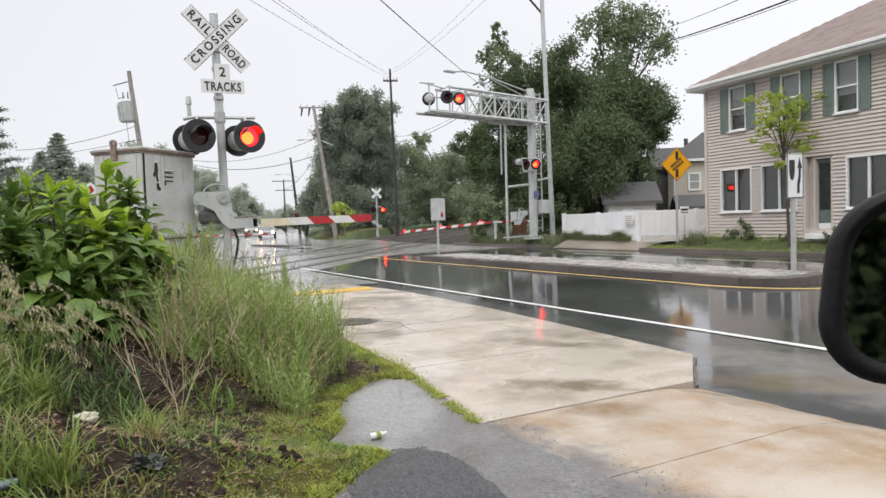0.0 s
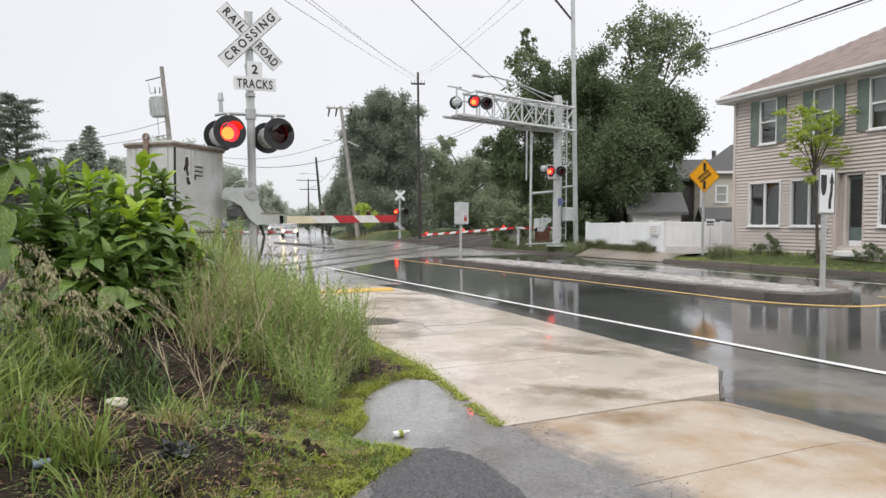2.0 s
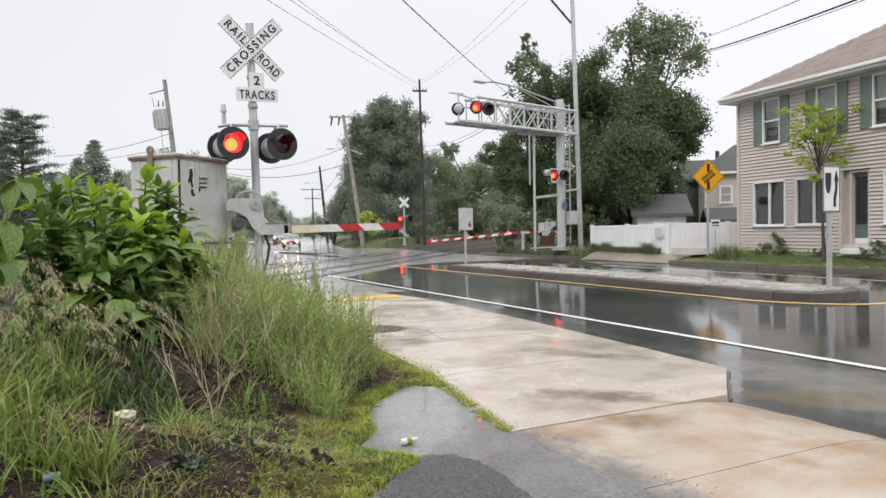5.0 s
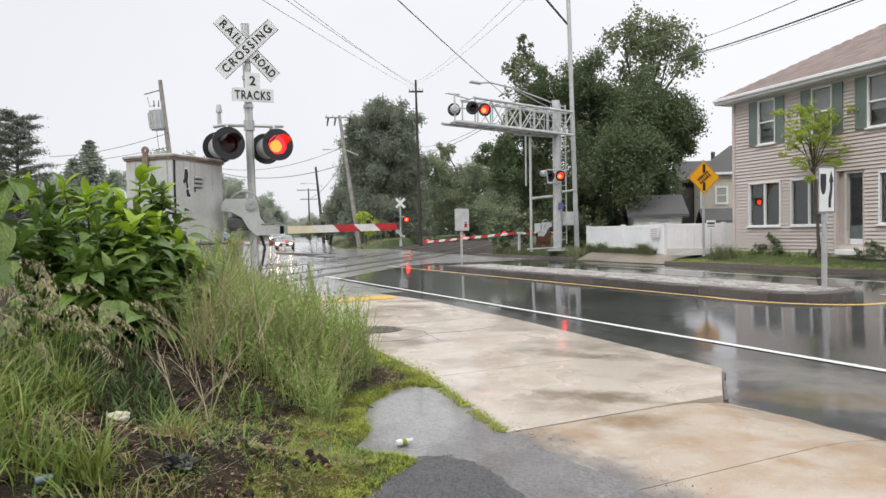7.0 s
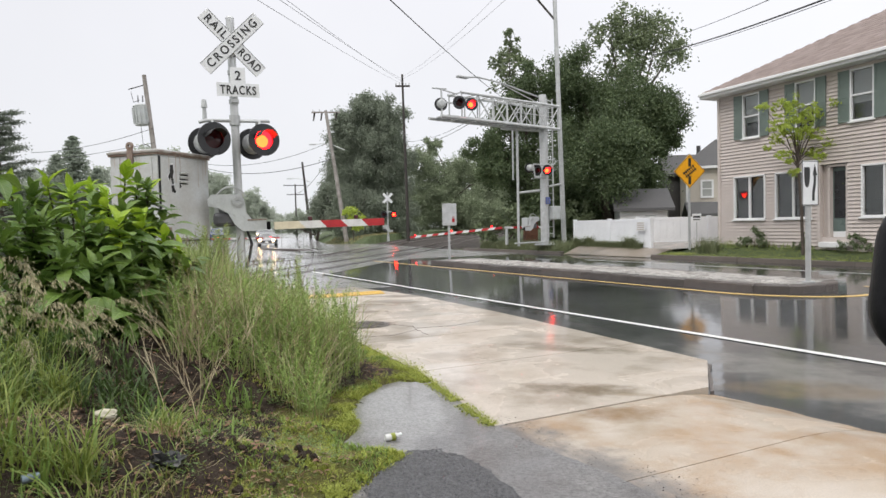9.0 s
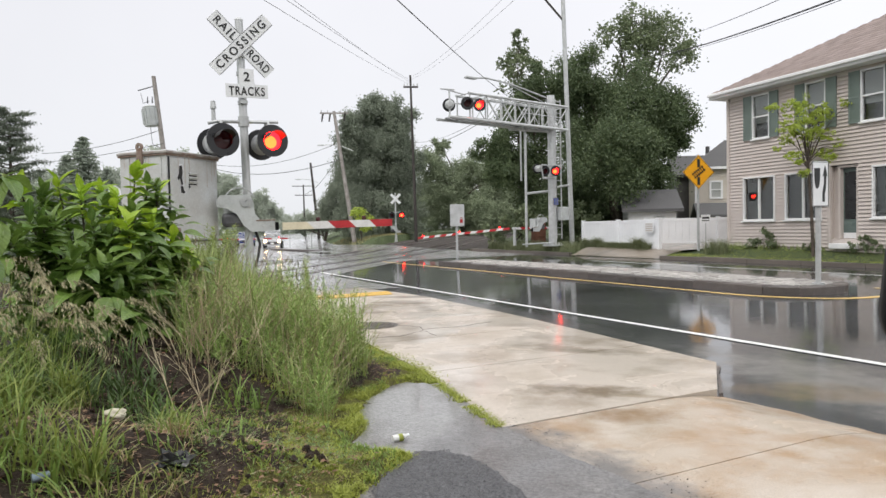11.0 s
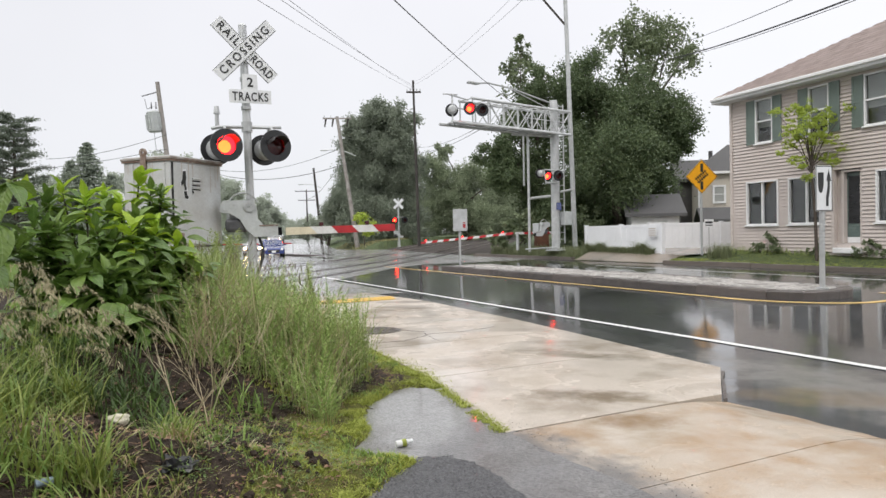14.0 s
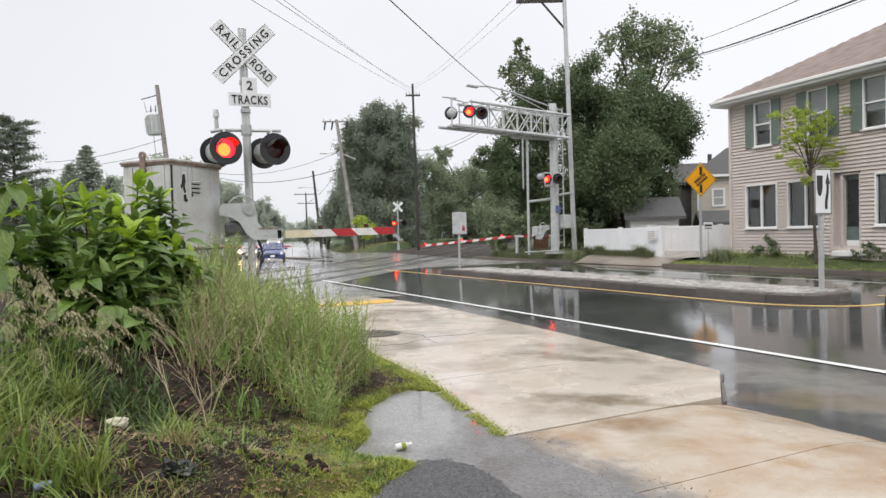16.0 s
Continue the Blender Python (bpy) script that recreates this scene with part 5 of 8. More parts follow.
def near_signal():
    s = thing("crossing_signal", -3.27, 10.75, 0.55, ROAD, "railroad crossing signal with crossbuck, flashers and gate", "crossing signal", ry=-1.1)
    bm = B()
    tube(bm, (0, 0, 0), (0, 0, 4.07), 0.064, n=20)
    tube(bm, (0, 0, 4.07), (0, 0, 4.10), 0.07, 0.05, n=20)
    part("pole", bm, ALU, s, smooth=False)
    bm = B()
    tube(bm, (0, 0, -0.02), (0, 0, 0.05), 0.16, n=20)
    tube(bm, (0, 0, 0.05), (0, 0, 0.22), 0.095, 0.075, n=20)
    part("base_collar", bm, STEEL, s)
    part("foundation", box(B(), (0, 0, -0.32), (0.6, 0.6, 0.6), bevel=0.03), GRANITE, s, "concrete foundation block")
    crossbuck(s, 3.66, -0.10)
    pl = part("track_plate", box(B(), (0.06, -0.10, 3.16), (0.235, 0.006, 0.25), bevel=0.002), SIGN_WHITE, s, "white plate with the figure 2")
    lettering("lettering", "2", 0.20, SIGN_BLACK, pl, pose(0.06, -0.106, 3.15, 90, 0, 0))
    pl = part("track_plate", box(B(), (0.055, -0.112, 2.93), (0.66, 0.006, 0.215), bevel=0.002), SIGN_WHITE, s, "white plate reading tracks")
    lettering("lettering", "TRACKS", 0.19, SIGN_BLACK, pl, pose(0.055, -0.118, 2.92, 90, 0, 0), width=0.56, spread=1.15)
    for z in (2.76, 3.22, 3.5):
        bm = B()
        tube(bm, (0, 0, z - 0.03), (0, 0, z + 0.03), 0.078, n=16)
        box(bm, (0, -0.085, z), (0.12, 0.03, 0.05))
        part("bracket", bm, STEEL, s)
    bm = B()
    pipe(bm, [(-0.55, 0, 2.42), (-0.42, 0, 2.45), (0.55, 0, 2.47)], 0.028)
    pipe(bm, [(-0.36, -0.16, 2.34), (-0.36, -0.05, 2.45), (0, 0, 2.46)], 0.022)
    pipe(bm, [(0.36, -0.16, 2.34), (0.38, -0.05, 2.45), (0, 0, 2.46)], 0.022)
    pipe(bm, [(-0.36, 0.16, 2.34), (-0.36, 0.05, 2.45)], 0.022)
    pipe(bm, [(0.36, 0.16, 2.34), (0.36, 0.05, 2.45)], 0.022)
    tube(bm, (0, 0, 2.38), (0, 0, 2.54), 0.085, n=16)
    part("cross_arm", bm, STEEL, s)
    bm = B()
    tube(bm, (-0.45, 0.05, 2.45), (-0.45, 0.05, 2.66), 0.035, 0.03, n=12)
    tube(bm, (-0.45, 0.05, 2.66), (-0.45, 0.05, 2.78), 0.05, 0.035, n=12)
    part("bell", bm, STEEL, s, "small grey warning bell")
    for x, ph in ((-0.38, "L"), (0.38, "R")):
        flasher(s, x, -0.30, 2.13, 9, ph)
        flasher(s, x - 0.06, 0.30, 2.13, 189, None, dark=True)
    gate_mechanism(s, 0.78)
    bm = B()
    pipe(bm, [(0.10, -0.02, 0.72), (0.16, -0.05, 0.5), (0.12, -0.06, 0.3), (0.06, -0.05, 0.1)], 0.022, 8)
    part("cable", bm, CABLE, s)
    ob = gate_arm(s, 0.50, -0.20, 0.765, 1.92, 0.46, "cwrwr", 0.122, 0.365)
    return s


near_signal()


def signal_cabinet():
    c = thing("signal_cabinet", -4.13, 9.66, 0.42, 70, "grey steel railway signal cabinet with rusty lid", "cabinet")
    W, Dp, H = 1.10, 0.88, 1.98
    part("body", box(B(), (W / 2, Dp / 2, 0.36 + H / 2 - 0.18), (W, Dp, H - 0.36), bevel=0.012), CAB_PAINT, c)
    part("base", box(B(), (W / 2, Dp / 2, 0.32), (W + 0.01, Dp + 0.01, 0.70), bevel=0.01), CAB_PAINT, c)
    lid = part("lid", box(B(), (W / 2, Dp / 2, H + 0.03), (W + 0.07, Dp + 0.07, 0.036), bevel=0.008), LID, c, "rust-stained lid")
    part("lid_skirt", box(B(), (W / 2, Dp / 2, H - 0.002), (W + 0.045, Dp + 0.045, 0.03), bevel=0.004), RUST, lid, "rusty edge under the lid")
    part("rim", box(B(), (W / 2, Dp / 2, H + 0.055), (W + 0.02, Dp + 0.02, 0.02), bevel=0.01), CAB_PAINT, lid)
    bm = B()
    box(bm, (-0.04, Dp * 0.52, H - 0.02), (0.035, 0.10, 0.22), bevel=0.01)
    part("lifting_lug", bm, RUST, c, "rusty lifting lug")
    ob = part("lug_ring", ring_disc(B(), 0.025, 0.06, -0.018, 0.018, 20), RUST, c, at=pose(-0.04, Dp * 0.52, H + 0.12, 0, 0, 90))
    door = part("door", box(B(), (W / 2, -0.018, H / 2 + 0.34), (W - 0.08, 0.03, H - 0.78), bevel=0.008), CAB_PAINT, c)
    bm = B()
    for i in range(3):
        box(bm, (0.50, -0.046, H - 0.26 - i * 0.065), (0.18, 0.035, 0.022), m=Matrix.Rotation(radians(25), 4, "X"))
    part("vent_louvre", bm, CAB_PAINT, door)
    bm = B()
    box(bm, (0.16, -0.045, 0.82), (0.07, 0.04, 0.17), bevel=0.01)
    tube(bm, (0.16, -0.06, 0.74), (0.16, -0.10, 0.74), 0.03, n=12)
    part("latch", bm, RUST, door, "rusty latch")
    for cx, cz, out in ((0.235, 1.67, ((-0.02, 0.15), (0.035, 0.16), (0.05, 0.06), (0.03, -0.02), (0.055, -0.12), (0.02, -0.13), (-0.01, -0.03), (-0.05, -0.07), (-0.065, -0.02), (-0.035, 0.03))),
                        (0.275, 1.47, ((-0.045, 0.05), (0.01, 0.06), (0.02, 0.0), (0.055, -0.03), (0.03, -0.06), (-0.03, -0.045))),
                        (0.42, 1.52, ((-0.02, 0.04), (0.03, 0.0), (-0.01, -0.035)))):
        part("sticker", prism(B(), [(cx + x * 1.3 + 0.004, cz + z * 1.16) for x, z in out], 0.003, Matrix.Translation((0, -0.038, 0))), SIGN_WHITE, door, "torn white sticker")
        part("sticker_print", prism(B(), [(cx + x, cz + z) for x, z in out], 0.003, Matrix.Translation((0, -0.0415, 0))), SIGN_BLACK, door)
    for i in range(3):
        part("vent_slot", box(B(), (0.50, -0.036, H - 0.292 - i * 0.065), (0.17, 0.006, 0.012)), FLAT_BLACK, door)
    part("seam", box(B(), (W / 2, -0.012, 0.70), (W + 0.02, 0.03, 0.022)), BLACK, c, "dark seam under the door")
    part("seam", box(B(), (0.03, -0.012, H / 2 + 0.34), (0.012, 0.026, H - 0.75)), BLACK, c, "dark hinge seam")
    for y in (0.1, 0.4, 0.7):
        part("rib", box(B(), (-0.008, y, H / 2 + 0.34), (0.02, 0.03, H - 0.76), bevel=0.006), CAB_PAINT, c)
    # rust runs down from the lid
    rng = random.Random(17)
    for k in range(16):
        front = k % 2
        u, L, w = rng.uniform(0.05, (W if front else Dp) - 0.05), rng.uniform(0.08, 0.5), rng.uniform(0.006, 0.02)
        zc = H - 0.01 - L / 2
        bmx = box(B(), (u, -0.0345, zc) if front else (-0.0015, u, zc), (w, 0.001, L) if front else (0.001, w, L))
        part("rust_run", bmx, RUST_RUN, c)


signal_cabinet()


def post_sign(name, x, y, z, rz, label, post_h, post_m=STEEL, category="road sign"):
    s = thing(name, x, y, z, rz, label, category)
    bm = B()
    box(bm, (0, 0.03, post_h / 2), (0.055, 0.03, post_h))
    for sx in (-0.032, 0.032):
        box(bm, (sx, 0.045, post_h / 2), (0.012, 0.03, post_h))
    part("post", bm, post_m, s)
    return s


# keep-right sign on the median
s = thing("keep_right_sign", 6.27, 11.5, 0.15, 14, "white traffic sign with a swerving arrow on a round grey post", "road sign")
bm = B()
tube(bm, (0, 0.05, 0), (0, 0.05, 2.05), 0.045, n=16)
tube(bm, (0, 0.05, 0), (0, 0.05, 0.03), 0.10, n=16)
part("post", bm, STEEL, s)
PW, PH, PZ = 0.33, 0.77, 1.715
part("plate", box(B(), (0, 0, PZ), (PW, 0.008, PH), bevel=0.003), SIGN_WHITE, s)
bm = B()
t = 0.012
for c, d in (((0, PH / 2 - 0.012), (PW, t)), ((0, -PH / 2 + 0.012), (PW, t)), ((-PW / 2 + 0.008, 0), (t, PH)), ((PW / 2 - 0.008, 0), (t, PH))):
    box(bm, (c[0], -0.005, PZ + c[1]), (d[0], 0.003, d[1]))
part("border", bm, SIGN_BLACK, s)
bm = B()
out = [(-0.125, 0.27), (-0.01, 0.27), (-0.01, 0.12)] + [(-0.0675 + 0.0575 * math.cos(a), 0.12 - 0.20 * math.sin(a)) for a in [math.pi * i / 10 for i in range(1, 10)]] + [(-0.125, 0.12)]
prism(bm, [(x, z + PZ) for x, z in out], 0.003, Matrix.Translation((0, -0.0075, 0)))
part("island_symbol", bm, SIGN_BLACK, s)
bm = B()
prism(bm, [(x, z + PZ) for x, z in ((0.09, 0.32), (0.14, 0.13), (0.115, 0.13), (0.115, 0.02), (0.105, -0.08), (0.085, -0.17), (0.085, -0.30), (0.035, -0.30), (0.035, -0.15), (0.055, -0.05), (0.068, 0.02), (0.068, 0.13), (0.045, 0.13))],
      0.003, Matrix.Translation((0, -0.0075, 0)))
part("arrow", bm, SIGN_BLACK, s)

# amber diamond sign on the verge
s = post_sign("diamond_warning_sign", 8.34, 23.0, 0.30, 10, "amber diamond warning sign with black crossing symbol", 3.25)
m = pose(0, 0, 2.66, 0, 45, 0)
part("plate", box(B(), (0, 0, 0), (0.81, 0.008, 0.81), bevel=0.003), SIGN_YELLOW, s, at=m)
bm = B()
for c, d in (((0, 0.385), (0.77, 0.012)), ((0, -0.385), (0.77, 0.012)), ((0.385, 0), (0.012, 0.77)), ((-0.385, 0), (0.012, 0.77))):
    box(bm, (c[0], -0.005, c[1]), (d[0], 0.003, d[1]))
part("border", bm, SIGN_BLACK, s, at=m)
bm = B()
box(bm, (0, -0.006, 2.66 + 0.30), (0.10, 0.003, 0.28))
box(bm, (0, -0.006, 2.66 - 0.30), (0.10, 0.003, 0.28))
r = Matrix.Rotation(radians(-38), 4, "Y")
for dz in (-0.07, 0.07):
    v = r @ Vector((0, 0, dz))
    box(bm, (v.x, -0.006, 2.66 + v.z), (0.50, 0.003, 0.035), m=r)
for i in range(6):
    v = r @ Vector((-0.2 + i * 0.08, 0, 0))
    box(bm, (v.x, -0.006, 2.66 + v.z), (0.035, 0.003, 0.24), m=r)
part("symbol", bm, SIGN_BLACK, s)

# back of a sign at the far end of the median
s = post_sign("sign_seen_from_behind", 0.16, 23.0, 0.14, 22, "plain metal back of a traffic sign on a post", 1.92)
part("plate", box(B(), (0, -0.02, 1.53), (0.52, 0.006, 0.74), bevel=0.002), ALU, s)
bm = B()
box(bm, (0.14, -0.025, 1.33), (0.10, 0.003, 0.13))
box(bm, (0.14, -0.0262, 1.44), (0.08, 0.003, 0.03))
part("sticker", bm, ARM_RED, s, "small red sticker")


def cantilever():
    """The overhead signal bridge over the far lanes."""
    c = thing("cantilever_signal", 4.42, 30.0, 0.36, 40, "aluminium cantilever signal bridge with red flashers over the road", "signal bridge")
    bm = B()
    tube(bm, (0, 0, 0), (0, 0, 6.6), 0.18, 0.16, n=20)
    tube(bm, (0, 0, 0), (0, 0, 0.06), 0.45, n=20)
    for i in range(8):
        a = i * math.pi / 4
        tube(bm, (0.36 * math.cos(a), 0.36 * math.sin(a), 0.05), (0.36 * math.cos(a), 0.36 * math.sin(a), 0.14), 0.025, n=6)
    part("column", bm, ALU, c)
    part("info_plate", box(B(), (-0.05, -0.26, 1.95), (0.3, 0.02, 0.32)), CAR_BLUE, c, "small blue information plate")
    # truss
    L0, L1, zb, zt = 0.65, -6.15, 5.1, 6.1
    bm = B()
    for y in (-0.38, 0.38):
        tube(bm, (L0, y, zb), (L1, y, zb), 0.06, n=10)
        tube(bm, (L0, y, zt), (L1 + 1.0, y, zt), 0.055, n=10)
    part("chord", bm, ALU, c)
    xs = [L0 - i * 0.82 for i in range(8)]

    def rod(p0, p1, r):
        part("brace", tube(B(), p0, p1, r, n=8), ALU, c)

    for i, x in enumerate(xs):
        for y in (-0.38, 0.38):
            if x > L1 + 0.9:
                rod((x, y, zb), (x, y, zt), 0.03)
        rod((x, -0.38, zb), (x, 0.38, zb), 0.025)
        if x > L1 + 0.9:
            rod((x, -0.38, zt), (x, 0.38, zt), 0.025)
    for i in range(len(xs) - 2):
        for y in (-0.38, 0.38):
            a, b = (zb, zt) if i % 2 else (zt, zb)
            rod((xs[i], y, a), (xs[i + 1], y, b), 0.024)
            if 3 <= i <= 5:
                rod((xs[i], y, b), (xs[i + 1], y, a), 0.02)
        rod((xs[i], -0.38, zt), (xs[i + 1], 0.38, zt), 0.018)
    for i in range(22):
        bm = B()
        box(bm, (-0.2 - i * 0.26, 0, zb + 0.07), (0.24, 0.7, 0.025))
        part("walkway_plate", bm, STEEL, c)
    for i in range(9):
        part("rail_post", tube(B(), (0.2 - i * 0.28, -0.40, zb), (0.2 - i * 0.28, -0.40, zt), 0.014, n=6), ALU, c)
    bm = B()
    tube(bm, (0.3, -0.40, (zb + zt) / 2), (-2.3, -0.40, (zb + zt) / 2), 0.016, n=6)
    part("guard_rail", bm, ALU, c)
    bm = B()
    tube(bm, (L1 + 0.35, 0, zb), (L1 + 0.35, 0, zt + 0.12), 0.035, n=8)
    tube(bm, (L1 + 1.15, 0, zt), (L1 + 0.1, 0, zt + 0.12), 0.03, n=8)
    tube(bm, (L1 - 0.1, 0, zt + 0.1), (L1 + 0.6, 0, zt + 0.14), 0.03, n=8)
    tube(bm, (L1 + 0.3, -0.1, zb + 0.6), (L1 + 1.8, -0.1, zb + 0.6), 0.03, n=8)
    part("lamp_mount", bm, ALU, c)
    flasher(c, -5.26, -0.42, zb + 0.58, -27, "L")
    flasher(c, -4.62, -0.42, zb + 0.58, -27, "R")
    flasher(c, -5.75, 0.10, zb + 0.54, 150, None, dark=True)
    # lower pair on the column
    bm = B()
    tube(bm, (-1.0, -0.3, 3.5), (0.3, -0.3, 3.5), 0.03, n=8)
    tube(bm, (-0.9, -0.3, 2.95), (-0.2, -0.3, 2.95), 0.05, n=8)
    tube(bm, (-0.9, -0.3, 2.95), (-1.0, -0.3, 3.5), 0.03, n=8)
    part("lamp_mount", bm, STEEL, c)
    flasher(c, -0.68, -0.20, 3.26, -27, "L", 0.46)
    flasher(c, -0.30, -0.48, 3.26, -27, "R", 0.46)
    flasher(c, -0.95, 0.0, 3.36, 170, None, 0.42, dark=True)
    # frame of pipes beside the column
    bm = B()
    tube(bm, (-1.55, 0.1, 0), (-1.55, 0.1, 5.1), 0.055, n=10)
    tube(bm, (-1.0, 0.9, 2.9), (-1.0, 0.9, 5.1), 0.04, n=10)
    tube(bm, (-1.55, 0.1, 2.28), (-0.1, 0.1, 2.42), 0.055, n=10)
    tube(bm, (-1.8, 0.1, 0.12), (-0.2, -0.3, 0.16), 0.03, n=8)
    tube(bm, (-2.6, 0.0, 4.92), (-0.2, 0.0, 5.0), 0.04, n=8)
    part("support_pipe", bm, ALU, c)
    # ladder
    bm = B()
    for x in (0.38, 0.72):
        tube(bm, (x, 0.1, 0.3), (x, 0.1, 6.5), 0.03, n=8)
    for i in range(20):
        tube(bm, (0.38, 0.1, 0.5 + i * 0.3), (0.72, 0.1, 0.5 + i * 0.3), 0.014, n=6)
    part("ladder", bm, ALU, c)
    part("control_box", box(B(), (0.55, -0.14, 1.42), (0.48, 0.3, 0.6), bevel=0.03), GREY_PAINT, c)
    bm = B()
    pipe(bm, [(0.3, 0, 2.6), (1.5, 0.2, 2.75)], 0.05)
    part("brace_bar", bm, ALU, c)
    # luminaire arm over the truss
    bm = B()
    pipe(bm, [(0.85, 0.3, 6.45), (-0.6, 0.2, 6.62), (-2.4, 0.1, 6.85), (-3.9, 0.0, 6.90), (-4.5, 0, 6.82)], 0.035)
    pipe(bm, [(0.4, 0.3, 6.2), (-1.2, 0.2, 6.55), (-2.4, 0.1, 6.8)], 0.022)
    box(bm, (-4.7, 0, 6.80), (0.55, 0.2, 0.09), bevel=0.03)
    part("luminaire", bm, STEEL, c)
    # gate
    mech = gate_mechanism(c, 0.75)
    mech.matrix_basis = pose(-1.35, -0.3, 0) @ Matrix.Scale(-1, 4, (1, 0, 0))
    return c


cantilever()
g = thing("crossing_gate", 2.9, 31.8, 0.36, 0, "lowered striped gate arm of the far lane", "crossing gate")
bm = B()
tube(bm, (0, 0, 0), (0, 0, 0.8), 0.07, n=12)
part("stub_post", bm, STEEL, g)
gate_arm(g, 0, 0, 0.78, 1.9, 0.4, "wr", 0.10, 0.40).matrix_basis = pose(-0.1, 0, 0.8, 0, 0, 0)
gate_arm(g, 0, 0, 0.78, 6.0, 0.4, "rw", 0.11, 0.40, lit=True).matrix_basis = pose(-0.2, 0, 0.8, 0, 4.0, 139)

# ---- trees ----


def scatter_leaves(blobs, size, per, seed, gap=0.25, flat=1.0, minz=None):
    """Small bent leaf clumps in clusters on uneven crowns. blobs: x, y, z, radius."""
    rng = np.random.default_rng(seed)
    vs, fs = [], []
    for x, y, z, r in blobs:
        n_cl = max(8, int(26 * (r / 1.5) ** 1.2))
        d = rng.normal(size=(n_cl, 3))
        d /= np.linalg.norm(d, axis=1)[:, None]
        rad = r * rng.uniform(0.45, 1.08, n_cl)[:, None]
        cl = np.array((x, y, z)) + d * rad * np.array((1, 1, flat))
        k = max(4, int(per * r * r / n_cl))
        pts = cl[:, None, :] + rng.normal(size=(n_cl, k, 3)) * r * 0.15
        pts = pts.reshape(-1, 3)
        m = len(pts)
        a = rng.normal(size=(m, 3))
        a /= np.linalg.norm(a, axis=1)[:, None]
        b = np.cross(a, rng.normal(size=(m, 3)))
        b /= np.linalg.norm(b, axis=1)[:, None] + 1e-9
        s = size * rng.uniform(0.55, 1.3, m)[:, None]
        nrm = np.cross(a, b) * s * 0.25
        q = np.stack((pts - a * s * 0.5, pts + b * s * 0.32 + nrm, pts + a * s * 0.5, pts - b * s * 0.32 + nrm), 1)
        base = len(vs)
        vs.extend(q.reshape(-1, 3).tolist())
        fs.extend([(base + 4 * i, base + 4 * i + 1, base + 4 * i + 2, base + 4 * i + 3) for i in range(m)])
    if minz is not None:
        vs = [(p[0], p[1], max(minz, p[2])) for p in vs]
    return vs, fs


def tree(name, label, foot, blobs, leaf, size, per, seed, r0=0.3, limbs=True, spread=1.0, flat=1.0):
    """Tapered trunk, limbs to each crown mass, and a crown of many small leaf clumps."""
    fx, fy, fz = foot
    rng = random.Random(seed)
    blobs = [(x, y + rng.uniform(-1, 1) * r * spread, z, r) for x, y, z, r in blobs]
    t = thing(name, fx, fy, fz, 0, label, "tree")
    loc = [(x - fx, y - fy, z - fz, r) for x, y, z, r in blobs]
    top = max(loc, key=lambda b: b[2])
    bm = B()
    fork = Vector((top[0] * 0.25, top[1] * 0.25, top[2] * 0.38))
    mid = fork * 0.5 + Vector((rng.uniform(-0.2, 0.2), rng.uniform(-0.2, 0.2), 0))
    tube(bm, (0, 0, -0.3), mid, r0, r0 * 0.8, 10)
    tube(bm, mid, fork, r0 * 0.8, r0 * 0.65, 10)
    part("trunk", bm, BARK, t)
    if limbs:
        for x, y, z, r in loc:
            bm = B()
            start = fork if z > fork.z else Vector((0, 0, max(0.3, z * 0.4)))
            e = Vector((x, y, z))
            m = (start + e) / 2 + Vector((rng.uniform(-0.3, 0.3), rng.uniform(-0.3, 0.3), 0.1 * e.length))
            tube(bm, start, m, r0 * 0.42, r0 * 0.25, 7)
            tube(bm, m, e, r0 * 0.25, r0 * 0.08, 7)
            for _ in range(4):
                q = e + Vector((rng.uniform(-1, 1), rng.uniform(-1, 1), rng.uniform(-0.6, 1))) * r * 0.8
                tube(bm, m + (e - m) * rng.uniform(0.3, 1), q, r0 * 0.1, r0 * 0.03, 5)
            part("limb", bm, BARK, t)
    vs, fs = scatter_leaves(loc, size, per, seed, flat=flat, minz=-0.05)
    part("crown", from_lists("crown", vs, fs, leaf), leaf, t, kind="stuff")
    return t


tree("tree", "tall leafy green tree behind the signal bridge", (4.6, 38.0, 0.3),
     [(4.9, 37.8, 8.6, 1.3), (5.67, 37.8, 7.6, 1.8), (3.78, 37.8, 5.8, 1.65), (2.2, 37.8, 5.5, 1.0), (4.7, 37.8, 3.5, 2.0), (6.0, 37.8, 1.9, 1.5), (3.0, 37.8, 4.3, 1.2)],
     TREE_LEAF, 0.135, 3600, 3)
tree("tree", "slender airy light green tree behind the signal bridge", (4.0, 40.0, 0.3),
     [(3.95, 39.9, 12.0, 0.6), (4.35, 39.9, 11.1, 0.9), (3.6, 39.9, 10.5, 0.95), (4.7, 39.9, 9.4, 1.0), (3.9, 39.9, 8.6, 1.2), (3.4, 39.9, 7.4, 1.0), (5.2, 39.9, 10.2, 0.5)],
     TREE_LEAF_B, 0.2, 620, 43, 0.14)
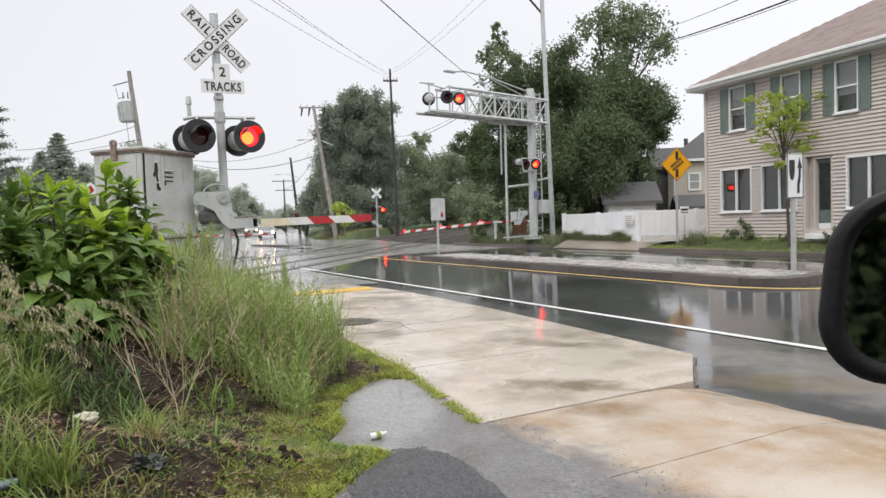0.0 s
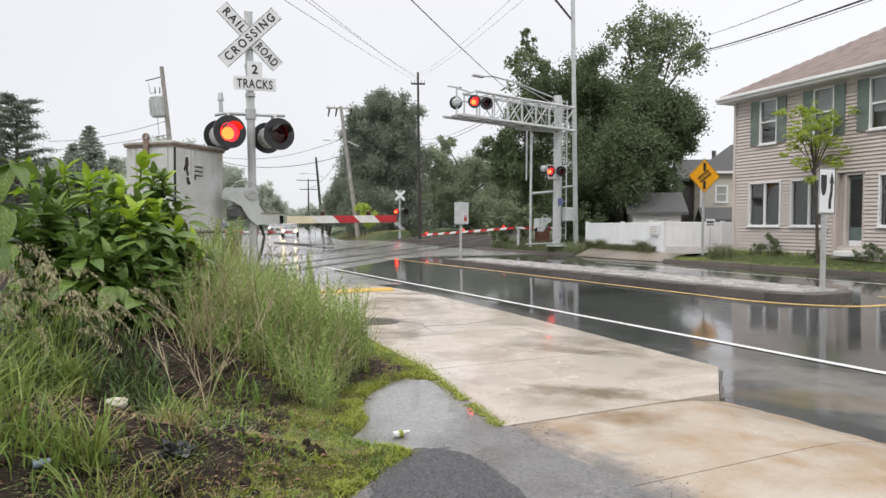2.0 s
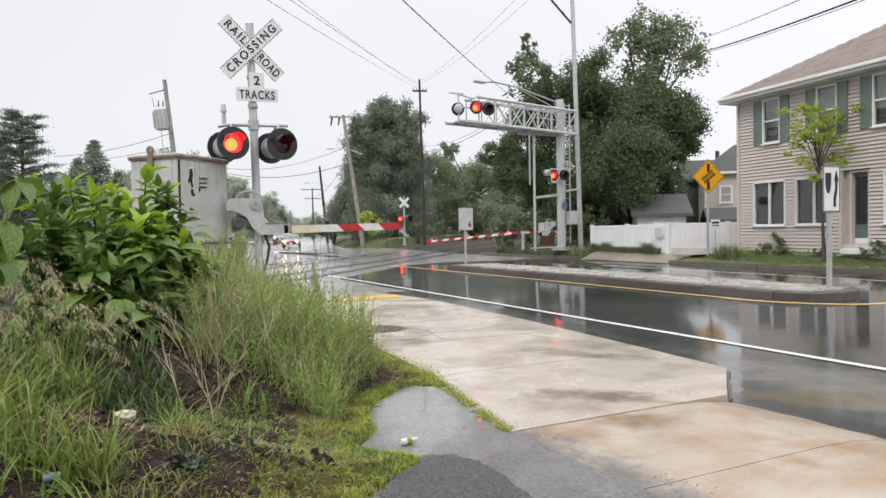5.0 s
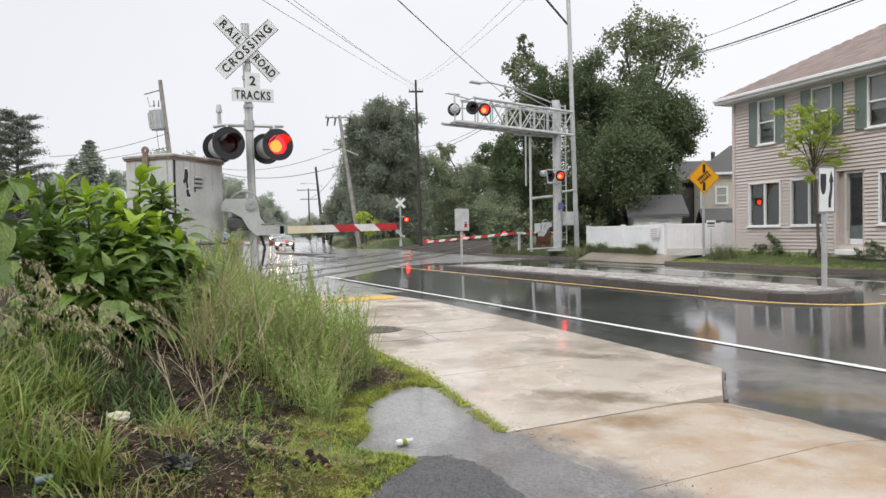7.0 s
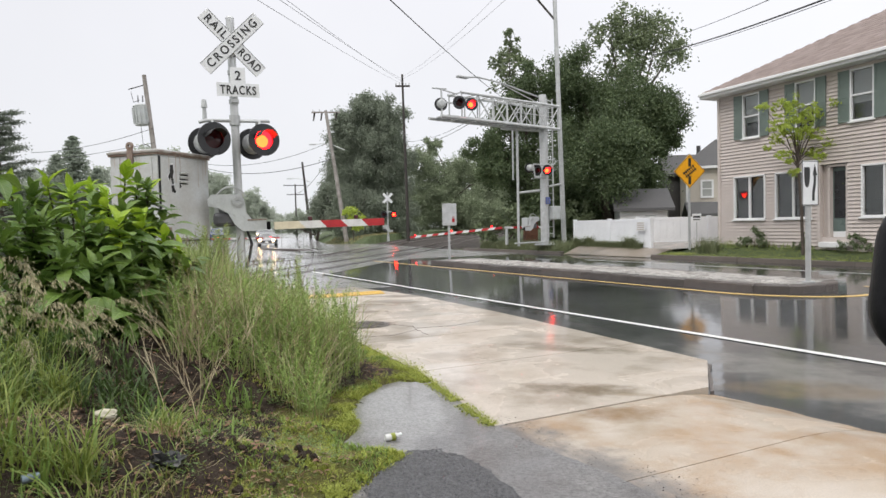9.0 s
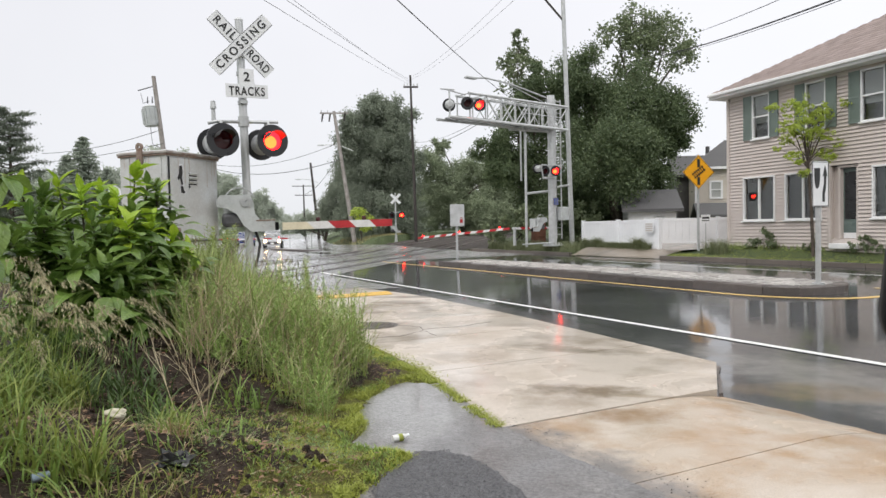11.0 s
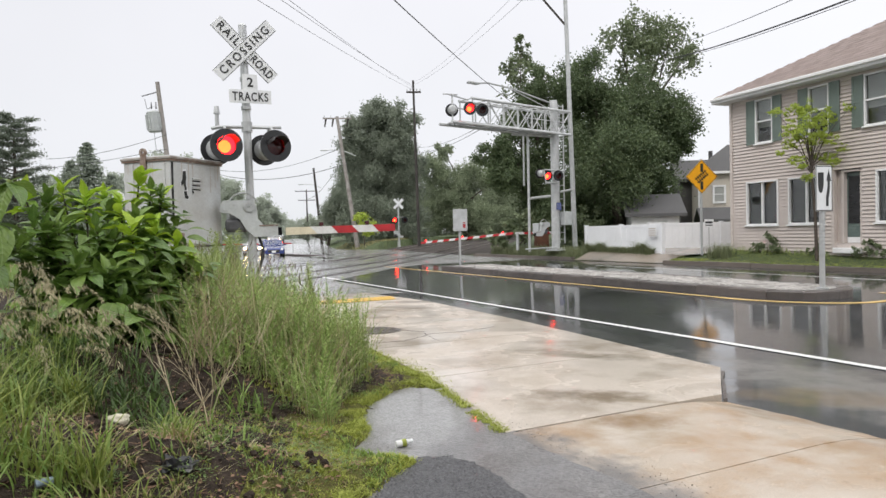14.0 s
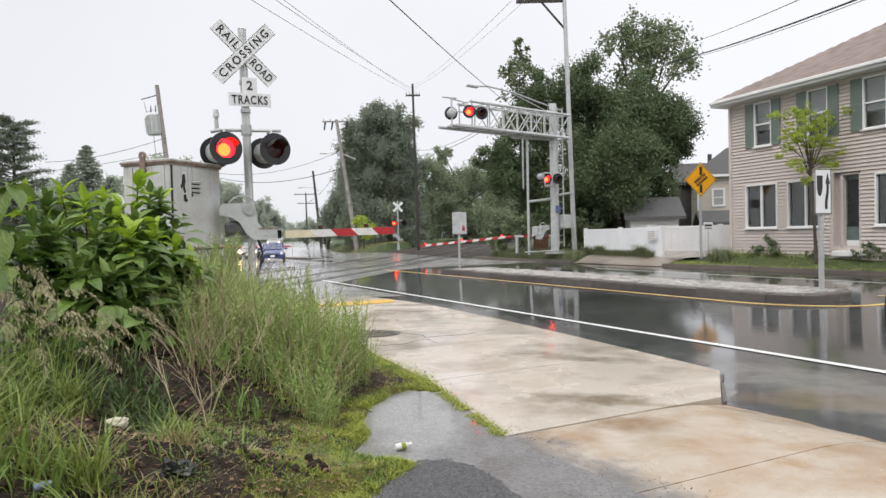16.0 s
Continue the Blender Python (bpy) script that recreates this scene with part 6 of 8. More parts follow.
tree("tree", "broad dark green tree beside the house", (9.0, 36.0, 0.4),
     [(7.16, 35.8, 8.8, 1.8), (8.95, 35.8, 7.2, 2.3), (11.0, 35.8, 6.6, 1.9), (11.8, 35.8, 6.9, 1.4), (11.5, 35.8, 6.0, 1.1), (9.55, 35.8, 4.2, 2.6), (7.46, 35.8, 4.7, 2.3), (10.3, 36.6, 3.6, 1.3), (7.4, 36.2, 2.2, 1.5), (6.3, 35.8, 3.0, 1.7), (9.2, 36.8, 5.6, 2.4)],
     TREE_LEAF, 0.14, 3600, 5, 0.4)
tree("tree", "tall airy tree with sparse light green top", (11.6, 42.0, 0.4),
     [(11.5, 41.8, 13.2, 1.6), (10.1, 41.8, 12.2, 1.4), (13.1, 41.8, 13.0, 1.25), (12.5, 41.8, 11.3, 1.9), (14.3, 41.8, 11.8, 0.8), (11.0, 41.8, 10.0, 1.6)],
     TREE_LEAF_B, 0.21, 520, 7, 0.3)
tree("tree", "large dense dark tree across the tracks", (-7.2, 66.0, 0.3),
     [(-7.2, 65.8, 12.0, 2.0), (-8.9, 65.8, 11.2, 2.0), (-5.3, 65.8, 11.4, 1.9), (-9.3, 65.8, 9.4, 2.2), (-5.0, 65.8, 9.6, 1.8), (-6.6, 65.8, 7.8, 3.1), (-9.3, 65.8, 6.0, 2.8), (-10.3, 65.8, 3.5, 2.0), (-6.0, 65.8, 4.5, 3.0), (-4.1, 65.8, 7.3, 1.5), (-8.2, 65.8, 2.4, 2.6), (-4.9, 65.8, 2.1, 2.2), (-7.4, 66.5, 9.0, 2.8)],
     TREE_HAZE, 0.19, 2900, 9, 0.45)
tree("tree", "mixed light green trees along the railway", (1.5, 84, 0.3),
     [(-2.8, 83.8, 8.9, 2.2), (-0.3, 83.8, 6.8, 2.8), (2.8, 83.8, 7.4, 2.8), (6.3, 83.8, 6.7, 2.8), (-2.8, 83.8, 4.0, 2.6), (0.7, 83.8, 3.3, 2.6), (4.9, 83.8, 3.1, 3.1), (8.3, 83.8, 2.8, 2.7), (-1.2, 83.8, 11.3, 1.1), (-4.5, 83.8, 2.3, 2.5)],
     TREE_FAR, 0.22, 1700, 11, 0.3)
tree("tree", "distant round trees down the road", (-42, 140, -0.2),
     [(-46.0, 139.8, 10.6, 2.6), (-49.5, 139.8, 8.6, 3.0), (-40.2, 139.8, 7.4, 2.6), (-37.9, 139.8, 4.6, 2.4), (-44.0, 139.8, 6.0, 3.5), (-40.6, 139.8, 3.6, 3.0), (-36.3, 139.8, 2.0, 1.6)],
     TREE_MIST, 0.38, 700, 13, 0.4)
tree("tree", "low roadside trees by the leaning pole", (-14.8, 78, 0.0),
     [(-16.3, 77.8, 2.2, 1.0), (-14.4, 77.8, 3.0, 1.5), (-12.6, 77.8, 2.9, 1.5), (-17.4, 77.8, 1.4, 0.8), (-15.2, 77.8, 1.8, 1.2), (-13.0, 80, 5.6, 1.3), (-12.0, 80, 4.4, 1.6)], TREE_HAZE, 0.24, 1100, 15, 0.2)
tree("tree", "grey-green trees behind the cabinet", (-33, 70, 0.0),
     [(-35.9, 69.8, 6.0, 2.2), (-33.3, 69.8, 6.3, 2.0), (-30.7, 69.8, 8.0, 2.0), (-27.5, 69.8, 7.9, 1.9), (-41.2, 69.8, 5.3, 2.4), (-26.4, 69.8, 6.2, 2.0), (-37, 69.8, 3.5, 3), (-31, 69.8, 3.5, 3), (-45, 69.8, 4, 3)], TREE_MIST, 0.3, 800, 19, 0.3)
tree("shrub", "small yellow-green shrub by the leaning pole", (-7.8, 58, 0.3), [(-8.1, 57.8, 2.6, 0.75), (-7.6, 57.8, 1.9, 0.8)], TREE_LEAF_C, 0.3, 420, 21, 0.06)
tree("shrub", "light green shrubs below the dark trees", (6.3, 32.8, 0.3), [(6.5, 32.8, 1.7, 0.8), (6.0, 32.8, 1.3, 0.7), (7.0, 33.2, 1.1, 0.7)], TREE_LEAF_B, 0.2, 700, 23, 0.05)
tree("shrub", "shrub behind the signal bridge", (3.1, 33.5, 0.3), [(3.1, 33.4, 1.4, 0.7), (2.2, 33.6, 1.0, 0.6), (4.0, 33.5, 1.5, 0.8)], TREE_LEAF_B, 0.22, 700, 25, 0.05)
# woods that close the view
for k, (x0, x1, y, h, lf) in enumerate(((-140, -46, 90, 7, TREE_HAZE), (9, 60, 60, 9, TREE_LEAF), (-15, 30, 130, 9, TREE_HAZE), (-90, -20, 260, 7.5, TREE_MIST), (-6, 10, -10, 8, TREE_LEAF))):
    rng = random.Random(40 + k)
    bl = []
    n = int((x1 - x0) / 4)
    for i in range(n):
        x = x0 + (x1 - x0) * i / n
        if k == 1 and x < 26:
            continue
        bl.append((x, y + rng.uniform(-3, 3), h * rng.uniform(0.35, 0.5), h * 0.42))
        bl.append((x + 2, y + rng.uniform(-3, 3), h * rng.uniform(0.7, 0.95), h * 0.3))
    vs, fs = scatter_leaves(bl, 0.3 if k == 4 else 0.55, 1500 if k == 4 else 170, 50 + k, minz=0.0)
    tagged(new("woodland", from_lists("woodland", vs, fs, lf)), "green woodland, its far rows paled for haze", "woods", kind="stuff")


def conifer(x, y, z, h, r, label, seed):
    t = thing("conifer", x, y, z, 0, label, "tree")
    part("trunk", tube(B(), (0, 0, -0.3), (0, 0, h * 0.97), h * 0.016, 0.01, 8), BARK, t)
    rng = np.random.default_rng(seed)
    vs, fs = [], []
    tiers = 30
    for i in range(tiers):
        f = i / tiers
        zz = h * (0.12 + 0.86 * f)
        rr = r * (1 - f) ** 0.85 * rng.uniform(0.75, 1.15)
        for j in range(17):
            a = rng.uniform(0, 6.283)
            L = rr * rng.uniform(0.6, 1.15)
            ca, sa = math.cos(a), math.sin(a)
            for q in range(7):
                u = (q + 0.6) / 7 * L
                c = np.array((ca * u, sa * u, zz - 0.28 * u + 0.12 * u * u / max(L, 0.1)))
                for _ in range(5):
                    p = c + rng.normal(size=3) * (0.11, 0.11, 0.06)
                    d = rng.normal(size=3)
                    d[2] *= 0.5
                    d /= np.linalg.norm(d)
                    e2 = np.cross(d, rng.normal(size=3))
                    e2 /= np.linalg.norm(e2)
                    s = h * 0.026
                    k = len(vs)
                    vs += [p - d * s * 0.5, p + e2 * s * 0.2, p + d * s * 0.5, p - e2 * s * 0.2]
                    fs.append((k, k + 1, k + 2, k + 3))
    part("crown", from_lists("crown", vs, fs, FIR), FIR, t, kind="stuff")


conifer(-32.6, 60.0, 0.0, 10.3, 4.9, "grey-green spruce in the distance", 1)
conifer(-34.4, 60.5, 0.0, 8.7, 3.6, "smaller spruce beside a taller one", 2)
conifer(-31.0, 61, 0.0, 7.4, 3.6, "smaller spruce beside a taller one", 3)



def layered_tree(x, y, z, h, label, seed):
    """An old conifer: a bare trunk with level boughs that carry flat, upturned sprays."""
    t = thing("conifer", x, y, z, 0, label, "tree")
    part("trunk", tube(B(), (0, 0, -0.3), (0.1, 0, h * 0.98), 0.22, 0.05, 9), BARK, t)
    rng = np.random.default_rng(seed)
    vs, fs = [], []
    for i in range(58):
        f = 0.22 + 0.78 * i / 57
        a = i * 2.4 + rng.uniform(-0.5, 0.5)
        L = (2.9 - 1.6 * max(0.0, f - 0.55) / 0.45) * rng.uniform(0.45, 1.1)
        d = np.array((math.cos(a), math.sin(a), 0.0))
        base_ = np.array((0.05, 0, h * f))
        end = base_ + d * L + np.array((0, 0, 0.22 * L))
        part("bough", tube(B(), base_.tolist(), end.tolist(), 0.05, 0.015, 6), BARK, t)
        for k in range(6):
            g = 0.3 + 0.75 * (k + 0.5) / 6
            c = base_ + (end - base_) * g
            r = 0.42 * rng.uniform(0.6, 1.2)
            n = 85
            off = rng.normal(size=(n, 3)) * (r * 0.7, r * 0.7, r * 0.22)
            for o in off:
                p = c + o
                q = rng.normal(size=3)
                q[2] = abs(q[2]) * 0.8
                q /= np.linalg.norm(q)
                u = np.cross(q, rng.normal(size=3))
                u /= np.linalg.norm(u)
                s = 0.17 * rng.uniform(0.7, 1.3)
                j = len(vs)
                vs += [p - q * s * 0.5, p + u * s * 0.18, p + q * s * 0.5, p - u * s * 0.18]
                fs.append((j, j + 1, j + 2, j + 3))
    part("crown", from_lists("crown", vs, fs, DARK_FIR), DARK_FIR, t, kind="stuff")


DARK_FIR = mat("dark_fir_needles", (0.115, 0.14, 0.105), (0.19, 0.22, 0.165), 0.6, 1, 10, 0, island=True, trans=0.2)
layered_tree(-32.7, 50.0, 0.0, 10.4, "dark conifer with level layered boughs in the distance", 17)
layered_tree(-36.2, 52.0, 0.0, 9.6, "dark conifer with level layered boughs in the distance", 18)

# young street tree before the house
yt = thing("street_tree", 10.48, 19.79, 0.2, 0, "young street tree with feathery yellow-green leaves", "tree")
bm = B()
tube(bm, (0.01, 0, -0.1), (-0.04, 0, 1.4), 0.05, 0.042, 10)
tube(bm, (-0.04, 0, 1.4), (-0.15, 0, 2.85), 0.042, 0.03, 10)
part("trunk", bm, BARK, yt)
rng = random.Random(8)
bl = []
# sprays of the crown: across, up, spread
for u, v, r in ((-0.75, 4.32, 0.22), (-0.98, 4.38, 0.13), (-0.4, 4.42, 0.24), (-0.52, 3.95, 0.36), (-0.08, 4.05, 0.34), (-0.85, 3.72, 0.25), (0.32, 4.14, 0.28),
                (0.72, 4.28, 0.18), (0.98, 4.22, 0.11), (0.46, 3.78, 0.28), (-0.2, 3.62, 0.32), (0.2, 3.56, 0.28), (-0.6, 3.55, 0.24), (0.28, 3.1, 0.26),
                (0.66, 3.24, 0.2), (0.54, 2.72, 0.15), (-0.72, 2.95, 0.17), (-0.55, 2.74, 0.12), (-0.33, 2.45, 0.13), (-1.1, 3.12, 0.07), (0.14, 2.82, 0.14)):
    d = rng.uniform(-0.6, 0.6)
    st = Vector((-0.14, 0, 2.55 + 0.3 * rng.random()))
    e = Vector((u, d, v))
    m = st + (e - st) * 0.5 + Vector((-0.12 * u, 0, 0.14))
    bm = B()
    tube(bm, st, m, 0.018, 0.011, 6)
    tube(bm, m, e, 0.011, 0.004, 6)
    part("branch", bm, BARK, yt)
    for i in range(round(52 * r)):
        a = rng.uniform(0, 6.28)
        q = r * math.sqrt(rng.random()) * 1.15
        bl.append((e.x + q * math.cos(a), e.y + q * math.sin(a) * 1.3, e.z + rng.gauss(0, 0.42 * r), rng.uniform(0.07, 0.15)))
vs, fs = scatter_leaves(bl, 0.062, 1500, 60, flat=0.5)
part("crown", from_lists("crown", vs, fs, TREE_LEAF_C), TREE_LEAF_C, yt, kind="stuff")

# ---- the weedy bank ----


def blade_field(name, label, spots, material, width, segs=3, lean=0.5, seed=1, category="grass", droop=0.5):
    """Ribbons of grass. spots: x, y, z, height."""
    rng = np.random.default_rng(seed)
    vs, fs = [], []
    for x, y, z, h in spots:
        a = rng.uniform(0, 6.283)
        ln = lean * h * rng.uniform(0.2, 1.0)
        w = width * rng.uniform(0.6, 1.3)
        ta = a + rng.uniform(-0.8, 0.8) + 1.57
        tx, ty = math.cos(ta) * w / 2, math.sin(ta) * w / 2
        k = len(vs)
        for i in range(segs + 1):
            f = i / segs
            px, py = x + math.cos(a) * ln * f ** 1.8, y + math.sin(a) * ln * f ** 1.8
            pz = z + h * (f - droop * 0.35 * f ** 3)
            if i == segs:
                vs.append((px, py, pz))
            else:
                g = 1 - 0.5 * f
                vs.append((px - tx * g, py - ty * g, pz))
                vs.append((px + tx * g, py + ty * g, pz))
        for i in range(segs - 1):
            fs.append((k + 2 * i, k + 2 * i + 1, k + 2 * i + 3, k + 2 * i + 2))
        fs.append((k + 2 * segs - 2, k + 2 * segs - 1, k + 2 * segs))
    return tagged(new(name, from_lists(name, vs, fs, material)), label, category, kind="stuff")


def spots_in(n, c0, c1, s0, s1, h0, h1, seed, keep=lambda c, s, r: True):
    rng = random.Random(seed)
    out = []
    while len(out) < n:
        s = rng.uniform(s0, s1)
        e = bank_edge(s)
        c = e + rng.uniform(c0, c1)
        if keep(c, s, rng):
            p = rd(c, s)
            out.append((p.x, p.y, ground_z(p.x, p.y) - 0.015, rng.uniform(h0, h1)))
    return out


def patch(x, y, f, t):
    return noise.noise((x * f, y * f, 7.0)) > t


# tall weeds round the foot of the signal
SPIKE = mat("dark_seed_spike", (0.16, 0.12, 0.10), (0.30, 0.25, 0.19), 0.7, 3, 30, 0, island=True)
RED_GRASS = mat("reddish_grass", (0.36, 0.22, 0.14), (0.46, 0.40, 0.22), 0.6, 3, 30, 0, island=True, trans=0.2)
def tall(c, s, r):
    p = rd(c, s)
    front = weed_front(c) + 0.3 * noise.noise((p.x * 2, p.y * 2, 1))
    return s > front and (c > 0.36 + 0.1 * noise.noise((s * 3, 0, 2)) or s > 6.2) and c < bank_edge(s) - 0.36 * smooth_step((9.2 - s) / 2.2) - 0.2 * smooth_step((6.9 - s) / 1.0) * smooth_step((s - 4.2) / 0.6) and r.random() < 0.35 + 0.65 * smooth_step((bank_edge(s) - c) / 0.4)


sp = [(x, y, z, h * (0.85 + 0.7 * noise.noise((x * 1.6, y * 1.6, 11)) + 0.25 * noise.noise((x * 7, y * 7, 2)))) for x, y, z, h in spots_in(11500, -2.1, -0.06, 3.5, 11.6, 0.22, 0.66, 31, tall)]
blade_field("tall_weeds", "tall green weeds and grass round the signal's foot", sp, WEED, 0.0055, 4, 0.9, 2, droop=0.7)
sp = spots_in(2300, -2.1, -0.06, 3.5, 11.0, 0.3, 0.72, 131, tall)
blade_field("dry_grass", "reddish-brown seeding grass among weeds", sp, RED_GRASS, 0.0035, 4, 1.0, 102)
sp = spots_in(2600, -2.6, -1.3, 5.4, 9.6, 0.5, 0.95, 32, lambda c, s, r: True)
blade_field("tall_weeds", "tall green weeds below the cabinet", sp, WEED, 0.012, 4, 0.4, 3)
sp = spots_in(1600, -2.1, -0.2, 3.5, 10.5, 0.3, 0.7, 33, tall)
blade_field("dry_grass", "thin straw-coloured grass stems among weeds", sp, STRAW, 0.0035, 4, 1.0, 4)


# stems that end in dark seed spikes
rng = random.Random(88)
vs, fs = [], []
for x, y, z, h in spots_in(330, -1.7, -0.05, 6.0, 11.2, 0.42, 0.78, 141, tall):
    a = rng.uniform(0, 6.28)
    ln = h * rng.uniform(0.05, 0.4)
    tip = Vector((x + ln * math.cos(a), y + ln * math.sin(a), z + h))
    foot = Vector((x, y, z))
    d = (tip - foot).normalized()
    for p0, p1, w in ((foot, tip, 0.002), (tip - d * 0.02, tip + (d + Vector((0.35 * math.cos(a), 0.35 * math.sin(a), -0.1))) * rng.uniform(0.06, 0.11), 0.005)):
        for o in (Vector((w, 0, 0)), Vector((0, w, 0))):
            k = len(vs)
            vs += [p0, (p0 + p1) / 2 + o, p1, (p0 + p1) / 2 - o]
            fs.append((k, k + 1, k + 2, k + 3))
tagged(new("seed_spikes", from_lists("seed_spikes", vs, fs, SPIKE)), "thin weed stems with dark seed spikes", "weeds", kind="stuff")


def branchy(bm, p, d, L, r, depth, rng):
    q = p + d * L
    tube(bm, p, q, r, r * 0.6, 5)
    if depth:
        for _ in range(2):
            nd_ = (d + Vector((rng.uniform(-0.6, 0.6), rng.uniform(-0.6, 0.6), rng.uniform(-0.1, 0.3)))).normalized()
            branchy(bm, p + d * L * rng.uniform(0.35, 0.95), nd_, L * rng.uniform(0.45, 0.95), r * 0.7, depth - 1, rng)


# dry branching stalks in the front of the bank
rng = random.Random(77)
STALKS = ((3.55, 0.28), (3.7, 0.42), (4.25, 0.35), (4.4, 0.75), (4.55, 0.9), (4.3, 0.55), (5.0, 1.0), (4.9, 0.3), (5.3, 0.8))
for k, (s, c) in enumerate(STALKS):
    p = rd(c, s)
    st = thing("dry_stalk", p.x, p.y, ground_z(p.x, p.y) - 0.02, rng.uniform(0, 360), "bare pale branching dead weed stalk", "dead weed", "dead stalks on the bank")
    bm = B()
    for j in range(2 + k % 2):
        d = Vector((rng.uniform(-0.8, 0.8), rng.uniform(-0.6, 0.6), 1)).normalized()
        branchy(bm, Vector((0, 0, 0)), d, rng.uniform(0.2, 0.34), 0.0032, 3, rng)
    part("stem", bm, STRAW, st, kind="stuff")
bm = B()
for k in range(95):
    s = rng.uniform(4.15, 6.4)
    c = rng.uniform(0.36, 1.35)
    if s < weed_front(c) - 0.1:
        continue
    p = rd(c, s)
    d = Vector((rng.uniform(-0.7, 0.7), rng.uniform(-0.5, 0.5), 1)).normalized()
    branchy(bm, Vector((p.x, p.y, ground_z(p.x, p.y) - 0.02)), d, rng.uniform(0.16, 0.3), 0.0021, 3, rng)
tagged(new("dead_thicket", mesh_of("dead_thicket", bm, mat("brown_dead_stem", (0.44, 0.36, 0.23), (0.22, 0.155, 0.09), 0.7, 4, 30, 0, island=True))), "tangle of thin brown dead weed stems", "weeds", kind="stuff")
# leafy upright weeds among the grass


def leafy_stem(vs, fs, p, h, lean, size, rng, bare=0.25, step=0.02, broad=0.105):
    """A thin stem set with small narrow leaves that point up and out, shorter towards the top."""
    a0 = rng.uniform(0, 6.28)
    bend_ = Vector((math.cos(a0), math.sin(a0), 0)) * lean

    def at_(f):
        return p + bend_ * f * f + Vector((0, 0, h * f))

    for o in (Vector((0.0016, 0, 0)), Vector((0, 0.0016, 0))):
        for i in range(3):
            q0, q1 = at_(i / 3), at_((i + 1) / 3)
            k = len(vs)
            vs += [q0 - o, q0 + o, q1 + o * 0.7, q1 - o * 0.7]
            fs.append((k, k + 1, k + 2, k + 3))
    n = int(h * (1 - bare) / step)
    for i in range(n):
        f = bare + (1 - bare) * (i + 0.5) / n
        q = at_(f)
        a = a0 + i * 2.4 + rng.uniform(-0.4, 0.4)
        L = size * (1.15 - 0.65 * f) * rng.uniform(0.65, 1.25)
        up = rng.uniform(0.35, 1.1)
        d = Vector((math.cos(a), math.sin(a), up)).normalized()
        o = Vector((-math.sin(a), math.cos(a), rng.uniform(-0.3, 0.3))) * L * broad
        k = len(vs)
        vs += [q, q + d * L * 0.45 + o, q + d * L - Vector((0, 0, L * 0.22)), q + d * L * 0.45 - o]
        fs.append((k, k + 1, k + 2, k + 3))


rng = random.Random(21)
vs, fs = [], []
for x, y, z, h in spots_in(2900, -2.1, -0.10, 3.5, 11.2, 0.30, 0.68, 121, tall):
    h *= 0.85 + 0.6 * noise.noise((x * 1.6, y * 1.6, 11))
    leafy_stem(vs, fs, Vector((x, y, z)), max(0.18, h), h * rng.uniform(0.0, 0.35), rng.uniform(0.04, 0.075), rng, 0.15, 0.017)
PLUME_V, PLUME_F = [], []
# taller plumes beside the signal's pole and below the cabinet
PLUMES = ((-2.98, 8.25), (-2.85, 8.5), (-3.1, 8.6), (-2.78, 8.3), (-2.2, 8.3), (-2.05, 8.0), (-1.9, 8.35), (-1.75, 8.1), (-2.4, 8.9), (-3.35, 8.4))
for k in range(84):
    x, y = PLUMES[(k * 7) % 10 if k > 30 else k % 4]
    p = Vector((x + rng.gauss(0, 0.045), y + rng.gauss(0, 0.05), 0))
    p.z = ground_z(p.x, p.y)
    h = max(0.4, (1.36 if p.x < -2.6 else 0.95) * rng.uniform(0.72, 1.0) - p.z)
    leafy_stem(PLUME_V, PLUME_F, p, h, rng.uniform(0.02, 0.12), 0.115 if x < -2.6 else 0.085, rng, 0.12, 0.012, 0.14)
tagged(new("tall_plumes", from_lists("tall_plumes", PLUME_V, PLUME_F, mat("plume_leaf", (0.20, 0.27, 0.075), (0.40, 0.46, 0.16), 0.5, 2, 20, 0, island=True, trans=0.3))), "tall leafy weed plumes beside the signal pole", "weeds", kind="stuff")
LITTER = mat("leaf_litter", (0.17, 0.075, 0.042), (0.27, 0.18, 0.115), 0.8, 6, 40, 0, island=True)
lv, lf = [], []
for k in range(6500):
    s = rng.uniform(2.0, 6.2)
    c = bank_edge(s) - rng.uniform(0.35, 2.1)
    p = rd(c, s)
    L, W = (rng.uniform(0.03, 0.10), rng.uniform(0.0015, 0.003)) if k % 3 else (rng.uniform(0.012, 0.035), rng.uniform(0.006, 0.014))
    a = rng.uniform(0, 6.28)
    o = Vector((p.x, p.y, ground_z(p.x, p.y) + rng.uniform(0.002, 0.02)))
    u = Vector((math.cos(a), math.sin(a), rng.uniform(-0.3, 0.3))) * L / 2
    v = Vector((-math.sin(a), math.cos(a), rng.uniform(-0.4, 0.4))) * W
    j = len(lv)
    lv += [o - u, o + v, o + u, o - v]
    lf.append((j, j + 1, j + 2, j + 3))
tagged(new("leaf_litter", from_lists("leaf_litter", lv, lf, LITTER)), "brown twigs and dead leaf litter on soil", "litter", kind="stuff")
tagged(new("leafy_weeds", from_lists("leafy_weeds", vs, fs, mat("leafy_weed", (0.17, 0.28, 0.07), (0.44, 0.56, 0.17), 0.5, 2, 20, 0, island=True, trans=0.3))), "upright leafy green weeds by the signal", "weeds", kind="stuff")

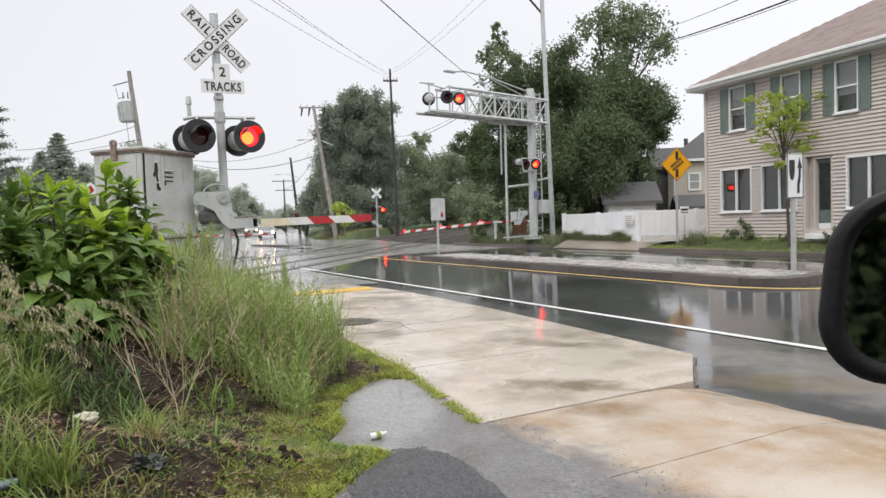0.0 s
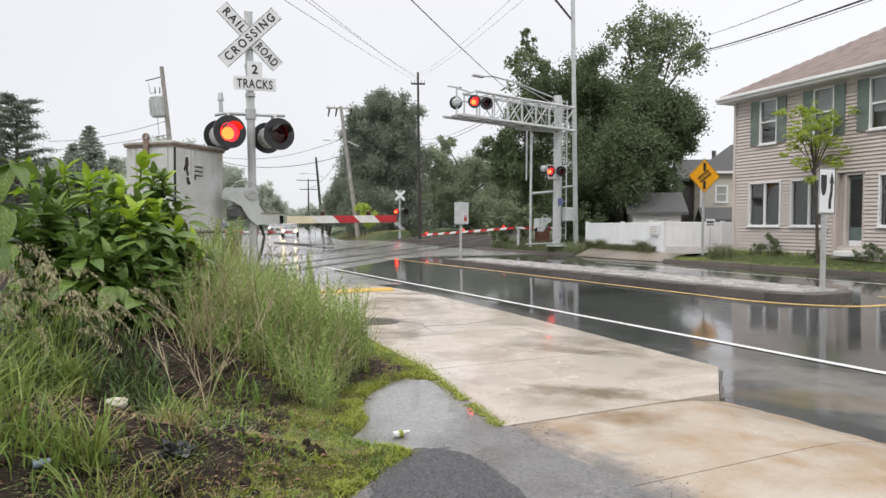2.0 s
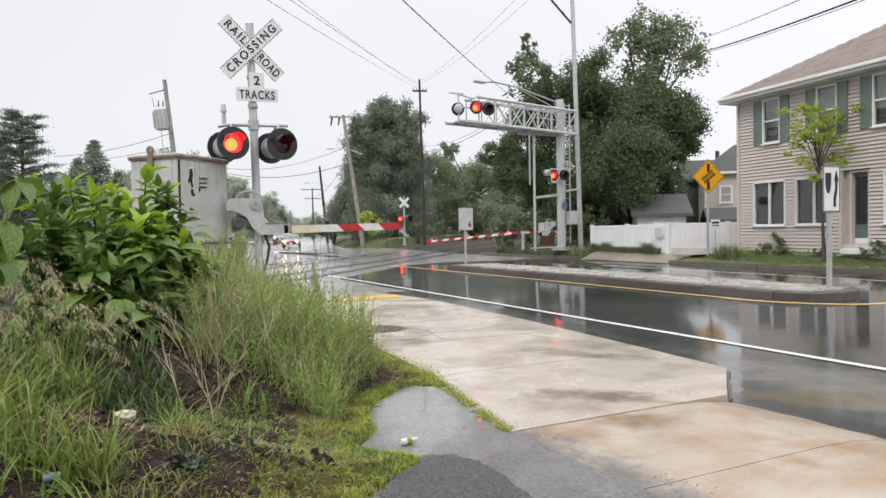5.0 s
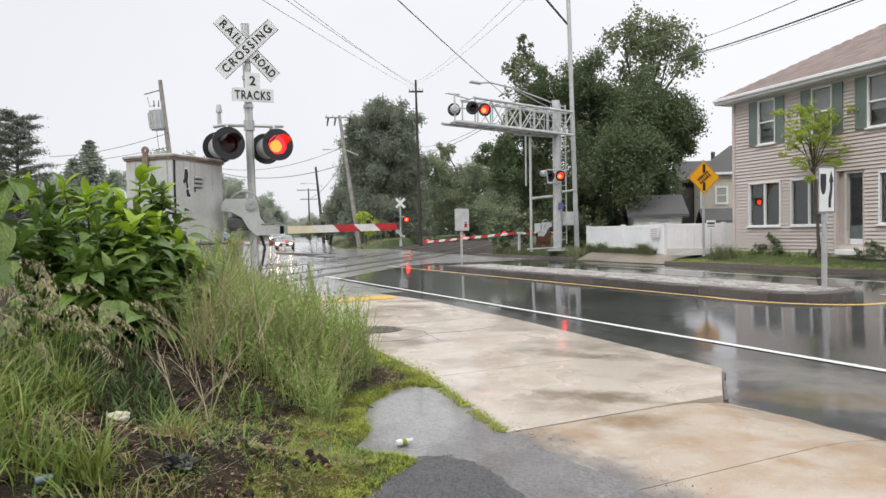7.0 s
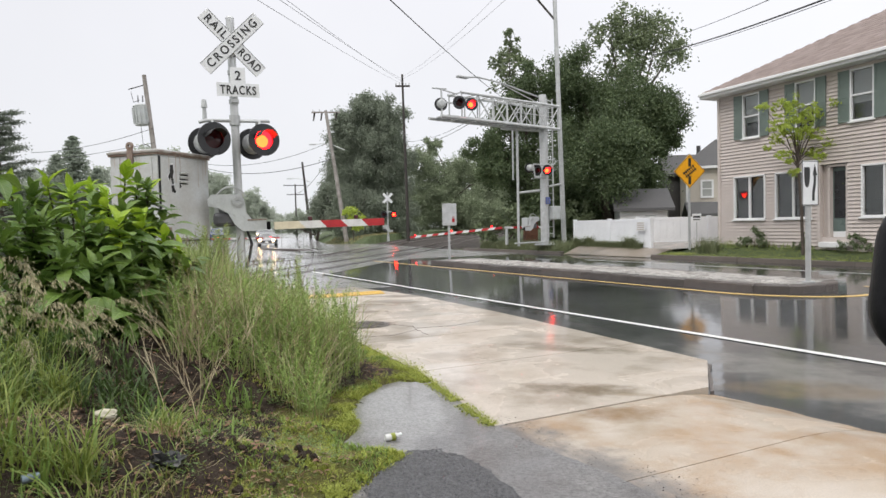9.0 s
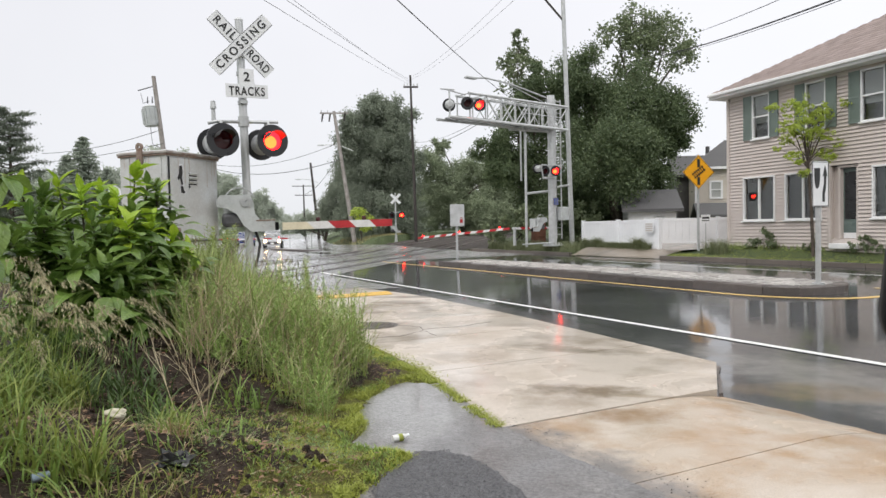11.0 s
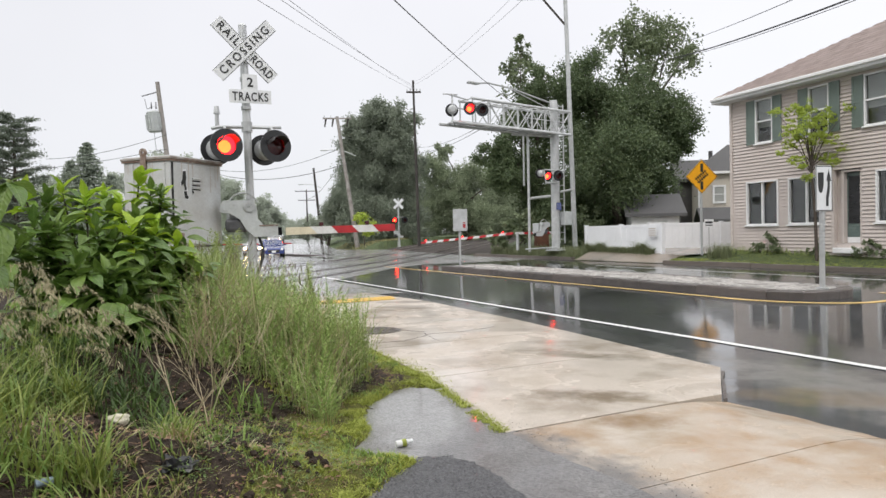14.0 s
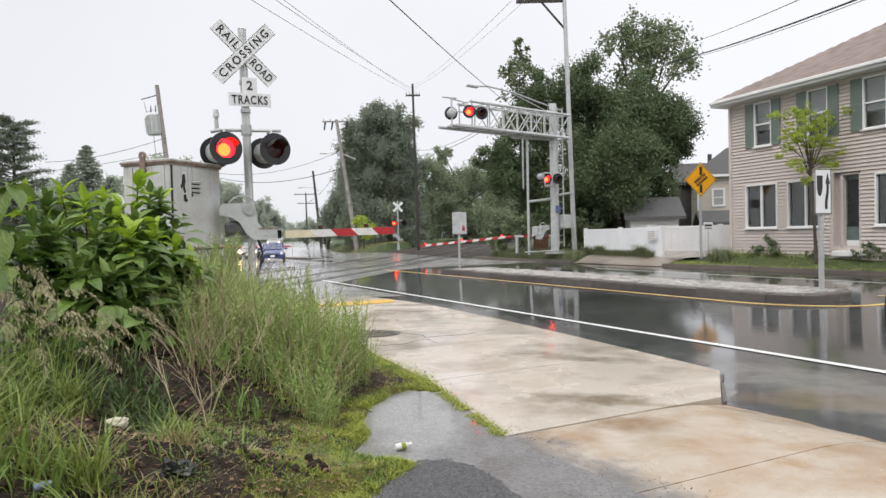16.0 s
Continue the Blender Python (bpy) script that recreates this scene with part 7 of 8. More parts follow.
# low moss and lawn at the bank's edge
MO = spots_in(90000, -1.1, 0.09, 2.2, 9.5, 0.012, 0.042, 34, lambda c, s, r: r.random() < (0.15 + 0.85 * smooth_step((c - bank_edge(s) + 0.5 + 0.45 * smooth_step((4.4 - s) / 1.2)) / 0.4)) * (0.06 + 0.94 * (noise.noise((c * 4, s * 4, 0)) + 0.6 * noise.noise((c * 13, s * 13, 2)) > -0.12)))
MO = [q for q in MO if cs(q[0], q[1])[0] < bank_edge(cs(q[0], q[1])[1]) - 0.10]
blade_field("moss", "yellow-green moss and low grass along the edge", MO, MOSS, 0.007, 2, 1.2, 5, "moss")
sp = spots_in(9000, -1.5, -0.18, 2.2, 6.4, 0.015, 0.055, 35, lambda c, s, r: noise.noise((c * 2.3, s * 2.3, 4)) > 0.08)
blade_field("moss", "patches of low green growth on dark soil", sp, GRASS, 0.007, 2, 1.1, 6, "moss")
# bright grass below the shrub


def off_stone(c, s, r):
    q = rd(c, s)
    return not (-1.78 < q.x < -1.42 and 2.4 < q.y < 3.12)




def left_side(c, s, r):
    q = rd(c, s)
    if abs(q.x + 1.45) < 0.12 and 1.7 < q.y < 2.22:
        return False
    return q.x < -0.62 * q.y + 0.06 + 0.3 * noise.noise((q.x * 3, q.y * 3, 6)) and off_stone(c, s, r)


rng = random.Random(36)
sp = []
for x, y, z, h in spots_in(215, -3.0, -0.35, 1.75, 4.2, 0.14, 0.50, 36, left_side):
    for _ in range(rng.randint(8, 36)):
        px, py = x + rng.gauss(0, 0.035), y + rng.gauss(0, 0.035)
        sp.append((px, py, ground_z(px, py) - 0.015, h * rng.uniform(0.45, 1.1)))
blade_field("grass", "bright yellow-green long grass below the shrub", sp, GRASS_LONG, 0.0075, 5, 1.0, 7, droop=1.0)
sp = spots_in(1500, -3.0, -0.4, 2.0, 4.3, 0.08, 0.36, 136, left_side)
blade_field("grass", "deep green grass below the shrub", sp, GRASS, 0.010, 4, 0.9, 107, droop=0.9)
rng = random.Random(236)
sp = []
for _ in range(46):
    y = rng.uniform(2.0, 3.1)
    x = -rng.uniform(0.43, 0.66) * y
    if not off_stone(*cs(x, y), rng) or -1.62 < x < -1.34 and y < 2.3:
        continue
    h = rng.uniform(0.07, 0.26)
    for _ in range(rng.randint(6, 22)):
        px, py = x + rng.gauss(0, 0.03), y + rng.gauss(0, 0.03)
        sp.append((px, py, ground_z(px, py) - 0.015, h * rng.uniform(0.5, 1.1)))
blade_field("grass", "loose green grass tufts over brown litter", sp, GRASS_LONG, 0.006, 5, 1.1, 237, droop=1.0)
blade_field("dead_grass", "drooping brown dead grass between green tufts", [(x + 0.03, y - 0.02, z, h * 0.8) for x, y, z, h in sp[::2]], RED_GRASS, 0.005, 5, 1.5, 238, "grass", droop=1.3)
sp = spots_in(260, -1.7, -0.75, 2.0, 4.6, 0.06, 0.24, 37, lambda c, s, r: noise.noise((c * 2.5, s * 2.5, 9)) > 0.1 and off_stone(c, s, r))
blade_field("grass", "scattered grass tufts on the dark soil", sp, GRASS, 0.012, 4, 0.7, 8)
sp = spots_in(3600, -2.6, -0.5, 2.0, 5.6, 0.015, 0.05, 38)
blade_field("dead_grass", "matted brown dead grass on the soil", sp, STRAW, 0.004, 3, 4.0, 9, "grass")

# the shade under the shrub is put into this grass's dark colour
SHADE_GRASS = mat("shade_tinted_grass", (0.045, 0.085, 0.022), (0.10, 0.16, 0.04), 0.5, 2, 20, 0, island=True, trans=0.25)
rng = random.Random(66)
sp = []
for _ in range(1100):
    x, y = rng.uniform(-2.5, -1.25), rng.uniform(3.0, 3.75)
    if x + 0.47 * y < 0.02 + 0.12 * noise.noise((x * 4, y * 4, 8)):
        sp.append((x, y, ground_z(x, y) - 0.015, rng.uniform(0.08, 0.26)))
blade_field("grass", "grass with the shrub's shade put into its green", sp, SHADE_GRASS, 0.009, 4, 1.0, 67, droop=1.0)

# brown seed heads that arch out of the grass
rng = random.Random(5)
vs, fs = [], []


def seed_head(p, d, L):
    for i in range(11):
        f = i / 11
        c = p + d * L * f + Vector((0, 0, -0.8 * L * f * f))
        for _ in range(3):
            o = (Vector((rng.uniform(-1, 1), rng.uniform(-1, 1), rng.uniform(-0.4, 0.5))) * 0.8 + d * 0.6).normalized()
            e = c + o * 0.075 * (1.1 - 0.7 * f) * rng.uniform(0.5, 1.0)
            for g in (0.55, 1.0):
                q = c + (e - c) * g - Vector((0, 0, 0.03 * g * g))
                hang = (o * 0.5 + Vector((rng.uniform(-0.3, 0.3), rng.uniform(-0.3, 0.3), -1.0))).normalized() * rng.uniform(0.018, 0.03)
                u = hang.cross(Vector((rng.uniform(-1, 1), rng.uniform(-1, 1), 0.2))).normalized() * 0.0035
                k = len(vs)
                vs.extend((q, q + hang * 0.45 + u, q + hang, q + hang * 0.45 - u))
                fs.append((k, k + 1, k + 2, k + 3))
                t = (q - c).cross(Vector((0, 0, 1))).normalized() * 0.0006
                k = len(vs)
                vs.extend((c - t, c + t, q + t, q - t))
                fs.append((k, k + 1, k + 2, k + 3))


heads = []
for k in range(30):
    x, y = rng.uniform(-2.55, -1.85), rng.uniform(2.7, 3.5)
    z0 = ground_z(x, y)
    h = rng.uniform(0.25, 0.62)
    a = rng.uniform(-0.9, 0.9)
    top = Vector((x + 0.12 * math.cos(a), y - 0.06, z0 + h))
    heads.append((Vector((x, y, z0)), top))
    seed_head(top, Vector((math.cos(a), math.sin(a) - 0.2, 0.45)).normalized(), rng.uniform(0.16, 0.27))
tagged(new("seed_heads", from_lists("seed_heads", vs, fs, mat("seed_husk", (0.44, 0.40, 0.24), (0.22, 0.19, 0.105), 0.7, 3, 30, 0, island=True))),
       "brown feathery grass seed heads beside the shrub", "grass", kind="stuff")
bm = B()
for a, b in heads:
    tube(bm, a, b, 0.0025, 0.0018, 4)
tagged(new("seed_stems", mesh_of("seed_stems", bm, WEED)), "thin green stems of the seed heads", "grass", kind="stuff")

# broad-leaved shrub
TOPS = [(-3.12, 4.69, 1.57), (-2.9, 4.79, 1.6), (-2.57, 4.49, 1.52), (-2.64, 4.89, 1.57), (-2.27, 4.39, 1.47), (-2.28, 4.69, 1.66), (-2.24, 4.99, 1.56),
        (-2.08, 4.49, 1.32), (-2.06, 4.79, 1.19), (-1.99, 4.89, 1.1), (-2.1, 4.19, 1.3), (-2.28, 4.09, 1.3), (-2.59, 4.19, 1.32), (-2.68, 4.09, 1.33),
        (-2.31, 3.89, 1.1), (-2.12, 3.99, 1.04), (-2.02, 4.19, 1.02), (-2.75, 3.99, 1.24), (-2.0, 4.49, 0.91), (-2.03, 3.99, 0.8)]


def leaf_mesh(name, L, W, droop, fold, material, teeth=0.0):
    """An oval, pointed leaf along +x with a folded midrib, raised flesh between the side veins and a drooping tip. Its UV runs along and across it."""
    vs, fs, uv = [], [], []
    n = 11
    for i in range(n + 1):
        f = i / n
        w = (math.sin(math.pi * f ** 0.8) ** 0.85) * (1 - 0.25 * f) if 0 < i < n else 0.02
        w *= 1.1 * (1 + teeth * (0.5 if i % 2 else -0.5))
        x, z = L * f * (1 - 0.10 * f * droop), -droop * L * 0.40 * f * f
        for g in (-1.0, -0.5, 0.0, 0.5, 1.0):
            ridge = 0.012 * L / 0.2 * (1 if i % 2 else -1) * (0.6 if abs(g) == 0.5 else 0.35 if g else 0.0)
            vs.append((x, W / 2 * w * g, z + fold * W * w * 0.32 * abs(g) + ridge * w * 0.16 - 0.02 * W * (abs(g) == 1.0)))
            uv.append((f, 0.5 + 0.5 * g * min(1.0, w)))
    for i in range(n):
        for j in range(4):
            a = 5 * i + j
            fs.append((a, a + 1, a + 6, a + 5))
    me = from_lists(name, vs, fs, material)
    lay = me.uv_layers.new(name="leaf")
    for p in me.polygons:
        p.use_smooth = True
        for li, vi in zip(p.loop_indices, p.vertices):
            lay.data[li].uv = uv[vi]
    return me


def leaf_material(name, a, b, rough, trans, rnd):
    """Leaf flesh with a paler midrib and side veins laid out by the leaf's UV."""
    m = mat(name, a, b, rough, 14, 45, 0.35, obj=rnd == "obj", island=rnd == "island", trans=trans)
    nt = m.node_tree
    p = nt.nodes["Principled BSDF"]
    uv = nt.nodes.new("ShaderNodeUVMap")
    uv.uv_map = "leaf"
    sp = nt.nodes.new("ShaderNodeSeparateXYZ")
    nt.links.new(uv.outputs[0], sp.inputs[0])

    def op(kind, x, y=None):
        n = nt.nodes.new("ShaderNodeMath")
        n.operation = kind
        for i, v in enumerate((x, y)):
            if v is None:
                continue
            if isinstance(v, (int, float)):
                n.inputs[i].default_value = v
            else:
                nt.links.new(v, n.inputs[i])
        return n.outputs[0]

    side = op("ABSOLUTE", op("SUBTRACT", sp.outputs["Y"], 0.5))
    rib = op("LESS_THAN", side, 0.022)
    wave = op("ABSOLUTE", op("SINE", op("MULTIPLY", op("SUBTRACT", sp.outputs["X"], op("MULTIPLY", side, 0.55)), 26.0)))
    vein = op("SUBTRACT", 1.0, op("MINIMUM", op("MULTIPLY", wave, 5.0), 1.0))
    pale = op("MINIMUM", op("ADD", op("MULTIPLY", rib, 0.55), op("MULTIPLY", vein, 0.16)), 1.0)
    old = p.inputs["Base Color"].links[0].from_socket
    mx = nt.nodes.new("ShaderNodeMix")
    mx.data_type = "RGBA"
    mx.inputs["B"].default_value = (*[min(1.0, 0.55 * v + 0.45 * (v + 0.16)) for v in b], 1)
    nt.links.new(pale, mx.inputs["Factor"])
    nt.links.new(old, mx.inputs["A"])
    for link in list(old.links):
        if link.to_node != mx:
            nt.links.new(mx.outputs["Result"], link.to_socket)
    bn = nt.nodes.new("ShaderNodeBump")
    bn.inputs["Strength"].default_value = 0.45
    bn.inputs["Distance"].default_value = 0.003
    nt.links.new(wave, bn.inputs["Height"])
    nt.links.new(p.inputs["Normal"].links[0].from_socket, bn.inputs["Normal"])
    nt.links.new(bn.outputs["Normal"], p.inputs["Normal"])
    return m


LEAF_O = leaf_material("shrub_leaf", (0.10, 0.20, 0.03), (0.24, 0.37, 0.05), 0.34, 0.3, "obj")
LEAF_Y = leaf_material("shrub_young_leaf", (0.24, 0.40, 0.025), (0.42, 0.56, 0.05), 0.36, 0.35, "obj")
# copy of the leaf green, darkened in colour for shade inside the shrub
LEAF_SHADED = leaf_material("shaded_leaf", (0.075, 0.15, 0.03), (0.19, 0.285, 0.055), 0.34, 0.25, "island")
BIG = [leaf_mesh("leaf", L, W, dr, 0.45, LEAF_O) for L, W, dr in ((0.21, 0.105, 0.7), (0.25, 0.125, 1.0), (0.17, 0.08, 0.4))]
SMALL = [leaf_mesh("leaf", L, W, dr, 0.8, LEAF_Y, 0.22) for L, W, dr in ((0.13, 0.055, 0.3), (0.17, 0.07, 0.6), (0.095, 0.042, 0.1))]
shrub = thing("shrub", -2.5, 4.6, 0.35, 0, "lush broad-leaved green shrub on the roadside bank", "shrub")
rng = random.Random(12)
n_leaf = 0
rest_v, rest_f, rest_uv = [], [], []


def add_leaf(me, p, az, tilt, roll, sc=1.0):
    global n_leaf
    m = Matrix.Translation(p) @ Euler((0, 0, az)).to_matrix().to_4x4() @ Euler((roll, -tilt, 0)).to_matrix().to_4x4() @ Matrix.Scale(sc, 4)
    n_leaf += 1
    if n_leaf <= 298:
        part("leaf", me, None, shrub, at=m)
    else:
        k = len(rest_v)
        rest_v.extend(m @ v.co for v in me.vertices)
        rest_f.extend(tuple(k + i for i in p.vertices) for p in me.polygons)
        rest_uv.extend(tuple(d.uv) for d in me.uv_layers[0].data)


base = Vector((-2.5, 4.6, 0.35))
crowd = list(TOPS)
for k in range(20):
    a, b = crowd[k % len(crowd)], min((q for q in crowd if q != crowd[k % len(crowd)]), key=lambda q: math.dist(q, crowd[k % len(crowd)]))
    f = rng.uniform(0.35, 0.65)
    TOPS.append((a[0] + (b[0] - a[0]) * f + rng.uniform(-0.06, 0.06), a[1] + (b[1] - a[1]) * f + rng.uniform(-0.06, 0.06), min(a[2], b[2]) + abs(a[2] - b[2]) * f - rng.uniform(0.02, 0.09)))
for tx, ty, tz in TOPS:
    top = Vector((tx, ty, tz)) - base
    foot = Vector((top.x * 0.45 + rng.uniform(-0.1, 0.1), top.y * 0.5 + 0.15, -0.05))
    bm = B()
    mid = foot * 0.45 + top * 0.55 + Vector((0, 0, 0.06))
    tube(bm, foot, mid, 0.011, 0.009, 7)
    tube(bm, mid, top, 0.009, 0.005, 7)
    part("stem", bm, BARK if tz > 1.2 else WEED, shrub)
    a0 = rng.uniform(0, 6.28)
    for j in range(15):
        add_leaf(SMALL[j % 3], top + Vector((0, 0, 0.03 - 0.011 * j)), a0 + j * 2.2 + rng.uniform(-0.5, 0.5), radians(rng.uniform(40, 82) - 5.5 * j), rng.uniform(-0.6, 0.6), rng.uniform(0.6, 1.15))
    for j in range(13):
        f = 0.05 + 0.07 * j
        p = top + (mid - top) * min(1, f * 1.25) if f < 0.8 else mid
        add_leaf(BIG[(j + n_leaf) % 3], p, a0 + j * 2.4 + rng.uniform(-0.4, 0.4), radians(rng.uniform(-30, 38)), rng.uniform(-0.4, 0.4), rng.uniform(0.6, 1.05) * (0.7 + 0.4 * f))
for _ in range(1300):
    tx, ty, tz = rng.choice(TOPS)
    f = rng.uniform(0.2, 0.93)
    p = Vector((tx + rng.uniform(-0.15, 0.15), ty + rng.uniform(-0.1, 0.25), 0.35 + (tz - 0.35) * f)) - base
    add_leaf(rng.choice(BIG), p, rng.uniform(0, 6.28), radians(rng.uniform(-40, 25)), rng.uniform(-0.5, 0.5), rng.uniform(0.6, 1.0))
# the taller plant at the bank's near end, with large drooping leaves
for node, leaves in (((-2.245, 3.2, 1.545), ((-30, -28, 0.95), (205, -25, 0.9), (265, -50, 0.85), (85, 5, 0.8), (150, 30, 0.5), (20, 35, 0.45))),
                     ((-2.30, 3.17, 1.34), ((-35, -42, 1.0), (-75, -60, 1.05), (180, -30, 0.9), (60, -10, 0.8), (-110, -30, 0.9))),
                     ((-2.34, 3.13, 1.17), ((-60, -66, 1.2), (-15, -30, 0.95), (200, -40, 1.0), (100, -20, 0.9), (-100, -55, 1.1)))):
    for az, tilt, sc in leaves:
        add_leaf(BIG[abs(az) % 2], Vector(node) - base, radians(az), radians(tilt), rng.uniform(-0.25, 0.25), sc)
bm = B()
pipe(bm, [Vector(q) - base for q in ((-2.42, 3.15, 0.3), (-2.36, 3.13, 0.9), (-2.30, 3.17, 1.34), (-2.245, 3.2, 1.56))], 0.009, 8)
part("stem", bm, WEED, shrub)
me = from_lists("leaves", rest_v, rest_f, LEAF_SHADED)
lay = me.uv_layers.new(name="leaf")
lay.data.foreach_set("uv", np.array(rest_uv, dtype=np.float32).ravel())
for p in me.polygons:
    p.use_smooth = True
part("leaves", me, LEAF_SHADED, shrub, "inner leaves in a green darkened for shade", kind="stuff")

# moss in the seam between the drive and the walk
rng = random.Random(91)
sp = []
for _ in range(10500):
    s = rng.uniform(3.22, 6.8)
    c = min(2.02 + (s - 3.21) * 0.16, 2.3) - 0.01 + rng.gauss(0, 0.025 + 0.05 * smooth_step((s - 4.0) / 1.5))
    if noise.noise((s * 6, c * 5, 1)) > -0.35:
        q = rd(c, s)
        sp.append((q.x, q.y, 0.05, rng.uniform(0.012, 0.035)))
blade_field("moss", "strip of moss between drive and concrete walk", sp, MOSS, 0.007, 2, 1.2, 92, "moss")

# small leafy seedlings on the bare soil
rng = random.Random(55)
vs, fs = [], []
for k in range(34):
    s = rng.uniform(2.4, 5.6)
    c = bank_edge(s) - rng.uniform(0.45, 1.25)
    p = rd(c, s)
    z = ground_z(p.x, p.y)
    R = rng.uniform(0.04, 0.10)
    for i in range(rng.randint(90, 200)):
        a, q, zz = rng.uniform(0, 6.28), R * rng.uniform(0, 1) ** 0.5, rng.uniform(0.01, 0.09) * R / 0.08
        o = Vector((p.x + q * math.cos(a), p.y + q * math.sin(a), z + zz))
        L = rng.uniform(0.008, 0.02)
        d = Vector((math.cos(a + rng.uniform(-1, 1)), math.sin(a + rng.uniform(-1, 1)), rng.uniform(-0.2, 0.6))) * L
        w = Vector((-d.y, d.x, 0)) * 0.22
        j = len(vs)
        vs += [o, o + d * 0.5 + w, o + d, o + d * 0.5 - w]
        fs.append((j, j + 1, j + 2, j + 3))
tagged(new("seedlings", from_lists("seedlings", vs, fs, mat("seedling_green", (0.07, 0.13, 0.03), (0.19, 0.27, 0.08), 0.5, 2, 20, 0, island=True, trans=0.25))), "small green leafy seedlings on bare soil", "weeds", kind="stuff")
DRY_LAWN = mat("dry_lawn", (0.25, 0.23, 0.10), (0.40, 0.36, 0.19), 0.5, 2, 20, 0, island=True, trans=0.3)
WEED_DARK = mat("dark_feathery_weed", (0.10, 0.13, 0.055), (0.27, 0.29, 0.16), 0.5, 2, 20, 0, island=True, trans=0.25)
LAWN = mat("short_lawn", (0.21, 0.27, 0.06), (0.42, 0.45, 0.14), 0.5, 2, 20, 0, island=True, trans=0.3)

# far verge growth
def verge(n, c0, c1, s0, s1, h0, h1, seed, name="grass", label="rough green grass on the far verge", mt=GRASS, width=0.03):
    rng = random.Random(seed)
    sp = []
    for _ in range(n):
        p = rd(rng.uniform(c0, c1), rng.uniform(s0, s1))
        sp.append((p.x, p.y, ground_z(p.x, p.y) - 0.02, rng.uniform(h0, h1)))
    blade_field(name, label, sp, mt, width, 2, 0.6, seed)


verge(11000, 17.8, 19.4, 4, 16.6, 0.02, 0.06, 71, mt=LAWN)
verge(900, 17.75, 18.3, 16.3, 17.5, 0.03, 0.1, 171, mt=LAWN)
verge(900, 19.05, 19.5, 9, 16.2, 0.1, 0.32, 72, label="tall weeds against the house wall", mt=WEED, width=0.02)
verge(6500, 17.75, 18.9, 22.7, 32.5, 0.12, 0.55, 73, label="tall grass round the signal bridge", mt=WEED_DARK, width=0.016)
rng = random.Random(74)
sp = []
for _ in range(5200):
    s = rng.uniform(18.9, 23.4)
    p = rd(18.41 + (s - 18.5) * 0.097 - abs(rng.gauss(0, 0.11)), s)
    sp.append((p.x, p.y, ground_z(p.x, p.y) + 0.01, rng.uniform(0.25, 0.62) * (0.5 + 1.0 * abs(noise.noise((s * 1.1, 0, 4))))))
blade_field("grass", "tall dark feathery weeds along the white fence", sp, WEED_DARK, 0.011, 3, 1.1, 74)
verge(420, 18.35, 18.8, 15.6, 16.5, 0.25, 0.7, 75, label="tall weeds round the diamond sign", mt=WEED_DARK, width=0.02)
rng = random.Random(80)
sp = []
for _ in range(6000):
    x, y = rng.uniform(-14, -1), rng.uniform(56, 70)
    if cs(x, y)[0] > bend(17.8)(cs(x, y)[1]):
        sp.append((x, y, ground_z(x, y) - 0.02, rng.uniform(0.06, 0.24)))
blade_field("grass", "pale dry grass verge beyond the tracks", sp, DRY_LAWN, 0.06, 2, 0.6, 81)
for k, (x, y, h) in enumerate(((10.1, 22.1, 0.75), (11.4, 18.9, 0.6), (10.9, 20.4, 0.5), (12.7, 16.2, 0.7))):
    z = ground_z(x, y)
    tree("shrub", "small green weed bush against the house wall", (x, y, z), [(x, y, z + h * 0.5, h * 0.38), (x + 0.15, y - 0.2, z + h * 0.3, h * 0.34), (x - 0.2, y + 0.1, z + h * 0.22, h * 0.3)], TREE_LEAF_B, 0.075, 5200, 90 + k, 0.012)
# rusty bin behind the signal bridge
rb = thing("rusty_bin", 4.17, 33.0, ground_z(4.17, 33.0), 12, "rusty brown steel bin among weeds", "bin")
BIN_RUST = mat("brown_rust", (0.16, 0.065, 0.035), (0.09, 0.04, 0.025), 0.8, 6, 50, 0.5)
part("body", box(B(), (0, 0, 0.6), (0.58, 0.5, 1.2), bevel=0.02), BIN_RUST, rb)
part("rim", box(B(), (0, 0, 1.2), (0.64, 0.56, 0.05), bevel=0.012), BIN_RUST, rb)
for bz in (0.4, 0.8):
    part("rib", box(B(), (0, 0, bz), (0.61, 0.53, 0.04), bevel=0.01), BIN_RUST, rb)

# ---- poles and wires ----


def wood_pole(name, foot, top, r, label, arms=(), mat_=POLE_WOOD):
    """A tapered pole from foot to top, with cross-arms (height fraction, half length, bearing)."""
    foot, top = Vector(foot), Vector(top)
    p = thing(name, *foot, 0, label, "utility pole")
    d = top - foot
    part("pole", tube(B(), (0, 0, -0.4), d, r, r * 0.62, 12), mat_, p)
    for f, half, az in arms:
        c = d * f
        a = Vector((math.cos(radians(az)), math.sin(radians(az)), 0)) * half
        bm = B()
        m = Matrix.Rotation(radians(az), 4, "Z")
        box(bm, c, (2 * half, 0.1, 0.12), m=m)
        part("cross_arm", bm, mat_, p)
        for q in (-0.9, -0.45, 0.45, 0.9):
            bm = B()
            tube(bm, c + a * q + Vector((0, 0, 0.05)), c + a * q + Vector((0, 0, 0.26)), 0.05, 0.03, 8)
            part("insulator", bm, GREY_PAINT, p)
    return p


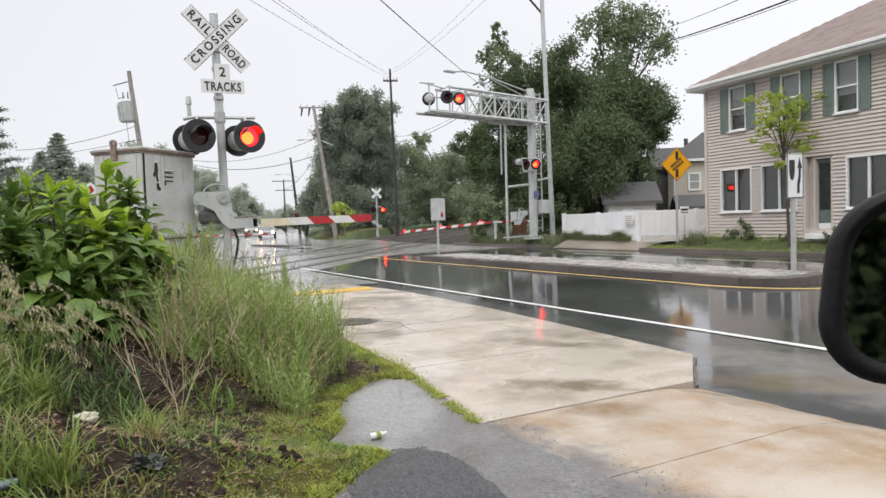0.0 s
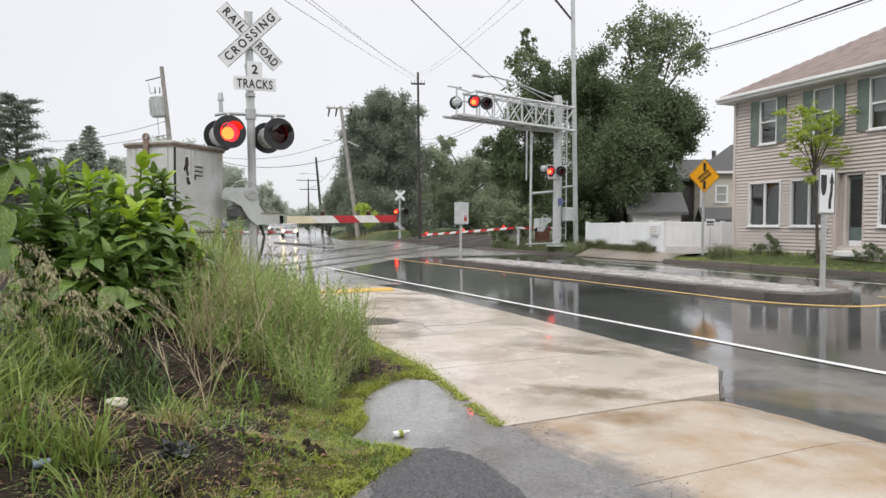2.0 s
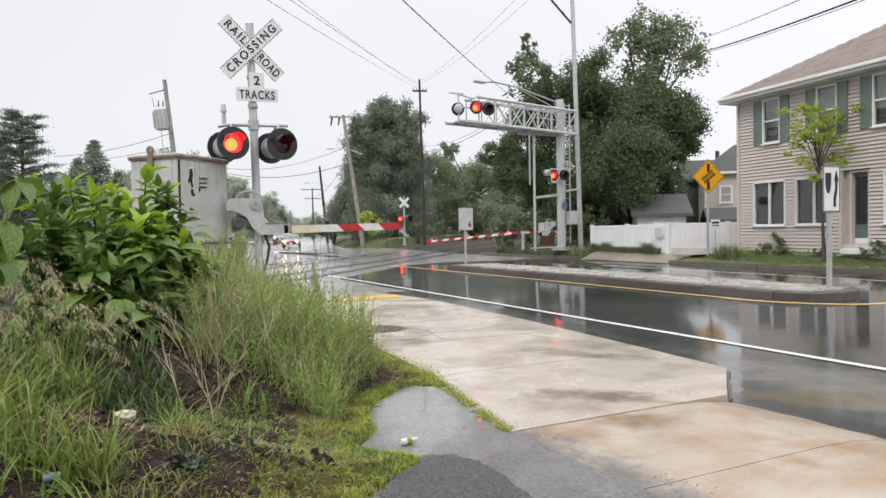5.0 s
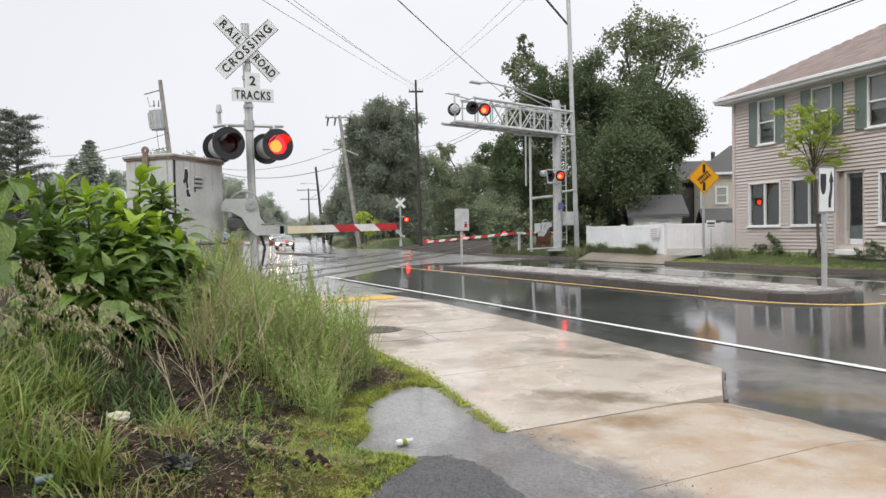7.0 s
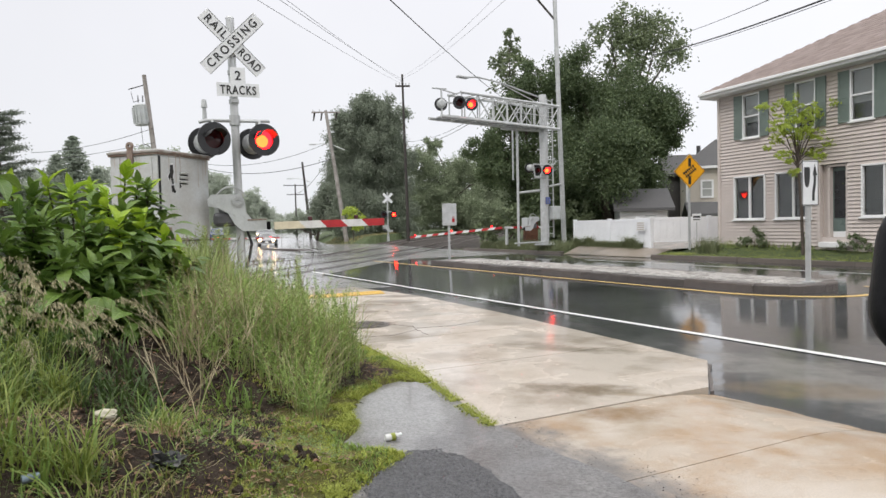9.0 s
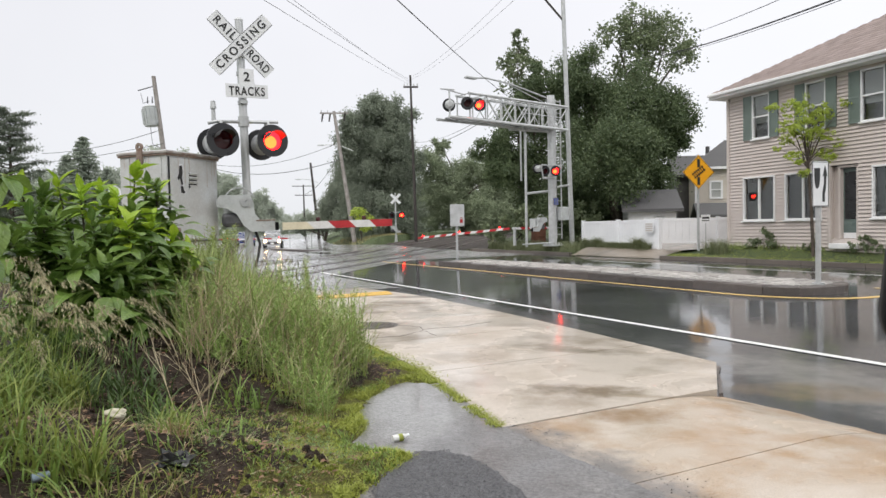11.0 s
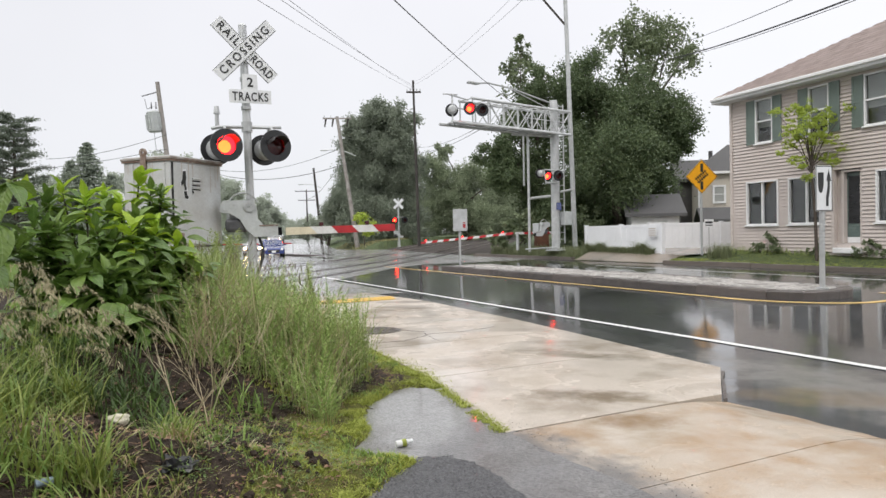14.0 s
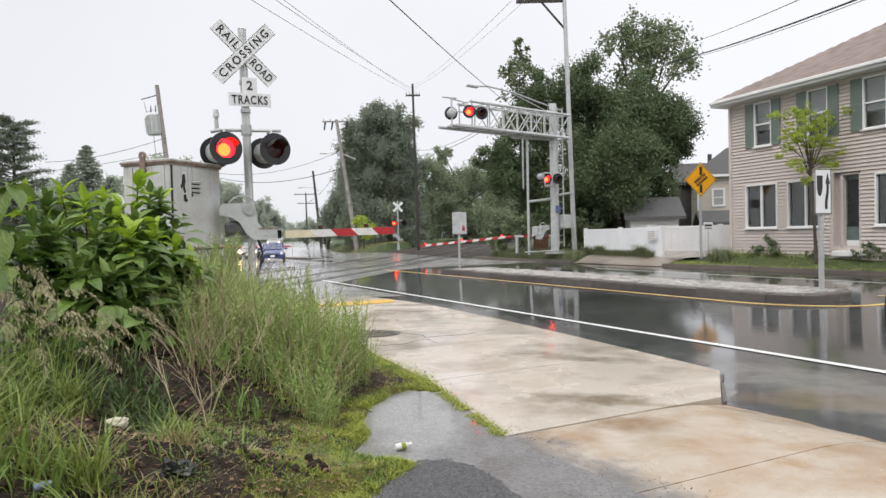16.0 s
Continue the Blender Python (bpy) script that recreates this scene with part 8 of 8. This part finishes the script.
def street_lamp_arm(p, z, L, az, rise=0.7):
    a = Vector((math.cos(radians(az)), math.sin(radians(az)), 0))
    bm = B()
    pipe(bm, [Vector((0, 0, z)), a * L * 0.4 + Vector((0, 0, z + rise * 0.75)), a * L * 0.8 + Vector((0, 0, z + rise)), a * L + Vector((0, 0, z + rise * 0.97))], 0.035)
    box(bm, a * (L + 0.25) + Vector((0, 0, z + rise * 0.94)), (0.6, 0.22, 0.12), rz=az, bevel=0.03)
    part("lamp_arm", bm, STEEL, p, "grey street lamp on a curved arm")


lp = wood_pole("utility_pole", (-8.65, 60, 0.2), (-10.25, 60, 11.7), 0.21, "leaning grey utility pole with street lamp", ((0.985, 1.25, 8),))
street_lamp_arm(lp, 8.0, 2.6, 178, 0.6)
for x in (-2.7, -2.05, -0.75):
    part("cutout_fuse", tube(B(), (x, 0, 10.6), (x + 0.12, 0, 11.3), 0.055, 0.09, n=8), DARK_POLE, lp, "dark hanging fuse holder")
wood_pole("utility_pole", (-2.8, 52, 0.3), (-3.0, 52, 12.9), 0.125, "slim tall dark brown utility pole", ((0.93, 0.55, 5),), DARK_POLE)
p3 = wood_pole("utility_pole", (-16.7, 85, 0), (-17.6, 85, 9.7), 0.2, "distant dark utility pole with street lamp", (), DARK_POLE)
wood_pole("utility_pole", (-26.1, 120, 0), (-26.2, 120, 9.4), 0.17, "distant utility pole with cross-arms", ((0.97, 2.0, 10), (0.80, 1.5, 10)), DARK_POLE)
street_lamp_arm(p3, 7.2, 2.3, 180, 0.5)
tp = wood_pole("utility_pole", (-13.45, 33, 0), (-14.4, 33, 8.9), 0.155, "grey utility pole carrying a transformer")
bm = B()
tube(bm, (-1.15, 0, 6.25), (-1.15, 0, 7.15), 0.34, n=20)
tube(bm, (-1.15, 0, 7.15), (-1.15, 0, 7.22), 0.36, 0.30, n=20)
tf = part("transformer", bm, GREY_PAINT, tp, "ribbed grey pole transformer", at=pose(0.72, 0, 0.4, 0, -6, 0))
for i in range(14):
    a = i * 2 * math.pi / 14
    part("fin", box(B(), (-1.15 + 0.36 * math.cos(a), 0.36 * math.sin(a), 6.7), (0.03, 0.1, 0.75), rz=math.degrees(a) + 90), GREY_PAINT, tf)
bm = B()
for x in (-1.05, -1.28):
    tube(bm, (x, 0, 7.6), (x, 0, 7.92), 0.035, 0.022, n=8)
part("bushing", bm, WEIGHT, tp)
bm = B()
box(bm, (-1.35, 0, 8.32), (0.8, 0.05, 0.035), m=Matrix.Rotation(radians(-14), 4, "Y"))
pipe(bm, [(-1.6, 0, 8.1), (-1.5, 0, 7.6), (-1.2, 0, 7.7)], 0.012, 6)
pipe(bm, [(-1.2, 0, 6.7), (-1.1, 0, 5.6), (-0.7, 0, 5.4)], 0.012, 6)
part("drop_wire", bm, CABLE, tp, kind="stuff")
# tall steel pole beside the signal bridge
sp_ = thing("steel_pole", 5.45, 31.0, 0.35, 0, "tall tapering grey steel pole beside the signal bridge", "utility pole")
bm = B()
tube(bm, (0, 0, 0), (-0.35, 0, 14.5), 0.115, 0.085, 16)
part("pole", bm, STEEL, sp_)
bm = B()
box(bm, (-1.35, 0, 11.45), (2.2, 0.12, 0.14))
tube(bm, (-0.3, 0, 10.2), (-1.3, 0, 11.4), 0.05, n=8)
part("cross_arm", bm, DARK_POLE, sp_)


GREY_CABLE = mat("weathered_grey_cable", (0.20, 0.20, 0.205), (0.14, 0.14, 0.145), 0.6, 5, 50, 0)


def wire(name, a, b, sag, r, label="thin black overhead cable between poles"):
    a, b = Vector(a), Vector(b)
    bm = B()
    n = 26
    pts = [a + (b - a) * i / n - Vector((0, 0, sag * 4 * (i / n) * (1 - i / n))) for i in range(n + 1)]
    rings = [[bm.verts.new(q + Vector((r * math.cos(k * 1.2566), 0, r * math.sin(k * 1.2566)))) for k in range(5)] for q in pts]
    for u, v in zip(rings, rings[1:]):
        for k in range(5):
            bm.faces.new((u[k], u[(k + 1) % 5], v[(k + 1) % 5], v[k]))
    tagged(new(name, mesh_of(name, bm, CABLE if r > 0.0075 else GREY_CABLE)), label, "cable")


WIRES = (
    ((-0.9, 8.79, 4.47), (2.95, 30.79, 6.88), 0.1, 0.009),
    ((-4.29, 13.79, 6.31), (-3.1, 51.79, 12.2), 0.1, 0.0072),
    ((-3.77, 13.79, 6.30), (-3.0, 51.79, 12.5), 0.1, 0.0072),
    ((-3.85, 14.79, 6.66), (-2.95, 51.79, 12.3), 0.1, 0.0072),
    ((11.04, 35.79, 10.01), (8.5, 12.79, 5.83), 0.15, 0.024),
    ((11.04, 35.79, 9.96), (8.5, 12.79, 5.765), 0.17, 0.009),
    ((13.75, 41.79, 12.44), (8.48, 15.79, 6.7), 0.1, 0.012),
    ((-2.98, 51.79, 12.5), (2.49, 19.79, 8.31), 0.3, 0.006),
    ((-2.98, 51.79, 12.7), (2.07, 19.79, 8.32), 0.3, 0.006),
    ((-24.1, 39.79, 6.1), (-13.94, 32.79, 6.3), 0.25, 0.014),
    ((-27.5, 39.79, 5.4), (-13.94, 32.79, 5.6), 0.2, 0.012),
    ((-24.3, 69.79, 8.2), (-10.2, 59.79, 8.8), 0.8, 0.02),
    ((-27.8, 79.79, 8.7), (-9.9, 59.79, 7.4), 0.9, 0.03),
    ((-10.1, 59.79, 7.4), (-18.8, 85.79, 5.8), 0.6, 0.02),
    ((-3.2, 59.79, 8.3), (1.57, 37.79, 6.99), 0.3, 0.016),
    ((-3.2, 59.79, 8.8), (1.26, 37.79, 7.0), 0.3, 0.012),
)
for a, b, sag, r in WIRES:
    wire("overhead_cable", a, b, sag, r)

# ---- cars ----


def car(x, y, z, rz, paint, label, lit=True, kindh=1.45, lens=0.13):
    """A saloon with body, glasshouse, wheels, lamps and plate. It looks along its own -y."""
    c = thing("car", x, y, z, rz, label, "car")
    Lc, Wc = 4.5, 1.78
    bm = B()
    prof = ((-2.25, 0.30), (-2.28, 0.55), (-2.18, 0.72), (-1.95, 0.80), (-0.95, 0.92), (-0.20, kindh - 0.07), (0.15, kindh), (0.95, kindh - 0.02), (1.65, 1.02), (2.15, 0.96), (2.25, 0.6), (2.2, 0.28))
    secs = []
    for f, dz in ((-1.0, 0), (-0.9, 0), (0.9, 0), (1.0, 0)):
        k = abs(f) > 0.95
        secs.append([bm.verts.new((Wc / 2 * f * (0.78 if q > 0.95 else 0.9 if k else 1.0), yy * (0.985 if k else 1), max(0.3, q - (0.04 if k else 0)))) for yy, q in prof])
    n = len(prof)
    for a, b in zip(secs, secs[1:]):
        for i in range(n):
            bm.faces.new((a[i], a[(i + 1) % n], b[(i + 1) % n], b[i]))
    bm.faces.new(secs[0][::-1])
    bm.faces.new(secs[-1])
    bmesh.ops.recalc_face_normals(bm, faces=bm.faces)
    part("body", bm, paint, c, smooth=False)
    ws = B()
    v = [ws.verts.new(p) for p in ((-0.72, -1.0, 0.93), (0.72, -1.0, 0.93), (0.60, -0.23, kindh - 0.06), (-0.60, -0.23, kindh - 0.06))]
    ws.faces.new(v)
    for q in v:
        q.co.z += 0.012
        q.co.y -= 0.012
    part("windscreen", ws, PANE, c)
    for sx in (-1, 1):
        sw = B()
        q = [sw.verts.new((sx * (Wc / 2 * 0.995 - dx), yy, zz)) for yy, zz, dx in ((-0.75, 0.98, 0.03), (-0.1, kindh - 0.12, 0.17), (1.0, kindh - 0.12, 0.17), (1.45, 1.04, 0.03))]
        sw.faces.new(q)
        part("side_window", sw, PANE, c)
    for sx in (-1, 1):
        for yy in (-1.38, 1.38):
            wl = part("wheel", tube(B(), (sx * 0.70, yy, 0.32), (sx * 0.905, yy, 0.32), 0.32, n=22), RUBBER, c)
            part("rim", tube(B(), (sx * 0.86, yy, 0.32), (sx * 0.912, yy, 0.32), 0.20, n=18), STEEL, wl)
        bm = B()
        tube(bm, (sx * 0.64, -2.285, 0.66), (sx * 0.64, -2.2, 0.66), lens if lit else 0.09, n=16)
        part("headlight", bm, HEAD_LIT if lit else SIGN_WHITE, c, "lit headlight" if lit else "clear headlight")
        part("wing_mirror", box(B(), (sx * 0.98, -0.72, 0.98), (0.2, 0.1, 0.13), bevel=0.03), paint, c)
    part("grille", box(B(), (0, -2.27, 0.50), (0.9, 0.06, 0.2), bevel=0.02), BLACK, c)
    part("number_plate", box(B(), (0, -2.305, 0.46), (0.31, 0.015, 0.15)), SIGN_WHITE, c)
    return c


def on_road(x, y, turn):
    return pose(x, y, far_z(x, y) + 0.005, 0, 0, turn)


CAR_A = car(-18.6, 76, 0, 10, CAR_SILVER, "silver car with lit headlights nearing the crossing")
CAR_B = car(-36.0, 150, 0, 12, CAR_BLUE, "blue saloon car creeping towards the crossing", lit=False)
car(-22.3, 84, far_z(-22.3, 84), 10, CAR_SILVER, "grey car with lit headlights further back", lens=0.07)

# far signal across the tracks
fs_ = thing("crossing_signal", -4.85, 58, far_z(-4.85, 58), 20, "far crossing signal with crossbuck and red flashers", "crossing signal")
part("pole", tube(B(), (0, 0, 0), (0, 0, 4.0), 0.065, n=12), ALU, fs_)
crossbuck(fs_, 3.5, -0.1, 1.1, 0.22, letters=False)
part("cross_arm", tube(B(), (-0.5, 0, 2.35), (0.6, 0, 2.35), 0.04, n=8), STEEL, fs_)
flasher(fs_, -0.38, -0.2, 2.12, -15, "L", 0.56)
flasher(fs_, 0.5, -0.2, 2.12, -15, "R", 0.56)
gate_mechanism(fs_, 0.7)
part("base_collar", tube(B(), (0, 0, -0.3), (0, 0, 0.4), 0.15, 0.1, n=12), STEEL, fs_)
# signal of the side lane, behind the cabinet; its lamps show in the house windows
ss = thing("crossing_signal", -15.0, 33.2, far_z(-15.0, 33.2), 69, "side lane crossing signal whose lamps mirror in windows", "crossing signal")
part("pole", tube(B(), (0, 0, -0.2), (0, 0, 3.75), 0.06, n=12), ALU, ss)
part("cross_arm", tube(B(), (-0.5, 0, 3.35), (0.5, 0, 3.35), 0.035, n=8), STEEL, ss)
flasher(ss, -0.46, -0.2, 3.12, 0, "R", 0.62)
flasher(ss, 0.46, -0.2, 3.12, 0, "L", 0.62)
part("base_collar", tube(B(), (0, 0, -0.3), (0, 0, 0.35), 0.14, 0.1, n=12), STEEL, ss)
# far gate of the opposite lane
fg = thing("crossing_gate", -24.5, 58.0, -0.4, 3, "thin striped gate arm lowered over the far lane", "crossing gate")
part("stub_post", tube(B(), (0, 0, -0.2), (0, 0, 1.1), 0.08, n=10), STEEL, fg)
gate_arm(fg, 0, 0, 1.02, 10.6, 0.5, "rw", 0.11, 0.7, lit=True)

# ---- the car with the wing mirror, beside the camera ----
vm = thing("parked_car", 0.469, 0.285, 1.2, -25, "silver car door with a black wing mirror", "car", rx=-6)


def rounded(w, h, r, n=8):
    out = []
    for cx, cz, a0 in ((w / 2 - r, h / 2 - r, 0), (-w / 2 + r, h / 2 - r, 90), (-w / 2 + r, -h / 2 + r, 180), (w / 2 - r, -h / 2 + r, 270)):
        for i in range(n + 1):
            a = radians(a0 + 90 * i / n)
            out.append((cx + r * math.cos(a), cz + r * math.sin(a)))
    return out


bm = B()
loops = []
for w, h, r, y in ((0.214, 0.130, 0.04, 0.016), (0.232, 0.148, 0.048, 0.002), (0.250, 0.165, 0.055, 0.02), (0.248, 0.163, 0.055, 0.05), (0.2, 0.13, 0.05, 0.09), (0.1, 0.06, 0.02, 0.11)):
    loops.append([bm.verts.new((x + 0.11 * z + 0.004, y, z * 0.97)) for x, z in rounded(w, h, r)])
for a, b in zip(loops, loops[1:]):
    k = len(a)
    for i in range(k):
        bm.faces.new((a[i], a[(i + 1) % k], b[(i + 1) % k], b[i]))
bm.faces.new(loops[-1])
bmesh.ops.recalc_face_normals(bm, faces=bm.faces)
wm = part("wing_mirror", bm, SHELL, vm, "black wing mirror shell", smooth=True)
bm = B()
bm.faces.new([bm.verts.new((x + 0.11 * z + 0.004, 0.015, z * 0.97)) for x, z in rounded(0.216, 0.132, 0.04)])
for f in bm.faces:
    if f.normal.y > 0:
        f.normal_flip()
part("mirror_glass", bm, MIRROR, wm)
part("mirror_foot", box(B(), (0.17, 0.05, -0.05), (0.16, 0.06, 0.05), bevel=0.015), SHELL, wm)
CARM = pose(0, 0, 0, 0, 0, 30)
door = part("door", box(B(), (0.27, -0.55, -0.50), (0.10, 1.25, 0.86), bevel=0.04), CAR_SILVER, vm, at=CARM)
bm = B()
pipe(bm, [(0.25, 0.05, -0.07), (0.36, -0.35, 0.30), (0.40, -0.8, 0.34), (0.30, -1.15, -0.07)], 0.03, 8)
part("window_frame", bm, CAR_SILVER, door)
part("sill", box(B(), (0.32, -0.55, -1.0), (0.2, 2.2, 0.2), bevel=0.05), CAR_SILVER, vm, at=CARM)
part("wheel", tube(B(), (0.30, -1.55, -0.84), (0.5, -1.55, -0.84), 0.32, n=24), RUBBER, vm, at=CARM)

# ---- litter ----
bt = thing("litter_bottle", -0.307, 3.547, 0.05, 25, "small crushed pale plastic bottle on the drive", "bottle")
bt.matrix_basis = pose(-0.307, 3.547, 0.0605, 0, 0, 25)
bm = B()
tube(bm, (-0.045, 0, 0.02), (0.012, 0, 0.021), 0.018, 0.021, 14)
tube(bm, (0.012, 0, 0.021), (0.042, 0.006, 0.024), 0.021, 0.009, 14)
part("bottle_body", bm, ARM_WHITE, bt)
part("cap", tube(B(), (0.042, 0.006, 0.024), (0.054, 0.008, 0.025), 0.011, n=12), SIGN_WHITE, bt, "pale cap")
part("wrapper", tube(B(), (-0.012, 0, 0.0205), (0.012, 0, 0.021), 0.0205, 0.0215, n=14), MOSS, bt, "yellow paper wrapper")
ws_ = thing("white_stone", -1.63, 3.02, ground_z(-1.63, 3.02) + 0.01, 10, "pale smooth stone lying in the grass", "stone")
bm = B()
bmesh.ops.create_icosphere(bm, subdivisions=3, radius=0.055)
for v in bm.verts:
    v.co = Vector((v.co.x * 1.0, v.co.y * 0.7, v.co.z * 0.42 + 0.028)) + v.co * 0.45 * noise.noise(v.co * 26)
part("stone_body", bm, mat("pale_stone", (0.62, 0.58, 0.46), (0.5, 0.46, 0.36), 0.6, 12, 60, 0.3), ws_, smooth=True)
bg_ = thing("plastic_scrap", -1.19, 2.57, ground_z(-1.19, 2.57), 0, "crumpled scrap of black plastic on soil", "litter")
bm = B()
bmesh.ops.create_icosphere(bm, subdivisions=3, radius=0.09)
for v in bm.verts:
    v.co = Vector((v.co.x * 0.95, v.co.y * 0.6, v.co.z * 0.4 + 0.012)) + v.co * 0.6 * noise.noise(v.co * 26)
part("crumpled_sheet", bm, BLACK, bg_)
cn = thing("crushed_can", -1.48, 2.17, ground_z(-1.48, 2.17) + 0.02, 40, "crushed blue-grey drinks can in the grass", "can")
bm = B()
tube(bm, (-0.028, 0, 0.016), (0.028, 0, 0.018), 0.017, 0.014, 14)
part("can_body", bm, mat("blue_grey_tin", (0.25, 0.32, 0.38), (0.18, 0.22, 0.27), 0.35, 20, 60, 0.3, metal=0.5), cn)
# grit washed along the seams of the drive
rng = random.Random(6)
gv, gf = [], []
for _ in range(420):
    s = rng.uniform(-0.5, 3.4)
    c = 2.14 + 0.05 * math.sin((s + 6) / 0.0765 * 0.31) + rng.gauss(0.03, 0.07)
    q = rd(c, s, 0.062 if c < 4 else 0.002)
    r = rng.uniform(0.0015, 0.0045)
    k = len(gv)
    gv += [q + Vector((r * math.cos(a + rng.uniform(-0.4, 0.4)), r * math.sin(a), 0)) for a in (0, 2.1, 4.2)] + [q + Vector((0, 0, r * 0.9))]
    gf += [(k, k + 1, k + 3), (k + 1, k + 2, k + 3), (k + 2, k, k + 3)]
tagged(new("grit", from_lists("grit", gv, gf, BALLAST)), "dark grit washed along the edge of the drive", "grit", kind="stuff")
# small red and white sign beyond the cabinet
rs = thing("marker_sign", -10.0, 19.9, ground_z(-10.0, 19.9), 30, "small white marker sign with red diamond", "sign")
part("post", tube(B(), (0, 0, 0), (0, 0, 2.7), 0.03, n=10), STEEL, rs)
part("plate", prism(B(), ((-0.2, 2.4), (0, 2.28), (0.2, 2.4), (0.16, 2.66), (0, 2.78), (-0.16, 2.6)), 0.012, Matrix.Translation((0, -0.05, 0))), SIGN_WHITE, rs)
part("emblem", prism(B(), ((-0.1, 2.55), (0, 2.42), (0.12, 2.53), (0.02, 2.68)), 0.004, Matrix.Translation((0, -0.056, 0))), ARM_RED, rs, "red diamond")
# loose stones in the surface of the tarmac patch
rng = random.Random(61)
gv, gf = [], []
for _ in range(9000):
    s = rng.uniform(0.4, 3.02)
    c = rng.uniform(0.1, 1.6)
    if s > 2.3 and (c - 1.5) ** 2 + (s - 2.5) ** 2 > 0.31 or c > 1.40 + 0.15 * smooth_step((s - 1.4) / 1.1) or c < 0.65 and s > 1.9:
        continue
    q = rd(c, s, 0.0655)
    r = rng.uniform(0.004, 0.010)
    a0 = rng.uniform(0, 6.28)
    k = len(gv)
    gv += [q + Vector((r * math.cos(a0 + a), r * math.sin(a0 + a), 0)) for a in (0, 2.1, 4.2)] + [q + Vector((0, 0, r * 0.8))]
    gf += [(k, k + 1, k + 3), (k + 1, k + 2, k + 3), (k + 2, k, k + 3)]
tagged(new("tarmac_stones", from_lists("tarmac_stones", gv, gf, mat("tarred_stone", (0.05, 0.05, 0.054), (0.15, 0.15, 0.16), 0.45, 20, 60, 0, island=True))), "coarse tarred stones of the tarmac patch", "gravel", kind="stuff")
# clods of soil
rng = random.Random(3)
bm = B()
for _ in range(620):
    s = rng.uniform(2.3, 5.7)
    c = bank_edge(s) - rng.uniform(0.6, 1.8)
    p = rd(c, s)
    r = rng.uniform(0.006, 0.02) if rng.random() < 0.8 else rng.uniform(0.02, 0.034)
    out = bmesh.ops.create_icosphere(bm, subdivisions=1, radius=r, matrix=Matrix.Translation((p.x, p.y, ground_z(p.x, p.y) + r * 0.3)))
    for v in out["verts"]:
        v.co += Vector((rng.uniform(-1, 1), rng.uniform(-1, 1), rng.uniform(-1, 1))) * r * 0.3
tagged(new("soil_clods", mesh_of("soil_clods", bm, SOIL)), "dark clods of wet soil on the bank", "soil", kind="stuff")


# ---- movement ----
def motions():
    """The lamps' inserts turn to flash left and right by turns; the cars creep along."""
    half, first = 0.5495, 0.475
    for ins, phase in LAMPS:
        base = ins.matrix_basis.copy()
        ang = 180.0 if phase == "R" else 0.0
        rows = [(0.0, base @ pose(0, 0, 0, 0, 0, ang))]
        n = 0
        while first + n * half < 15.93:
            k = round((first + n * half) * FPS) - 1
            k += 1 if (k + 1) % 15 == 0 else -1 if (k + 2) % 15 == 0 else 0
            k += {0: 3, 21: -3}.get(n, 0) if phase == "R" else 0  # both lamps glow while they change
            for j in range(4):
                rows.append(((k + j) / FPS, base @ pose(0, 0, 0, 0, 0, ang + 60 * j)))
            ang += 180.0
            n += 1
        rows.append((16.0, base @ pose(0, 0, 0, 0, 0, ang)))
        walk(ins, rows)
    walk(CAR_A, [(t, on_road(x, y, a)) for t, x, y, a in ((0, -18.6, 76, 12), (2, -18.4, 75, 12), (4.5, -18.2, 72.8, 12), (6.5, -17.9, 70.6, 12), (9, -17.75, 68, 12),
                                                        (11.4, -17.6, 66, 12), (14, -18.3, 62, 8), (16, -18.0, 60, 6))])
    walk(CAR_B, [(t, on_road(x, y, a)) for t, x, y, a in ((0, -56, 165, 16), (4, -45, 130, 16), (7, -37, 107, 16), (9, -30.5, 91, 18), (11.3, -20.6, 69, 20), (12, -18.2, 65, 20),
                                                        (12.8, -16.9, 61, 20), (14, -15.1, 55.6, 18), (15, -14.2, 52.9, 16), (16, -13.8, 51.2, 14))])


motions()
